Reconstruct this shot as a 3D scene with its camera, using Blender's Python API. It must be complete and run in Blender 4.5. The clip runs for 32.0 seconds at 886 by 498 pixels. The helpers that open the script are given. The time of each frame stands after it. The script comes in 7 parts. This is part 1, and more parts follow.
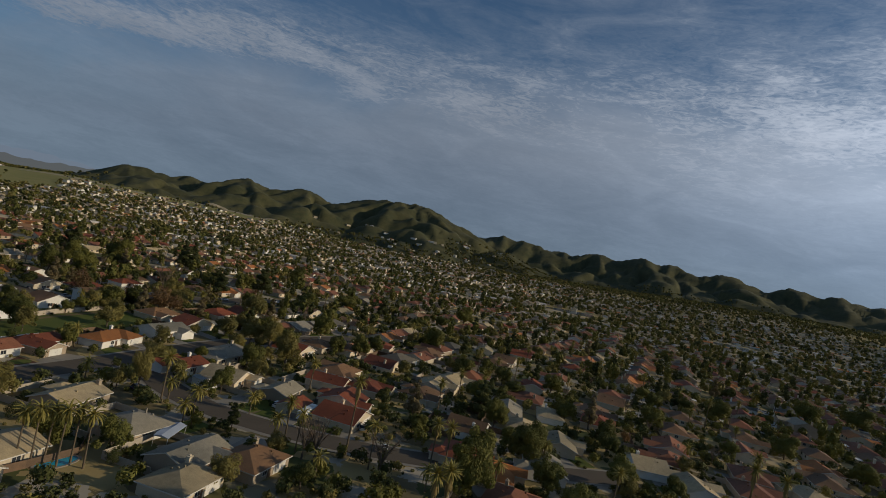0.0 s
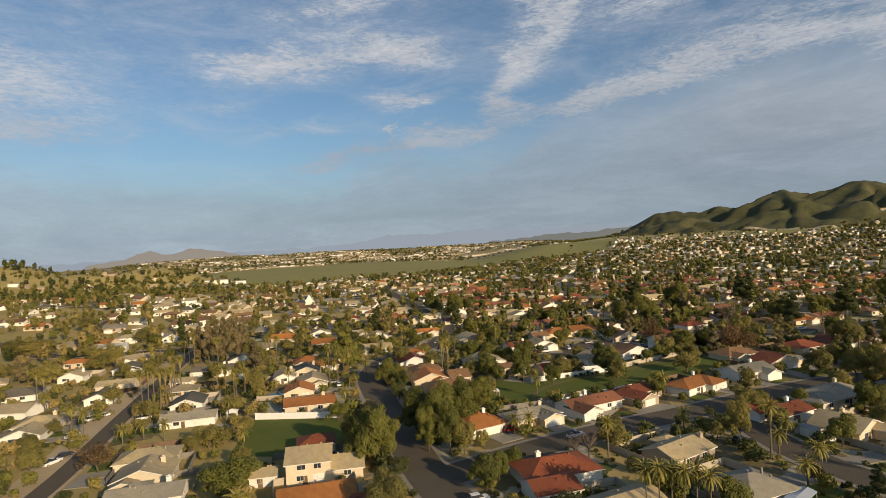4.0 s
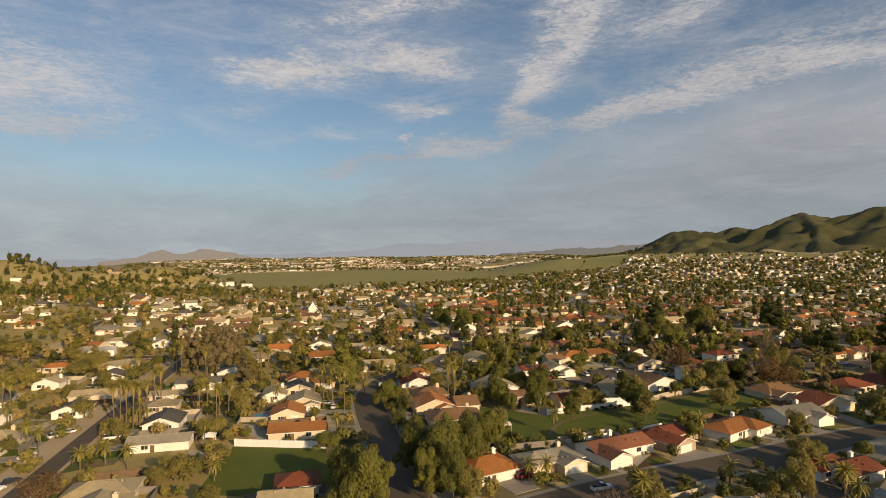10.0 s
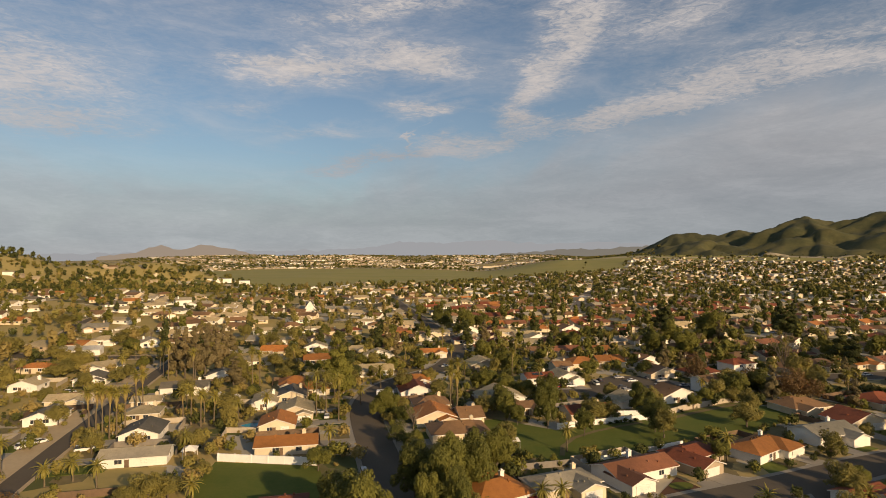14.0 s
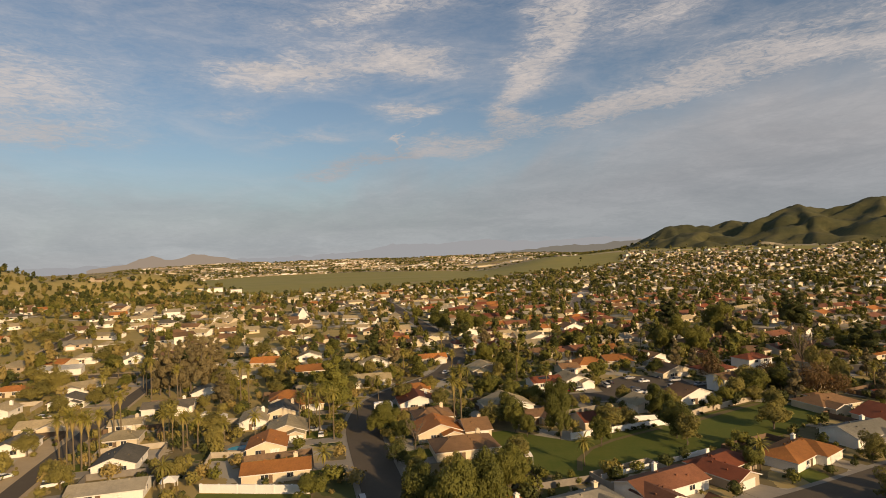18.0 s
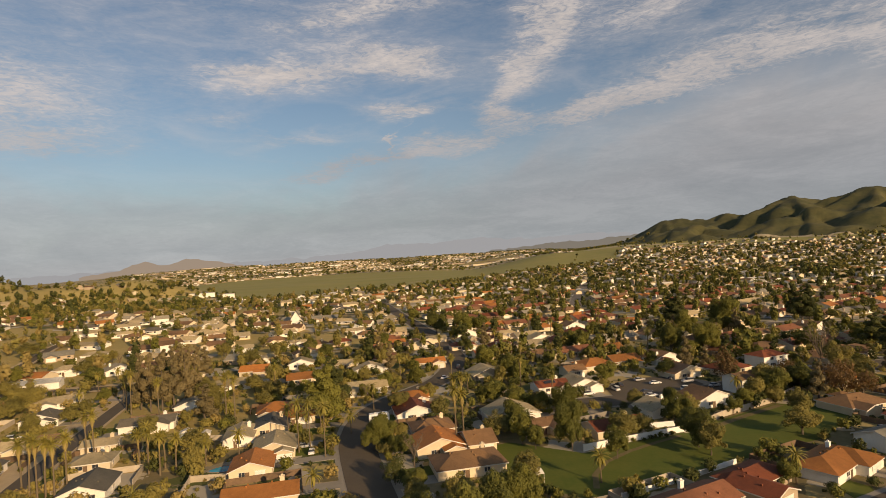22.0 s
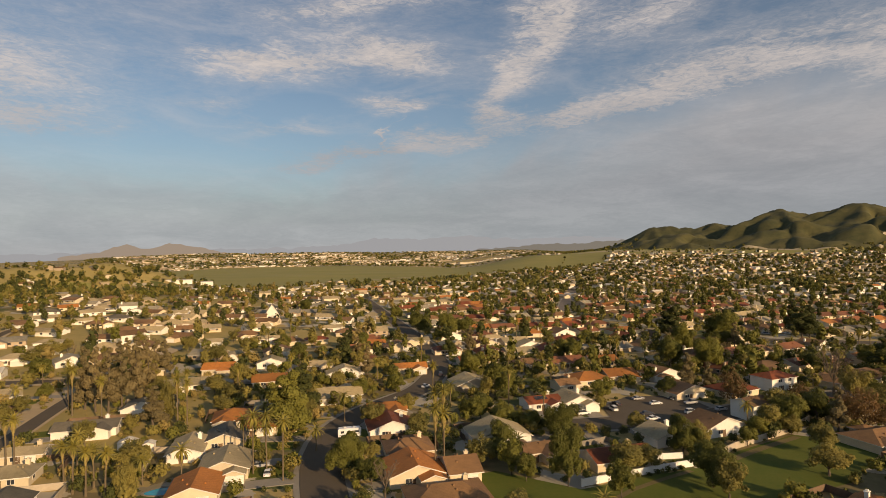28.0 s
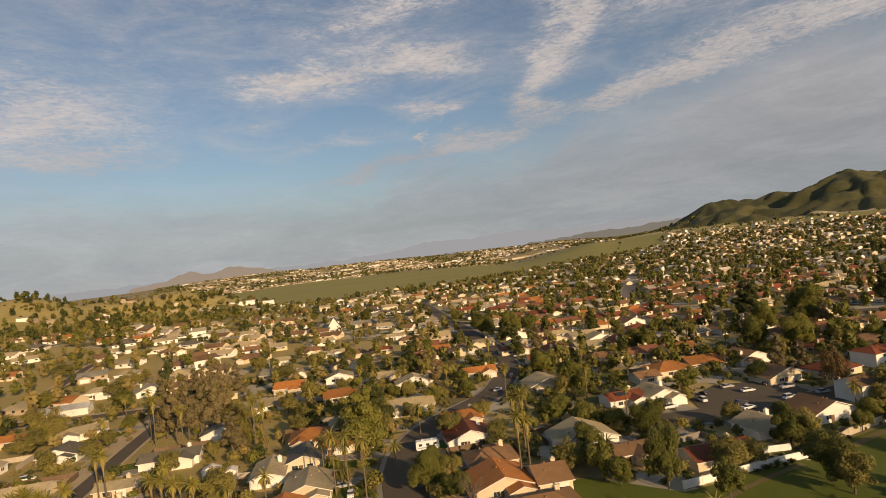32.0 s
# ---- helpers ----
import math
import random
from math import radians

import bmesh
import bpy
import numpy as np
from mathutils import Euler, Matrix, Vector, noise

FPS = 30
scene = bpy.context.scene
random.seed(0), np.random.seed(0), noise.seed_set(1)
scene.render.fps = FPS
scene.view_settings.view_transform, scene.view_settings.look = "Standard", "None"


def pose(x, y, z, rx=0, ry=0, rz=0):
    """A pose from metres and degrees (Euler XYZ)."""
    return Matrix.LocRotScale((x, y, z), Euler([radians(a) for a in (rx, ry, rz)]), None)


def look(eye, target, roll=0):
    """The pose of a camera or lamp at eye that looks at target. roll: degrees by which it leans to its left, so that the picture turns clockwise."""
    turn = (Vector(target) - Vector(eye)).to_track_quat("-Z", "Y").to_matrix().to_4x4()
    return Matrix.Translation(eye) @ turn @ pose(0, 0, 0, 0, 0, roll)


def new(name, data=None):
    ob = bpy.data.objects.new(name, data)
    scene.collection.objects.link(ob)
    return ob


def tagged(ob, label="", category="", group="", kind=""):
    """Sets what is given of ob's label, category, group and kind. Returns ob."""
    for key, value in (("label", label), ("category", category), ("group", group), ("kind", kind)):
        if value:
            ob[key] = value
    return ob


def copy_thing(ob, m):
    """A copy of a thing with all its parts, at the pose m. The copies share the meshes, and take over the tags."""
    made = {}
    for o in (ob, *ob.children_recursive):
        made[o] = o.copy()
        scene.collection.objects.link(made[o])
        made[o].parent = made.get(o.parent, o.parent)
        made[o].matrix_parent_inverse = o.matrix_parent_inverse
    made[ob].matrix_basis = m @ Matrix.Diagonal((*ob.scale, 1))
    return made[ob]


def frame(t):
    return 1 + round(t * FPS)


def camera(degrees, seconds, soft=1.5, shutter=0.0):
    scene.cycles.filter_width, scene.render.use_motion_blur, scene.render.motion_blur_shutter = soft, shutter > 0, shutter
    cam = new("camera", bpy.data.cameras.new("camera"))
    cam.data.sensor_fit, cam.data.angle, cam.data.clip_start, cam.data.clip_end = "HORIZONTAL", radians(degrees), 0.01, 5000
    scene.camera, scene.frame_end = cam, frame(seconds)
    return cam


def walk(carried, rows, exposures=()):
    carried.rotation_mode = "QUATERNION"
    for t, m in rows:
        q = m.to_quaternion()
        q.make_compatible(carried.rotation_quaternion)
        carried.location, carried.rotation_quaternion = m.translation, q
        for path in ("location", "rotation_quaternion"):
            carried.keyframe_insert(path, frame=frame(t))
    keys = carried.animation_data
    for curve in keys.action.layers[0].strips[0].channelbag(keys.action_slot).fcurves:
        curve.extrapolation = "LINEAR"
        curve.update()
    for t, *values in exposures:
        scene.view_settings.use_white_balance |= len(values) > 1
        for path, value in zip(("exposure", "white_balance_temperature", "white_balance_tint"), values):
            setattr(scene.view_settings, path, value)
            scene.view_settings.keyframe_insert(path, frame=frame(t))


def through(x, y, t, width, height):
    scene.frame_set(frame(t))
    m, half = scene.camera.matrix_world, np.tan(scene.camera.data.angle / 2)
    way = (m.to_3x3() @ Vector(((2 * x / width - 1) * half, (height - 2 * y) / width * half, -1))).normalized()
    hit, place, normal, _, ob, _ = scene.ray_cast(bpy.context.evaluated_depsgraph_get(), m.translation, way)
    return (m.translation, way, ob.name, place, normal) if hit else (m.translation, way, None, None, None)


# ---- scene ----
# Drone flight over a hillside suburb, about 55 m up, drifting forward after a turn to the left.
cam = camera(76.19, 32.0, soft=0.35)
PATH = [
    (0.0, pose(-3.16, -22.68, 55.53, 90.802, -12.015, -51.553)),
    (0.5, pose(1.79, -22.29, 55.43, 90.485, -8.792, -36.332)),
    (1.0, pose(2.36, -21.01, 55.42, 90.240, -3.109, -25.011)),
    (1.5, pose(2.96, -18.36, 55.21, 89.934, 2.181, -15.464)),
    (2.0, pose(3.07, -15.70, 55.16, 89.681, 3.990, -8.943)),
    (2.5, pose(1.97, -13.12, 55.09, 89.558, 4.529, -4.282)),
    (3.0, pose(0.96, -11.05, 54.97, 89.635, 4.559, -1.836)),
    (3.5, pose(-0.56, -9.52, 55.02, 89.737, 3.915, -1.040)),
    (5.5, pose(-0.19, -1.89, 54.97, 90.258, 0.575, 0.149)),
    (6.0, pose(0.00, 0.00, 55.00, 90.352, 0.809, 0.063)),
    (6.5, pose(0.16, 1.94, 54.93, 90.490, 0.780, -0.007)),
    (7.0, pose(0.20, 3.77, 54.89, 90.636, 0.957, -0.120)),
    (7.5, pose(0.17, 5.53, 54.98, 90.694, 0.929, -0.217)),
    (8.0, pose(0.04, 7.22, 55.18, 90.798, 1.132, 0.332)),
    (8.5, pose(0.02, 8.98, 55.42, 90.862, 1.603, 0.516)),
    (9.0, pose(-0.02, 10.93, 55.54, 90.928, 0.860, 0.370)),
    (9.5, pose(-0.20, 12.74, 55.65, 90.921, 0.149, 0.256)),
    (10.0, pose(-0.44, 14.44, 55.73, 90.922, 0.735, 0.625)),
    (10.5, pose(-0.68, 16.16, 55.80, 91.008, 1.963, 0.625)),
    (11.0, pose(-0.97, 17.74, 55.88, 90.969, 1.336, 0.726)),
    (11.5, pose(-1.27, 19.27, 56.00, 90.991, 1.334, 1.302)),
    (12.0, pose(-1.49, 21.01, 56.14, 90.951, 0.786, 1.131)),
    (12.5, pose(-1.60, 22.98, 56.29, 90.919, 1.013, 1.121)),
    (13.0, pose(-1.72, 25.04, 56.36, 90.878, 0.454, 0.941)),
    (13.5, pose(-1.88, 27.13, 56.28, 90.857, 0.598, 0.788)),
    (14.0, pose(-2.02, 29.10, 56.13, 90.828, -0.035, 0.618)),
    (14.5, pose(-2.18, 31.00, 56.04, 90.833, 0.423, 0.523)),
    (16.5, pose(-2.97, 38.22, 55.95, 90.920, 2.054, 0.188)),
    (17.0, pose(-3.16, 39.99, 55.96, 90.916, 2.177, 0.112)),
    (17.5, pose(-3.28, 41.74, 56.05, 90.902, 1.912, 0.030)),
    (18.0, pose(-3.39, 43.52, 56.14, 90.891, 2.020, -0.012)),
    (18.5, pose(-3.52, 45.40, 56.12, 90.858, 2.403, -0.063)),
    (19.0, pose(-3.72, 47.27, 56.04, 90.886, 3.299, -0.127)),
    (19.5, pose(-3.76, 49.05, 55.92, 90.868, 3.053, -0.179)),
    (20.0, pose(-3.62, 50.86, 55.84, 90.830, 2.699, -0.227)),
    (20.5, pose(-3.62, 52.60, 55.87, 90.854, 2.806, -0.290)),
    (21.0, pose(-3.74, 54.40, 55.91, 90.832, 3.024, -0.339)),
    (21.5, pose(-3.86, 56.15, 55.98, 90.801, 3.345, -0.405)),
    (22.0, pose(-3.89, 57.82, 56.05, 90.795, 3.270, -0.499)),
    (22.5, pose(-3.95, 59.42, 56.23, 90.747, 2.554, -0.601)),
    (23.0, pose(-3.96, 61.03, 56.51, 90.686, -0.081, -0.749)),
    (23.5, pose(-3.90, 62.72, 56.83, 90.648, -0.502, -0.803)),
    (24.0, pose(-3.79, 64.57, 56.98, 90.631, 0.469, -0.826)),
    (24.5, pose(-3.64, 66.62, 56.92, 90.617, 1.123, -0.985)),
    (25.0, pose(-3.54, 68.64, 56.81, 90.616, 1.919, -1.030)),
    (25.5, pose(-3.48, 70.61, 56.73, 90.597, 2.916, -1.123)),
    (27.5, pose(-3.53, 78.12, 56.60, 90.462, 1.126, -1.775)),
    (28.0, pose(-3.68, 79.76, 56.53, 90.428, 0.616, -1.831)),
    (28.5, pose(-3.85, 81.34, 56.46, 90.469, 3.211, -1.780)),
    (29.0, pose(-3.99, 83.05, 56.36, 90.443, 4.672, -1.833)),
    (29.5, pose(-4.13, 84.80, 56.23, 90.491, 5.756, -1.796)),
    (30.0, pose(-4.33, 86.43, 56.12, 90.502, 6.521, -1.773)),
    (30.5, pose(-4.60, 87.82, 56.07, 90.486, 6.607, -1.682)),
    (31.0, pose(-5.02, 88.90, 56.19, 90.577, 5.895, -1.508)),
    (31.5, pose(-6.20, 87.47, 56.64, 90.612, 4.960, -0.274)),
    (32.0, pose(-7.04, 85.83, 57.51, 90.691, 6.167, 3.290)),
]
EXPOSURES = [(0.0, -1.02, 5950, 9), (0.5, -0.68, 6100, 9), (1.0, -0.33, 6400, 10), (1.5, -0.08, 6500, 10), (2.0, -0.06, 6570, 10), (3.0, -0.06, 6680, 10),
             (6.0, -0.05, 7180, 12), (9.0, -0.05, 7580, 14), (13.0, -0.07, 7980, 16), (23.0, -0.08, 8300, 18), (32.0, -0.08, 8300, 18)]
walk(cam, PATH, EXPOSURES)

# ---- world and sun ----
SUN_AZ, SUN_EL = 143.0, 17.5     # degrees clockwise from +y, and above the horizon


def nodes_of(tree):
    tree.nodes.clear()
    return tree.nodes, tree.links


def math_node(nt, op, a, b=None, clamp=False):
    n = nt.nodes.new("ShaderNodeMath")
    n.operation, n.use_clamp = op, clamp
    for i, v in enumerate((a, b)):
        if v is None:
            continue
        if isinstance(v, (int, float)):
            n.inputs[i].default_value = v
        else:
            nt.links.new(v, n.inputs[i])
    return n.outputs[0]


def ramp_node(nt, fac, stops):
    n = nt.nodes.new("ShaderNodeValToRGB")
    while len(n.color_ramp.elements) < len(stops):
        n.color_ramp.elements.new(0.5)
    for e, (p, c) in zip(n.color_ramp.elements, stops):
        e.position = p
        e.color = (c, c, c, 1) if isinstance(c, (int, float)) else (*c, 1)
    nt.links.new(fac, n.inputs[0])
    return n.outputs[0]


def mix_rgb(nt, fac, a, b, kind="MIX"):
    n = nt.nodes.new("ShaderNodeMix")
    n.data_type, n.blend_type = "RGBA", kind
    for i, v in ((0, fac), (6, a), (7, b)):
        if isinstance(v, (int, float)):
            n.inputs[i].default_value = v
        elif isinstance(v, tuple):
            n.inputs[i].default_value = (*v, 1)
        else:
            nt.links.new(v, n.inputs[i])
    return n.outputs[2]


def noise_node(nt, vec, scale, detail=4.0, rough=0.55, distortion=0.0):
    n = nt.nodes.new("ShaderNodeTexNoise")
    n.inputs["Scale"].default_value, n.inputs["Detail"].default_value = scale, detail
    n.inputs["Roughness"].default_value, n.inputs["Distortion"].default_value = rough, distortion
    if vec is not None:
        nt.links.new(vec, n.inputs["Vector"])
    return n.outputs[0]


def mapped(nt, vec, loc=(0, 0, 0), rot=(0, 0, 0), scale=(1, 1, 1)):
    n = nt.nodes.new("ShaderNodeMapping")
    n.inputs["Location"].default_value, n.inputs["Scale"].default_value = loc, scale
    n.inputs["Rotation"].default_value = [radians(a) for a in rot]
    nt.links.new(vec, n.inputs["Vector"])
    return n.outputs[0]


world = bpy.data.worlds.new("sky")
scene.world = world
world.use_nodes = True
nt = world.node_tree
nodes_of(nt)
sky = nt.nodes.new("ShaderNodeTexSky")
sky.sky_type, sky.sun_disc = "NISHITA", False
sky.sun_elevation, sky.sun_rotation = radians(SUN_EL), radians(SUN_AZ)
sky.air_density, sky.dust_density, sky.ozone_density = 1.0, 1.2, 1.5
coords = nt.nodes.new("ShaderNodeTexCoord").outputs["Generated"]
sep = nt.nodes.new("ShaderNodeSeparateXYZ")
nt.links.new(coords, sep.inputs[0])
up = math_node(nt, "MAXIMUM", sep.outputs[2], 0.0)
# Cloud layer, in degrees round the horizon and above it.
azimuth = math_node(nt, "MULTIPLY", math_node(nt, "ARCTAN2", sep.outputs[0], sep.outputs[1]), 57.3)
height = math_node(nt, "MULTIPLY", math_node(nt, "ARCSINE", sep.outputs[2]), 57.3)

round_sky = nt.nodes.new("ShaderNodeCombineXYZ")
nt.links.new(azimuth, round_sky.inputs[0])
nt.links.new(height, round_sky.inputs[1])
sheet = round_sky.outputs[0]
broad = noise_node(nt, mapped(nt, sheet, (3.1, 0.4, 0), (0, 0, -9), (0.055, 0.10, 1)), 1.0, 6.0, 0.6, 0.6)
wisps = noise_node(nt, mapped(nt, sheet, (7.0, 2.0, 0), (0, 0, -11), (0.10, 0.36, 1)), 1.0, 5.0, 0.56, 0.9)
ripple = noise_node(nt, mapped(nt, sheet, (0, 0, 0), (0, 0, 9), (0.8, 3.0, 1)), 1.0, 6.0, 0.65, 1.2)


def drifted(value, loc, reach):
    """A direction of the sky pushed about, so that banks get torn edges."""
    push = noise_node(nt, mapped(nt, sheet, loc, (0, 0, -9), (0.16, 0.34, 1)), 1.0, 5.0, 0.6)
    return math_node(nt, "ADD", value, math_node(nt, "MULTIPLY", math_node(nt, "SUBTRACT", push, 0.5), reach))


drift_a, drift_b = drifted(azimuth, (11, 3, 0), 9.0), drifted(height, (2, 17, 0), 4.2)


def bank(az, el, turn, long, thin, amount):
    """A soft bank of cloud about a direction of the sky, in degrees."""
    c, s = math.cos(radians(turn)), math.sin(radians(turn))
    a, b = math_node(nt, "SUBTRACT", drift_a, az), math_node(nt, "SUBTRACT", drift_b, el)
    p = math_node(nt, "ADD", math_node(nt, "MULTIPLY", a, c / long), math_node(nt, "MULTIPLY", b, s / long))
    q = math_node(nt, "SUBTRACT", math_node(nt, "MULTIPLY", b, c / thin), math_node(nt, "MULTIPLY", a, s / thin))
    d = math_node(nt, "ADD", math_node(nt, "MULTIPLY", p, p), math_node(nt, "MULTIPLY", q, q))
    return math_node(nt, "MULTIPLY", math_node(nt, "POWER", 2.718, math_node(nt, "MULTIPLY", d, -1.0)), amount)


BANKS = [(-15.2, 18.0, 4, 7.0, 1.5, 1.05), (-3.0, 19.3, -8, 6.0, 1.8, 0.85), (-2.4, 14.8, 4, 3.8, 0.8, 0.9), (12.6, 21.6, 58, 4.6, 2.6, 0.88), (7.8, 16.4, 56, 4.2, 1.8, 0.80),
         (8.0, 13.7, -8, 3.2, 0.7, 0.65), (21, 21.5, 10, 8, 2.6, 0.6), (-38, 14.2, 8, 9, 4.5, 0.75), (-35, 11.2, 6, 8, 1.0, 0.5), (-20, 14.1, -5, 2.5, 0.7, 0.45),
         (-13, 12.4, 2, 5, 0.8, 0.45), (-9, 9.3, 9, 8, 1.1, 0.75), (-2, 11.0, 8, 5, 1.0, 0.65), (8, 12.0, 8, 8, 1.2, 0.6), (17, 13.4, 10, 5, 1.3, 0.65), (24, 15.2, 12, 7, 2.5, 0.62),
         (34, 16.6, 6, 10, 3.2, 0.66), (27, 10.2, 8, 11, 0.8, 0.5), (-3.9, 12.1, 55, 1.3, 0.2, 0.8), (-7, 23.5, 12, 9, 1.2, 0.5),
         (53, 14, 8, 13, 6.0, 0.85), (78, 13, 0, 15, 9.0, 1.0), (20, 33, 10, 40, 6.0, 0.8), (120, 20, 0, 30, 14.0, 0.7), (-100, 20, 0, 40, 9.0, 0.5)]
total = bank(*BANKS[0])
for one in BANKS[1:]:
    total = math_node(nt, "ADD", total, bank(*one))
rippled = math_node(nt, "MULTIPLY", math_node(nt, "SUBTRACT", ripple, 0.5), math_node(nt, "MINIMUM", math_node(nt, "MULTIPLY", total, 1.3), 1.25))
break_up = math_node(nt, "ADD", math_node(nt, "MULTIPLY", wisps, 0.62), math_node(nt, "ADD", math_node(nt, "MULTIPLY", broad, 0.42), rippled))
cover = math_node(nt, "ADD", math_node(nt, "MULTIPLY", total, 0.58), math_node(nt, "SUBTRACT", break_up, 0.40))
mask = ramp_node(nt, cover, [(0.10, 0.03), (0.36, 0.30), (0.62, 0.78), (0.85, 0.95)])
# A grey sheet over the horizon whose upper edge rises to the right.
slope = math_node(nt, "MULTIPLY", math_node(nt, "MINIMUM", math_node(nt, "MAXIMUM", azimuth, -9.0), 50.0), -0.0028)
edge = math_node(nt, "ADD", math_node(nt, "ADD", up, slope), math_node(nt, "MULTIPLY", math_node(nt, "SUBTRACT", broad, 0.5), 0.16))
low = ramp_node(nt, edge, [(0.0, 0.93), (0.06, 0.90), (0.11, 0.74), (0.16, 0.34), (0.21, 0.10), (0.3, 0.03)])
mask = math_node(nt, "MAXIMUM", mask, low)
cloud = ramp_node(nt, up, [(0.0, (0.345, 0.415, 0.50)), (0.03, (0.295, 0.372, 0.465)), (0.10, (0.285, 0.345, 0.43)), (0.17, (0.335, 0.385, 0.46)), (0.26, (0.48, 0.51, 0.565)), (0.45, (0.57, 0.60, 0.65))])
tone = ramp_node(nt, math_node(nt, "ADD", math_node(nt, "MULTIPLY", wisps, 0.7), math_node(nt, "MULTIPLY", ripple, 0.3)), [(0.36, (0.90, 0.91, 0.92)), (0.5, (1.0, 1.0, 1.0)), (0.62, (1.12, 1.11, 1.10))])
cloud = mix_rgb(nt, 1.0, cloud, tone, "MULTIPLY")
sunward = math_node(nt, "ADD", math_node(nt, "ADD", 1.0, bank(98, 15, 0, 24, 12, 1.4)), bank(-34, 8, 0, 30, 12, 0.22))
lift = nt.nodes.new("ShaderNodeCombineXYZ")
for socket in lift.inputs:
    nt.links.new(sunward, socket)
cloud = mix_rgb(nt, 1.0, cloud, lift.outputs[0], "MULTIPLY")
bg_sky, bg_cloud = nt.nodes.new("ShaderNodeBackground"), nt.nodes.new("ShaderNodeBackground")
nt.links.new(mix_rgb(nt, 1.0, sky.outputs[0], (0.72, 0.95, 1.12), "MULTIPLY"), bg_sky.inputs[0])
bg_sky.inputs[1].default_value = 0.10
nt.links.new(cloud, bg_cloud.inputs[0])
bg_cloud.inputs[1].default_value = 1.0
blend = nt.nodes.new("ShaderNodeMixShader")
nt.links.new(mask, blend.inputs[0])
nt.links.new(bg_sky.outputs[0], blend.inputs[1])
nt.links.new(bg_cloud.outputs[0], blend.inputs[2])
nt.links.new(blend.outputs[0], nt.nodes.new("ShaderNodeOutputWorld").inputs[0])

sun = new("sun", bpy.data.lights.new("sun", "SUN"))
sun.data.energy, sun.data.angle, sun.data.color = 5.0, radians(0.6), (1.0, 0.80, 0.54)
sx, sy = math.sin(radians(SUN_AZ)) * math.cos(radians(SUN_EL)), math.cos(radians(SUN_AZ)) * math.cos(radians(SUN_EL))
sun.matrix_world = look((sx * 500, sy * 500, math.sin(radians(SUN_EL)) * 500), (0, 0, 0))

# ---- materials ----
def material(name, base, other=None, scale=1.0, rough=0.8, fine=8.0, amount=0.35, bump=0.0, vary=0.0, streak=(1, 1, 1), through=0.0):
    """A rough surface with stains at one scale and grain at a finer one; vary shifts the tone from object to object."""
    m = bpy.data.materials.new(name)
    m.use_nodes = True
    t = m.node_tree
    nodes_of(t)
    shader = t.nodes.new("ShaderNodeBsdfPrincipled")
    shader.inputs["Roughness"].default_value = rough
    if "Specular IOR Level" in shader.inputs:
        shader.inputs["Specular IOR Level"].default_value = 0.25
    vec = t.nodes.new("ShaderNodeNewGeometry").outputs["Position"]
    big = noise_node(t, mapped(t, vec, scale=streak), scale, 4.0, 0.6)
    small = noise_node(t, vec, scale * fine, 3.0, 0.6)
    fac = math_node(t, "ADD", math_node(t, "MULTIPLY", big, 0.65), math_node(t, "MULTIPLY", small, 0.35))
    fac = ramp_node(t, fac, [(0.5 - amount / 2, 0.0), (0.5 + amount / 2, 1.0)])
    colour = mix_rgb(t, fac, base, other or tuple(c * 0.7 for c in base))
    if vary:
        rnd = t.nodes.new("ShaderNodeObjectInfo").outputs["Random"]
        tone = ramp_node(t, rnd, [(0.0, (1 - vary, 1 - vary * 0.9, 1 - vary)), (1.0, (1 + vary, 1 + vary * 0.8, 1 + vary * 0.4))])
        colour = mix_rgb(t, 1.0, colour, tone, "MULTIPLY")
    t.links.new(colour, shader.inputs["Base Color"])
    if bump:
        b = t.nodes.new("ShaderNodeBump")
        b.inputs["Strength"].default_value = bump
        b.inputs["Distance"].default_value = 0.1
        t.links.new(small, b.inputs["Height"])
        t.links.new(b.outputs[0], shader.inputs["Normal"])
    out = shader.outputs[0]
    if through:
        thin, both = t.nodes.new("ShaderNodeBsdfTranslucent"), t.nodes.new("ShaderNodeMixShader")
        t.links.new(mix_rgb(t, 1.0, colour, (1.25, 1.15, 0.6), "MULTIPLY"), thin.inputs[0])
        both.inputs[0].default_value = through
        t.links.new(out, both.inputs[1])
        t.links.new(thin.outputs[0], both.inputs[2])
        out = both.outputs[0]
    t.links.new(out, t.nodes.new("ShaderNodeOutputMaterial").inputs[0])
    return m


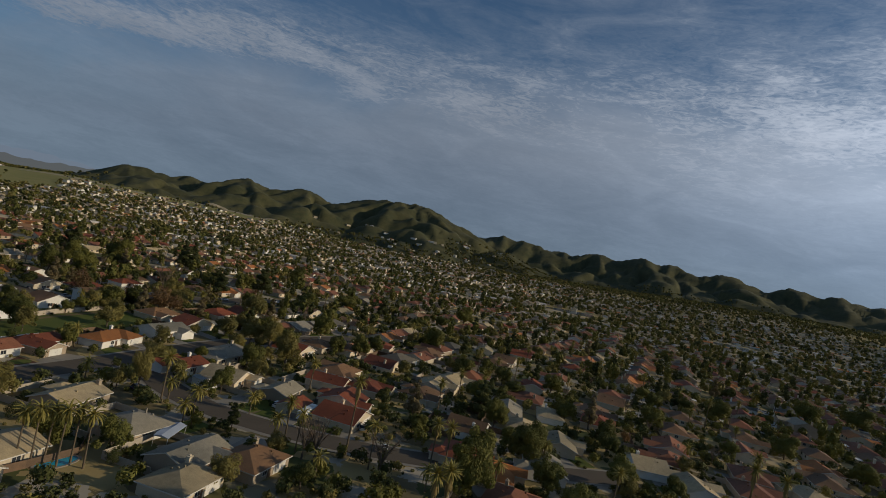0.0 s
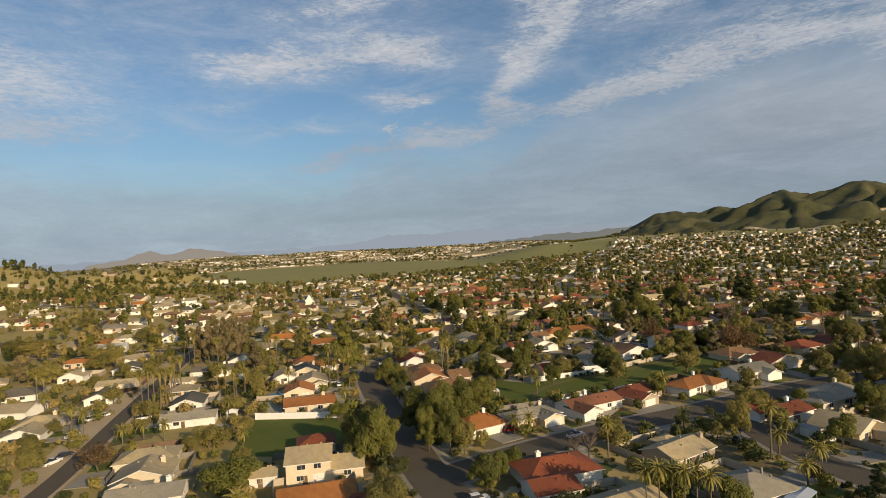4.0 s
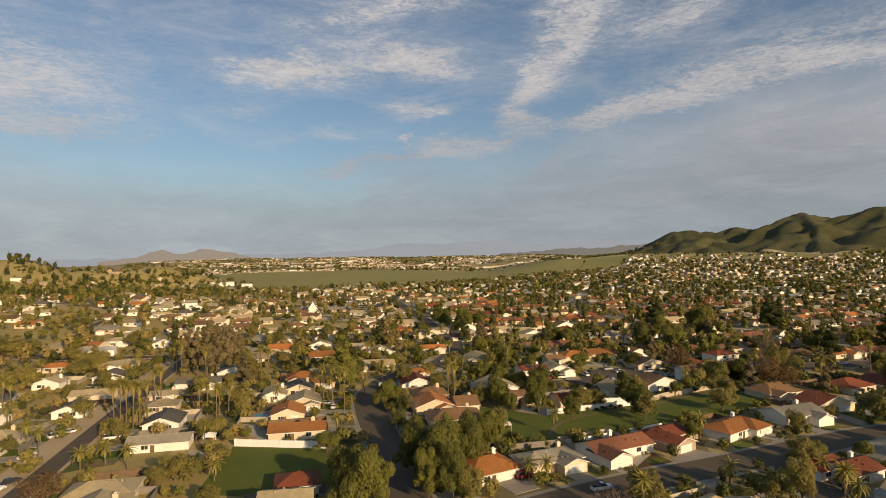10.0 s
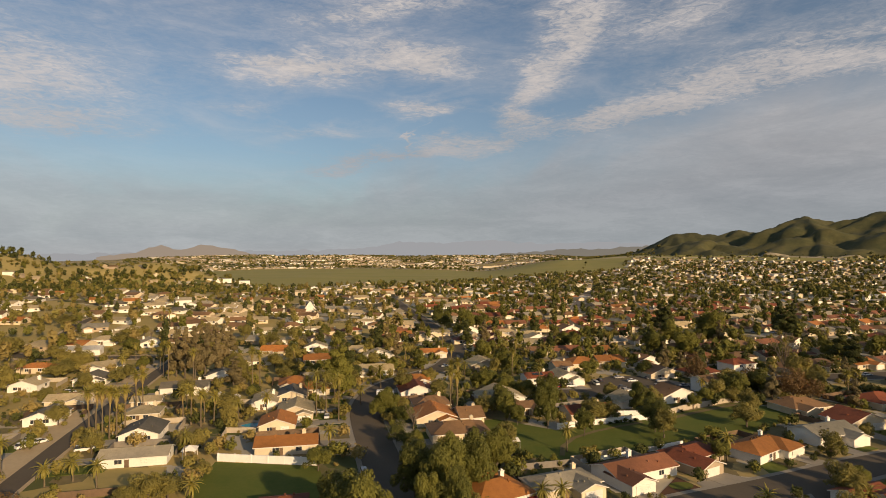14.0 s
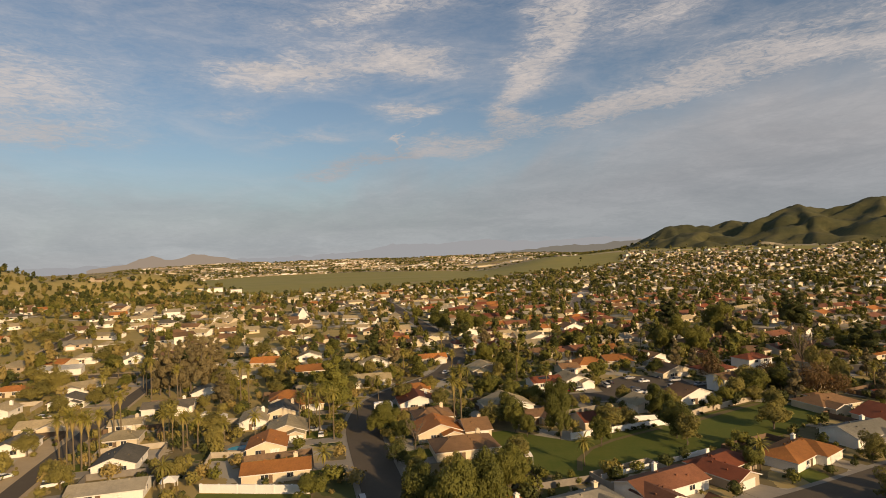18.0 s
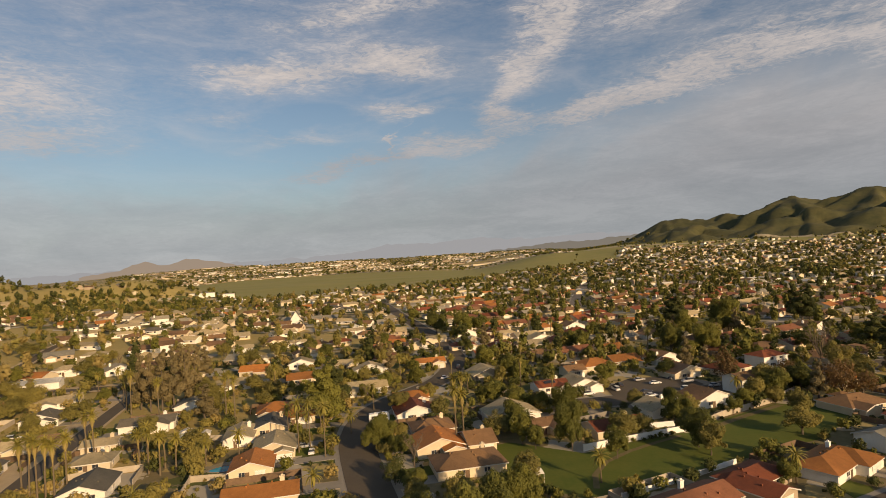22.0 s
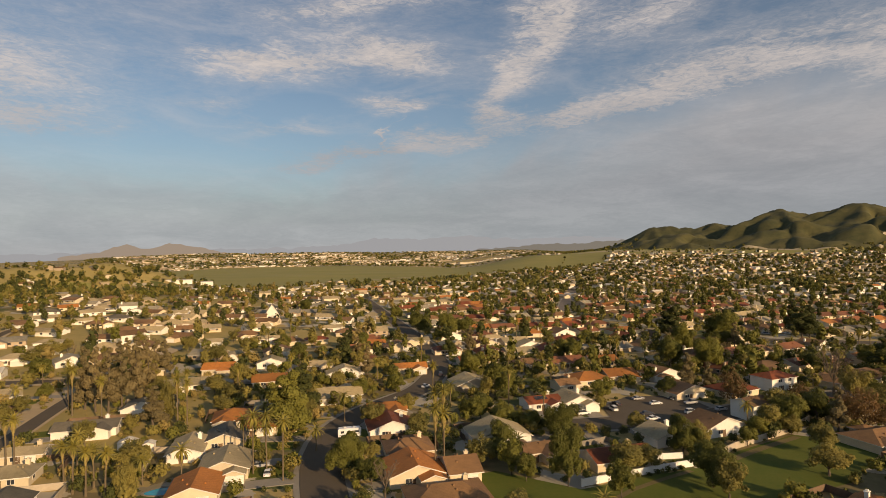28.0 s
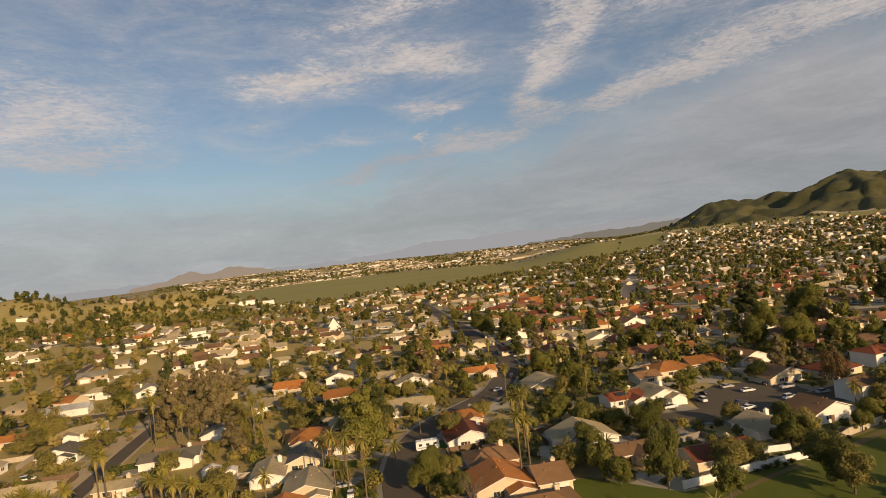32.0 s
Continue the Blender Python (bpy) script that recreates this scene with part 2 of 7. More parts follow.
def tile_material(name, base, other, vary=0.12, rows=1.6):
    """Roofing laid in courses: darker joints across the slope and tones that differ from piece to piece."""
    m = material(name, base, other, 0.5, 0.75, 6.0, 0.5, 0.4, vary)
    t = m.node_tree
    shader = next(n for n in t.nodes if n.type == "BSDF_PRINCIPLED")
    src = shader.inputs["Base Color"].links[0].from_socket
    obj = t.nodes.new("ShaderNodeTexCoord").outputs["Object"]
    wave = t.nodes.new("ShaderNodeTexWave")
    wave.bands_direction = "X"
    wave.inputs["Scale"].default_value = rows
    wave.inputs["Distortion"].default_value = 0.6
    t.links.new(obj, wave.inputs["Vector"])
    lines = ramp_node(t, wave.outputs["Fac"], [(0.0, 0.72), (0.45, 1.0)])
    where = t.nodes.new("ShaderNodeNewGeometry").outputs["Position"]
    broad_tone = ramp_node(t, noise_node(t, where, 0.045, 1.0, 0.4), [(0.34, (0.70, 0.72, 0.72)), (0.5, (1.0, 1.0, 1.0)), (0.66, (1.22, 1.17, 1.06))])
    worn = ramp_node(t, noise_node(t, where, 0.7, 5.0, 0.7), [(0.36, 0.88), (0.52, 1.0), (0.66, 1.07)])
    src = mix_rgb(t, 1.0, mix_rgb(t, 1.0, src, broad_tone, "MULTIPLY"), worn, "MULTIPLY")
    t.links.new(mix_rgb(t, 1.0, src, lines, "MULTIPLY"), shader.inputs["Base Color"])
    return m


WALL = {
    "white": material("white_stucco", (0.84, 0.81, 0.74), (0.74, 0.70, 0.62), 0.35, 0.9, vary=0.06),
    "cream": material("cream_stucco", (0.70, 0.60, 0.44), (0.60, 0.50, 0.36), 0.35, 0.9, vary=0.12),
    "tan": material("tan_stucco", (0.46, 0.37, 0.27), (0.38, 0.30, 0.22), 0.35, 0.9, vary=0.12),
}
ROOF = {
    "red": tile_material("red_clay_tile", (0.29, 0.085, 0.038), (0.19, 0.060, 0.032)),
    "orange": tile_material("orange_clay_tile", (0.47, 0.190, 0.055), (0.35, 0.138, 0.046)),
    "rust": tile_material("rust_clay_tile", (0.30, 0.125, 0.066), (0.215, 0.09, 0.052)),
    "tan": tile_material("tan_shingle", (0.50, 0.405, 0.250), (0.36, 0.290, 0.180), rows=2.5),
    "brown": tile_material("brown_tile", (0.27, 0.155, 0.080), (0.18, 0.105, 0.058)),
    "grey": tile_material("grey_shingle", (0.36, 0.325, 0.255), (0.25, 0.226, 0.178), rows=2.5),
    "slate": tile_material("dark_shingle", (0.170, 0.152, 0.120), (0.115, 0.105, 0.085), rows=2.5),
    "pale": tile_material("pale_roofing", (0.62, 0.60, 0.56), (0.50, 0.48, 0.45), rows=2.5),
}
GLASS = material("window_glass", (0.03, 0.035, 0.045), (0.05, 0.055, 0.06), 0.5, 0.12)
TRIM = material("painted_trim", (0.72, 0.69, 0.62), (0.62, 0.58, 0.52), 0.8, 0.7)
DOOR = material("garage_door_paint", (0.78, 0.76, 0.71), (0.68, 0.66, 0.61), 0.5, 0.6, vary=0.1)
WOOD = material("weathered_wood", (0.20, 0.13, 0.085), (0.12, 0.085, 0.06), 0.8, 0.9, vary=0.2)
ASPHALT = material("asphalt", (0.128, 0.103, 0.074), (0.088, 0.073, 0.054), 0.10, 0.95, 14.0, 0.5)
CONCRETE = material("concrete", (0.33, 0.295, 0.24), (0.23, 0.21, 0.17), 0.25, 0.9, 6.0, 0.6)
DIRT = material("bare_earth", (0.52, 0.40, 0.245), (0.38, 0.29, 0.18), 0.12, 0.95, 8.0, 0.6)
LANE = material("worn_lane", (0.22, 0.185, 0.15), (0.15, 0.13, 0.11), 0.12, 0.95, 8.0, 0.6)
LAWN = material("lawn", (0.058, 0.098, 0.012), (0.135, 0.138, 0.026), 0.11, 0.95, 9.0, 0.6)
FIELD = material("green_field", (0.215, 0.215, 0.058), (0.31, 0.262, 0.095), 0.004, 0.95, 10.0, 0.6, streak=(1, 3, 1))
KNOLL = material("knoll_grass", (0.42, 0.325, 0.130), (0.215, 0.186, 0.068), 0.022, 0.95, 7.0, 0.6)
DRYGRASS = material("dry_grass", (0.46, 0.335, 0.130), (0.23, 0.198, 0.068), 0.03, 0.95, 9.0, 0.6)
HILL = material("hill_scrub", (0.120, 0.108, 0.044), (0.032, 0.043, 0.020), 0.010, 0.95, 6.0, 0.42)


def yard_material():
    """Back yards: patches of dry earth, weak grass and paving that change every few metres."""
    m = material("yard_ground", (0.235, 0.180, 0.095), (0.125, 0.112, 0.045), 0.05, 0.95, 10.0, 0.35)
    t = m.node_tree
    shader = next(n for n in t.nodes if n.type == "BSDF_PRINCIPLED")
    src = shader.inputs["Base Color"].links[0].from_socket
    pos = t.nodes.new("ShaderNodeNewGeometry").outputs["Position"]
    cells = t.nodes.new("ShaderNodeTexVoronoi")
    cells.inputs["Scale"].default_value = 0.095
    warp = t.nodes.new("ShaderNodeTexNoise")
    warp.inputs["Scale"].default_value = 0.15
    warp.inputs["Detail"].default_value = 5.0
    t.links.new(pos, warp.inputs["Vector"])
    moved = t.nodes.new("ShaderNodeVectorMath")
    moved.operation = "MULTIPLY_ADD"
    t.links.new(warp.outputs["Color"], moved.inputs[0])
    moved.inputs[1].default_value = (14, 14, 0)
    t.links.new(pos, moved.inputs[2])
    t.links.new(moved.outputs[0], cells.inputs["Vector"])
    grey = t.nodes.new("ShaderNodeSeparateColor")
    t.links.new(cells.outputs["Color"], grey.inputs[0])
    green = mix_rgb(t, ramp_node(t, grey.outputs[0], [(0.58, 0.0), (0.66, 1.0)]), src, (0.070, 0.092, 0.022))
    straw = mix_rgb(t, ramp_node(t, grey.outputs[2], [(0.62, 0.0), (0.70, 1.0)]), green, (0.44, 0.33, 0.135))
    pale = mix_rgb(t, ramp_node(t, grey.outputs[1], [(0.74, 0.0), (0.80, 1.0)]), straw, (0.46, 0.41, 0.32))
    t.links.new(mix_rgb(t, 0.8, src, pale), shader.inputs["Base Color"])
    return m


YARD = yard_material()
BLOCK = material("white_block_wall", (0.84, 0.83, 0.79), (0.76, 0.74, 0.69), 0.5, 0.9)
LEAF = {
    "green": material("leaf_green", (0.170, 0.168, 0.038), (0.095, 0.098, 0.023), 0.6, 0.75, 5.0, 0.6, vary=0.28, through=0.12),
    "olive": material("leaf_olive", (0.245, 0.212, 0.062), (0.145, 0.128, 0.040), 0.6, 0.75, 5.0, 0.6, vary=0.28, through=0.12),
    "dark": material("leaf_dark", (0.082, 0.092, 0.026), (0.045, 0.053, 0.017), 0.6, 0.75, 5.0, 0.6, vary=0.25, through=0.10),
    "gold": material("leaf_gold", (0.33, 0.250, 0.092), (0.21, 0.165, 0.062), 0.6, 0.75, 5.0, 0.6, vary=0.2, through=0.12),
    "gum": material("leaf_gum", (0.23, 0.182, 0.090), (0.14, 0.112, 0.058), 0.6, 0.75, 5.0, 0.6, vary=0.2, through=0.12),
    "rust": material("leaf_rust", (0.205, 0.125, 0.058), (0.14, 0.09, 0.046), 0.6, 0.75, 5.0, 0.6, vary=0.15, through=0.3),
    "palm": material("palm_frond", (0.32, 0.275, 0.066), (0.185, 0.162, 0.042), 0.6, 0.6, 5.0, 0.6, vary=0.2, through=0.15),
    "thatch": material("dead_frond", (0.34, 0.255, 0.095), (0.23, 0.18, 0.070), 0.8, 0.9, 5.0, 0.6),
    "bare": material("bare_twig", (0.24, 0.175, 0.12), (0.17, 0.125, 0.09), 0.8, 0.9, 5.0, 0.6, vary=0.15),
}
CAR_WHITE = material("car_paint_white", (0.78, 0.78, 0.76), (0.70, 0.70, 0.68), 0.5, 0.25)
CAR_SILVER = material("car_paint_silver", (0.42, 0.42, 0.42), (0.36, 0.36, 0.36), 0.5, 0.3)
CAR_DARK = material("car_paint_dark", (0.035, 0.04, 0.05), (0.05, 0.05, 0.06), 0.5, 0.25)
BARK = material("bark", (0.16, 0.125, 0.09), (0.10, 0.08, 0.06), 0.8, 0.95, 6.0, 0.6)
PALEBARK = material("palm_bark", (0.185, 0.142, 0.090), (0.125, 0.098, 0.062), 0.8, 0.95, 6.0, 0.6)


# Flat self-lit colour with the haze of distance already painted in.
def painted_haze_material(name, colour):
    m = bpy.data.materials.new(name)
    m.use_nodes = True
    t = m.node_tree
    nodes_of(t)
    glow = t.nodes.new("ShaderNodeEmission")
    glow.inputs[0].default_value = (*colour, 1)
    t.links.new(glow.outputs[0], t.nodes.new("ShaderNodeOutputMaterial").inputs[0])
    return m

# ---- building helpers ----
def part(name, bm, mat, parent=None, label="", m=None):
    """Links a bmesh as one mesh object under a thing or a part."""
    data = bm if isinstance(bm, bpy.types.Mesh) else bpy.data.meshes.new(name)
    if not isinstance(bm, bpy.types.Mesh):
        bm.normal_update()
        bm.to_mesh(data)
        bm.free()
        for one in (mat if isinstance(mat, (list, tuple)) else [mat]):
            data.materials.append(one)
    ob = new(name, data)
    if parent:
        ob.parent = parent
    if m is not None:
        ob.matrix_basis = m
    if label:
        ob["label"] = label
    return ob


def box(bm, x0, x1, y0, y1, z0, z1, mi=0, m=None):
    vs = [bm.verts.new(((m @ Vector(c)) if m else Vector(c))) for c in
          ((x0, y0, z0), (x1, y0, z0), (x1, y1, z0), (x0, y1, z0), (x0, y0, z1), (x1, y0, z1), (x1, y1, z1), (x0, y1, z1))]
    for ids in ((3, 2, 1, 0), (4, 5, 6, 7), (0, 1, 5, 4), (1, 2, 6, 5), (2, 3, 7, 6), (3, 0, 4, 7)):
        bm.faces.new([vs[i] for i in ids]).material_index = mi


def poly(bm, points, mi=0):
    f = bm.faces.new([bm.verts.new(p) for p in points])
    f.material_index = mi
    return f


def tube(bm, pts, radii, sides=6, mi=0):
    rings = []
    for i, p in enumerate(pts):
        a = Vector(pts[min(i + 1, len(pts) - 1)]) - Vector(pts[max(i - 1, 0)])
        q = a.to_track_quat("Z", "Y").to_matrix()
        rings.append([bm.verts.new(Vector(p) + q @ Vector((math.cos(6.2832 * k / sides), math.sin(6.2832 * k / sides), 0)) * radii[i]) for k in range(sides)])
    for a, b in zip(rings, rings[1:]):
        for k in range(sides):
            bm.faces.new((a[k], a[(k + 1) % sides], b[(k + 1) % sides], b[k])).material_index = mi
    bm.faces.new(rings[-1]).material_index = mi


def step(a, b, v):
    v = min(1.0, max(0.0, (v - a) / (b - a)))
    return v * v * (3 - 2 * v)


# ---- the lie of the land ----
# The crest of the hill range: degrees clockwise from +y, and degrees above the eye's level.
CREST = [(14, 0.0), (17, 0.5), (19.8, 1.4), (21.6, 2.2), (22.8, 2.3), (24.4, 2.2), (26.7, 2.5), (28.9, 2.3), (31.7, 3.45), (33.3, 2.85), (34.8, 2.9), (37.3, 3.7),
         (40.2, 3.0), (43.4, 3.45), (46.4, 4.6), (48.4, 4.65), (50.4, 3.85), (52.0, 3.55), (54.4, 2.6), (57.6, 3.4), (60.0, 3.3), (63.3, 3.0), (66.7, 3.4),
         (71.0, 3.8), (73.6, 3.7), (75.2, 3.1), (78.2, 3.65), (80.9, 2.4), (83.6, 3.6), (87.0, 3.6), (90, 3.3), (97, 3.0), (108, 2.0), (122, 0.6), (135, 0.0)]
FOOT = 46.0
# ponds among the eastern houses: place and half widths
PONDS = [(1050, 465, 75, 42), (1240, 200, 70, 40)]


def shelf(az):
    """How much higher than FOOT the valley floor lies where it meets the hills."""
    return 15 * step(12, 18, az) * (1 - step(35, 44, az)) + 62 * step(56, 86, az)


def floor_rise(r, az):
    near, full = (1600, 2250) if az < 50 else (1400, 2900)
    return FOOT * step(1150, 2300, r) * step(2, 12, az) + shelf(az) * step(near, full, r)


def crest_rise(az, far):
    """How far the crest stands over the valley floor at that turn."""
    for (a, u), (b, v) in zip(CREST, CREST[1:]):
        if a <= az <= b:
            return far * math.tan(radians(u + (v - u) * (az - a) / (b - a))) + 56 - FOOT - shelf(az)
    return 0.0


def crest_far(az):
    return 2700 + 700 * step(53, 58, az)


# Each hill: its place, height, foot radius and a seed for its spurs; lower spurs stand before the summits.
HILLS = []
for n, (a, u) in enumerate(CREST[3:-4]):
    far = crest_far(a)
    high = crest_rise(a, far)
    HILLS.append((far * math.sin(radians(a)), far * math.cos(radians(a)), high, high * 2.5, n * 3.1))
    for turn, back, share in ((1.3, 250, 0.62), (-0.9, 330, 0.42), (0.5, 430, 0.27)):
        r, t = far - back + 60 * math.sin(n * 1.7 + share * 5), radians(a + turn + 0.5 * math.sin(n * 2.3))
        HILLS.append((r * math.sin(t), r * math.cos(t), high * share, high * share * 2.6, n * 3.1 + share * 7))


def terrain(x, y):
    r, az = math.hypot(x, y), math.degrees(math.atan2(x, y))
    h = 0.0
    rolling = noise.noise((x * 0.004, y * 0.004, 2.0))
    h += rolling * 5.0 * step(420, 900, r)
    # grassy knolls to the left
    k = min(1.0, max(0.0, ((x + 600) * 130 + (y - 860) * 150) / 39400))
    d = math.hypot(x + 600 - 130 * k, y - 860 - 150 * k)
    h += max(57 * math.exp(-(((x + 640) / 105) ** 2 + ((y - 835) / 115) ** 2)),
             (38 + 12 * noise.noise((x * 0.015, y * 0.015, 7.0))) * math.exp(-(d / 85) ** 2),
             (47 + 14 * noise.noise((x * 0.02, y * 0.02, 5.0))) * math.exp(-(((x + 490) / 62) ** 2 + ((y - 1010) / 75) ** 2)))
    h += 17 * math.exp(-(((x + 440) / 260) ** 2 + ((y - 620) / 220) ** 2))
    # the plain lifts gently towards the hills and the horizon
    h += floor_rise(r, az) + 66 * step(2400, 4600, r) * (1 - step(2, 16, az)) * (0.35 + 0.65 * step(-36, -21, az))
    # hill range to the right: a crest with steep grassy hills whose spurs run down to the valley
    if az > 13 and r > 1500:
        far = crest_far(az)
        k = (r - far) / (230 if r < far else 800)
        best = 0.86 * crest_rise(az, far) * math.exp(-k * k)
        warp = 26 * noise.noise((x * 0.012, y * 0.012, 9.0))
        for cx, cy, high, wide, seed in HILLS:
            dx, dy = x - cx, y - cy
            if abs(dx) > wide * 1.5 or abs(dy) > wide * 1.5:
                continue
            d = math.hypot(dx, dy) + 1e-6
            spur = 1 + 0.50 * noise.noise((1.9 * dx / d, 1.9 * dy / d, seed)) + 0.26 * noise.noise((5.0 * dx / d, 5.0 * dy / d, seed + 3))
            u = (d + warp * min(1.0, d / 150)) / (wide * spur)
            if u < 1:
                u = math.sqrt(u * u + 0.012) - 0.11
                best = max(best, high * max(0.0, 1 - u) ** 1.12)
        low = 1 - min(1.0, best / (0.8 * crest_rise(az, far) + 1))
        gully = max(0.0, 1 - 3.2 * abs(noise.noise((x * 0.0052, y * 0.0052, 4.0))))
        best *= 1.02 - 0.10 * abs(noise.noise((x * 0.010, y * 0.010, 4.0))) - 0.07 * abs(noise.noise((x * 0.028, y * 0.028, 4.0))) - 0.50 * gully * step(0.0, 0.5, low)
        h += best * step(15.2, 21.5, az)
    for px, py, wide, deep in PONDS if x > 900 else ():
        d = math.hypot((x - px) / wide, (y - py) / deep)
        if d < 1.9:
            h = 1.0 + (h - 1.0) * step(1.05, 1.9, d)
    return h


def on_meadow(r, az):
    return 1.5 < az < 17 and 1330 + 22 * az < r < 2180


def on_pond(x, y):
    return any(math.hypot((x - px + 40) / (wide + 80), (y - py + 12) / (deep + 22)) < 1 for px, py, wide, deep in PONDS)


def inside(x, y, pts):
    odd = False
    for (x0, y0), (x1, y1) in zip(pts, pts[1:] + pts[:1]):
        if (y0 > y) != (y1 > y) and x < (x1 - x0) * (y - y0) / (y1 - y0) + x0:
            odd = not odd
    return odd


PALE_EARTH = material("pale_earth", (0.42, 0.36, 0.25), (0.30, 0.25, 0.16), 0.03, 0.95)
POND_WATER = material("pond_water", (0.10, 0.12, 0.14), (0.08, 0.10, 0.12), 0.1, 0.12)
FARM = [(-440, 1040), (-256, 1085), (-62, 1195), (61, 1430), (190, 1820), (150, 2250), (-300, 2650), (-900, 2500), (-930, 1750), (-640, 1280)]
GREEN = [(-4, 218), (10, 197), (28, 184), (60, 198), (100, 214), (128, 238), (108, 249), (84, 236.5), (70, 226), (53, 220.5), (33, 213.5), (14, 226)]


GOLDLOT = [(-362, 520), (-350, 530), (-309, 508), (-284, 455), (-268, 408), (-275, 402)]
PASTURE = [(-590, 945), (-551, 955), (-450, 868), (-382, 735), (-470, 786)]
COURT = [(58, 262), (78, 264), (98, 280), (96, 297), (74, 297), (60, 284)]
DARKLOT = [(-102, 352), (-87, 360), (-74, 338), (-83, 316)]


def land(name, mat):
    radii, r = [0.0], 12.0
    while r < 4960:
        radii.append(r)
        r = r + (22.0 if 1900 < r < 3050 else max(14.0, r * 0.017))
    radii.append(4960)
    turns = [radians(v * 0.24) for v in range(-200, 420)] + [radians(100.8 + v * 3.0) for v in range(70)]
    n = len(turns)
    verts, faces = [(0, 0, terrain(0, 0))], []
    for r in radii[1:]:
        for a in turns:
            x, y = r * math.sin(a), r * math.cos(a)
            verts.append((x, y, terrain(x, y)))
    for k in range(n):
        faces.append((0, 1 + (k + 1) % n, 1 + k))
    for i in range(len(radii) - 2):
        o, p = 1 + i * n, 1 + (i + 1) * n
        for k in range(n):
            faces.append((o + k, o + (k + 1) % n, p + (k + 1) % n, p + k))
    me = bpy.data.meshes.new(name)
    me.from_pydata(verts, [], faces)
    for one in mat:
        me.materials.append(one)
    for p in me.polygons:
        c = p.center
        rr, az = math.hypot(c.x, c.y), math.degrees(math.atan2(c.x, c.y))
        grain = noise.noise((c.x * 0.0016, c.y * 0.006, 3.0))
        k = 0
        if az > 12 and rr > 1700 and c.z - floor_rise(rr, az) > 7.0 - 4.5 * step(1700, 2000, rr):
            k = 2
        elif az > 12 and rr > (1980 if az < 50 else 2450):
            k = 3
        elif c.z > 20 and az < 0 and rr < 2000:
            k = 4
        elif on_meadow(rr, az) or inside(c.x, c.y, FARM) or inside(c.x, c.y, PASTURE):
            k = 3
        elif inside(c.x, c.y, GOLDLOT):
            k = 1
        elif rr > 1150:
            k = 1 if grain > 0.05 else 0
        elif c.x < -22 and rr > 100 and grain > -0.45 + 0.014 * (az + 45):
            k = 1
        p.material_index = k
        p.use_smooth = True
    me.update()
    return new(name, me)


tagged(land("ground", [YARD, DRYGRASS, HILL, FIELD, KNOLL]), "wide suburban valley floor rising into scrub-covered hills", "ground", kind="structure")


def strip(name, pts, width, mat, z, label, category):
    """A band of even width along a line on the ground."""
    bm, prev = bmesh.new(), None
    line = []
    for (x0, y0), (x1, y1) in zip(pts, pts[1:]):
        n = max(1, int(math.hypot(x1 - x0, y1 - y0) / 8))
        line += [(x0 + (x1 - x0) * i / n, y0 + (y1 - y0) * i / n) for i in range(n)]
    line.append(pts[-1])
    for _ in range(3):
        line = [line[0]] + [tuple((a[i] + 2 * b[i] + c[i]) / 4 for i in (0, 1)) for a, b, c in zip(line, line[1:], line[2:])] + [line[-1]]
    for i, p in enumerate(line):
        a, b = line[max(0, i - 1)], line[min(len(line) - 1, i + 1)]
        dx, dy = b[0] - a[0], b[1] - a[1]
        s = math.hypot(dx, dy) or 1
        nx, ny = -dy / s * width / 2, dx / s * width / 2
        cur = [bm.verts.new((p[0] + nx, p[1] + ny, terrain(p[0], p[1]) + z)), bm.verts.new((p[0] - nx, p[1] - ny, terrain(p[0], p[1]) + z))]
        if prev:
            bm.faces.new((prev[0], prev[1], cur[1], cur[0]))
        prev = cur
    bmesh.ops.recalc_face_normals(bm, faces=bm.faces)
    ob = part(name, bm, mat)
    return tagged(ob, label, category, kind="structure")


def patch(name, pts, mat, z, label, category, dens=0):
    bm = bmesh.new()
    f = poly(bm, [(x, y, z) for x, y in pts])
    bmesh.ops.recalc_face_normals(bm, faces=bm.faces)
    if f.normal.z < 0:
        bmesh.ops.reverse_faces(bm, faces=bm.faces)
    return tagged(part(name, bm, mat), label, category, kind="structure")


STREETS = {
    "main": ([(70, -60), (34, 40), (8, 95), (-6, 128), (-17, 172), (-27, 210), (-34.5, 240), (-34, 262), (-26, 285), (-6, 312), (4, 360), (-4, 430), (-24, 520), (-50, 640), (-80, 780)], 11.0),
    "cross": ([(-4, 126), (12, 137.5), (40, 152.6), (86.6, 171.8), (112, 184), (132, 192), (160, 198), (220, 206)], 11.0),
    "west": ([(-96, 100), (-102, 140), (-109, 166), (-118, 200), (-125, 228), (-140, 290), (-150, 340), (-150, 420)], 6.0),
    "east": ([(92, 175), (85, 152), (84, 132), (88, 114), (95, 100), (104, 88), (125, 66), (180, 30)], 10.0),
    "court": ([(40, 262), (90, 268), (140, 290), (200, 300), (300, 320)], 13.0),
    "avenue": ([(128, 610), (150, 690), (192, 839), (250, 1030)], 15.0),
    "link": ([(-150, 340), (-230, 330), (-330, 400)], 8.0),
    "parkway": ([(200, 430), (300, 400), (420, 350), (520, 280)], 13.0),
}
for key, (line, wide) in STREETS.items():
    if key in ("west", "link"):
        strip("shoulder_" + key, [(x - 3.4, y) for x, y in line], wide + 9.0, DIRT, 0.14, "bare dirt shoulder along a narrow lane", "ground")
    else:
        strip("pavement_" + key, line, wide + 3.0, CONCRETE, 0.10, "pale concrete pavement and kerb along a residential street", "pavement")
    strip("road_" + key, line, wide, ASPHALT if key != "avenue" else LANE, 0.16, "dark asphalt residential street with faint wear", "road")
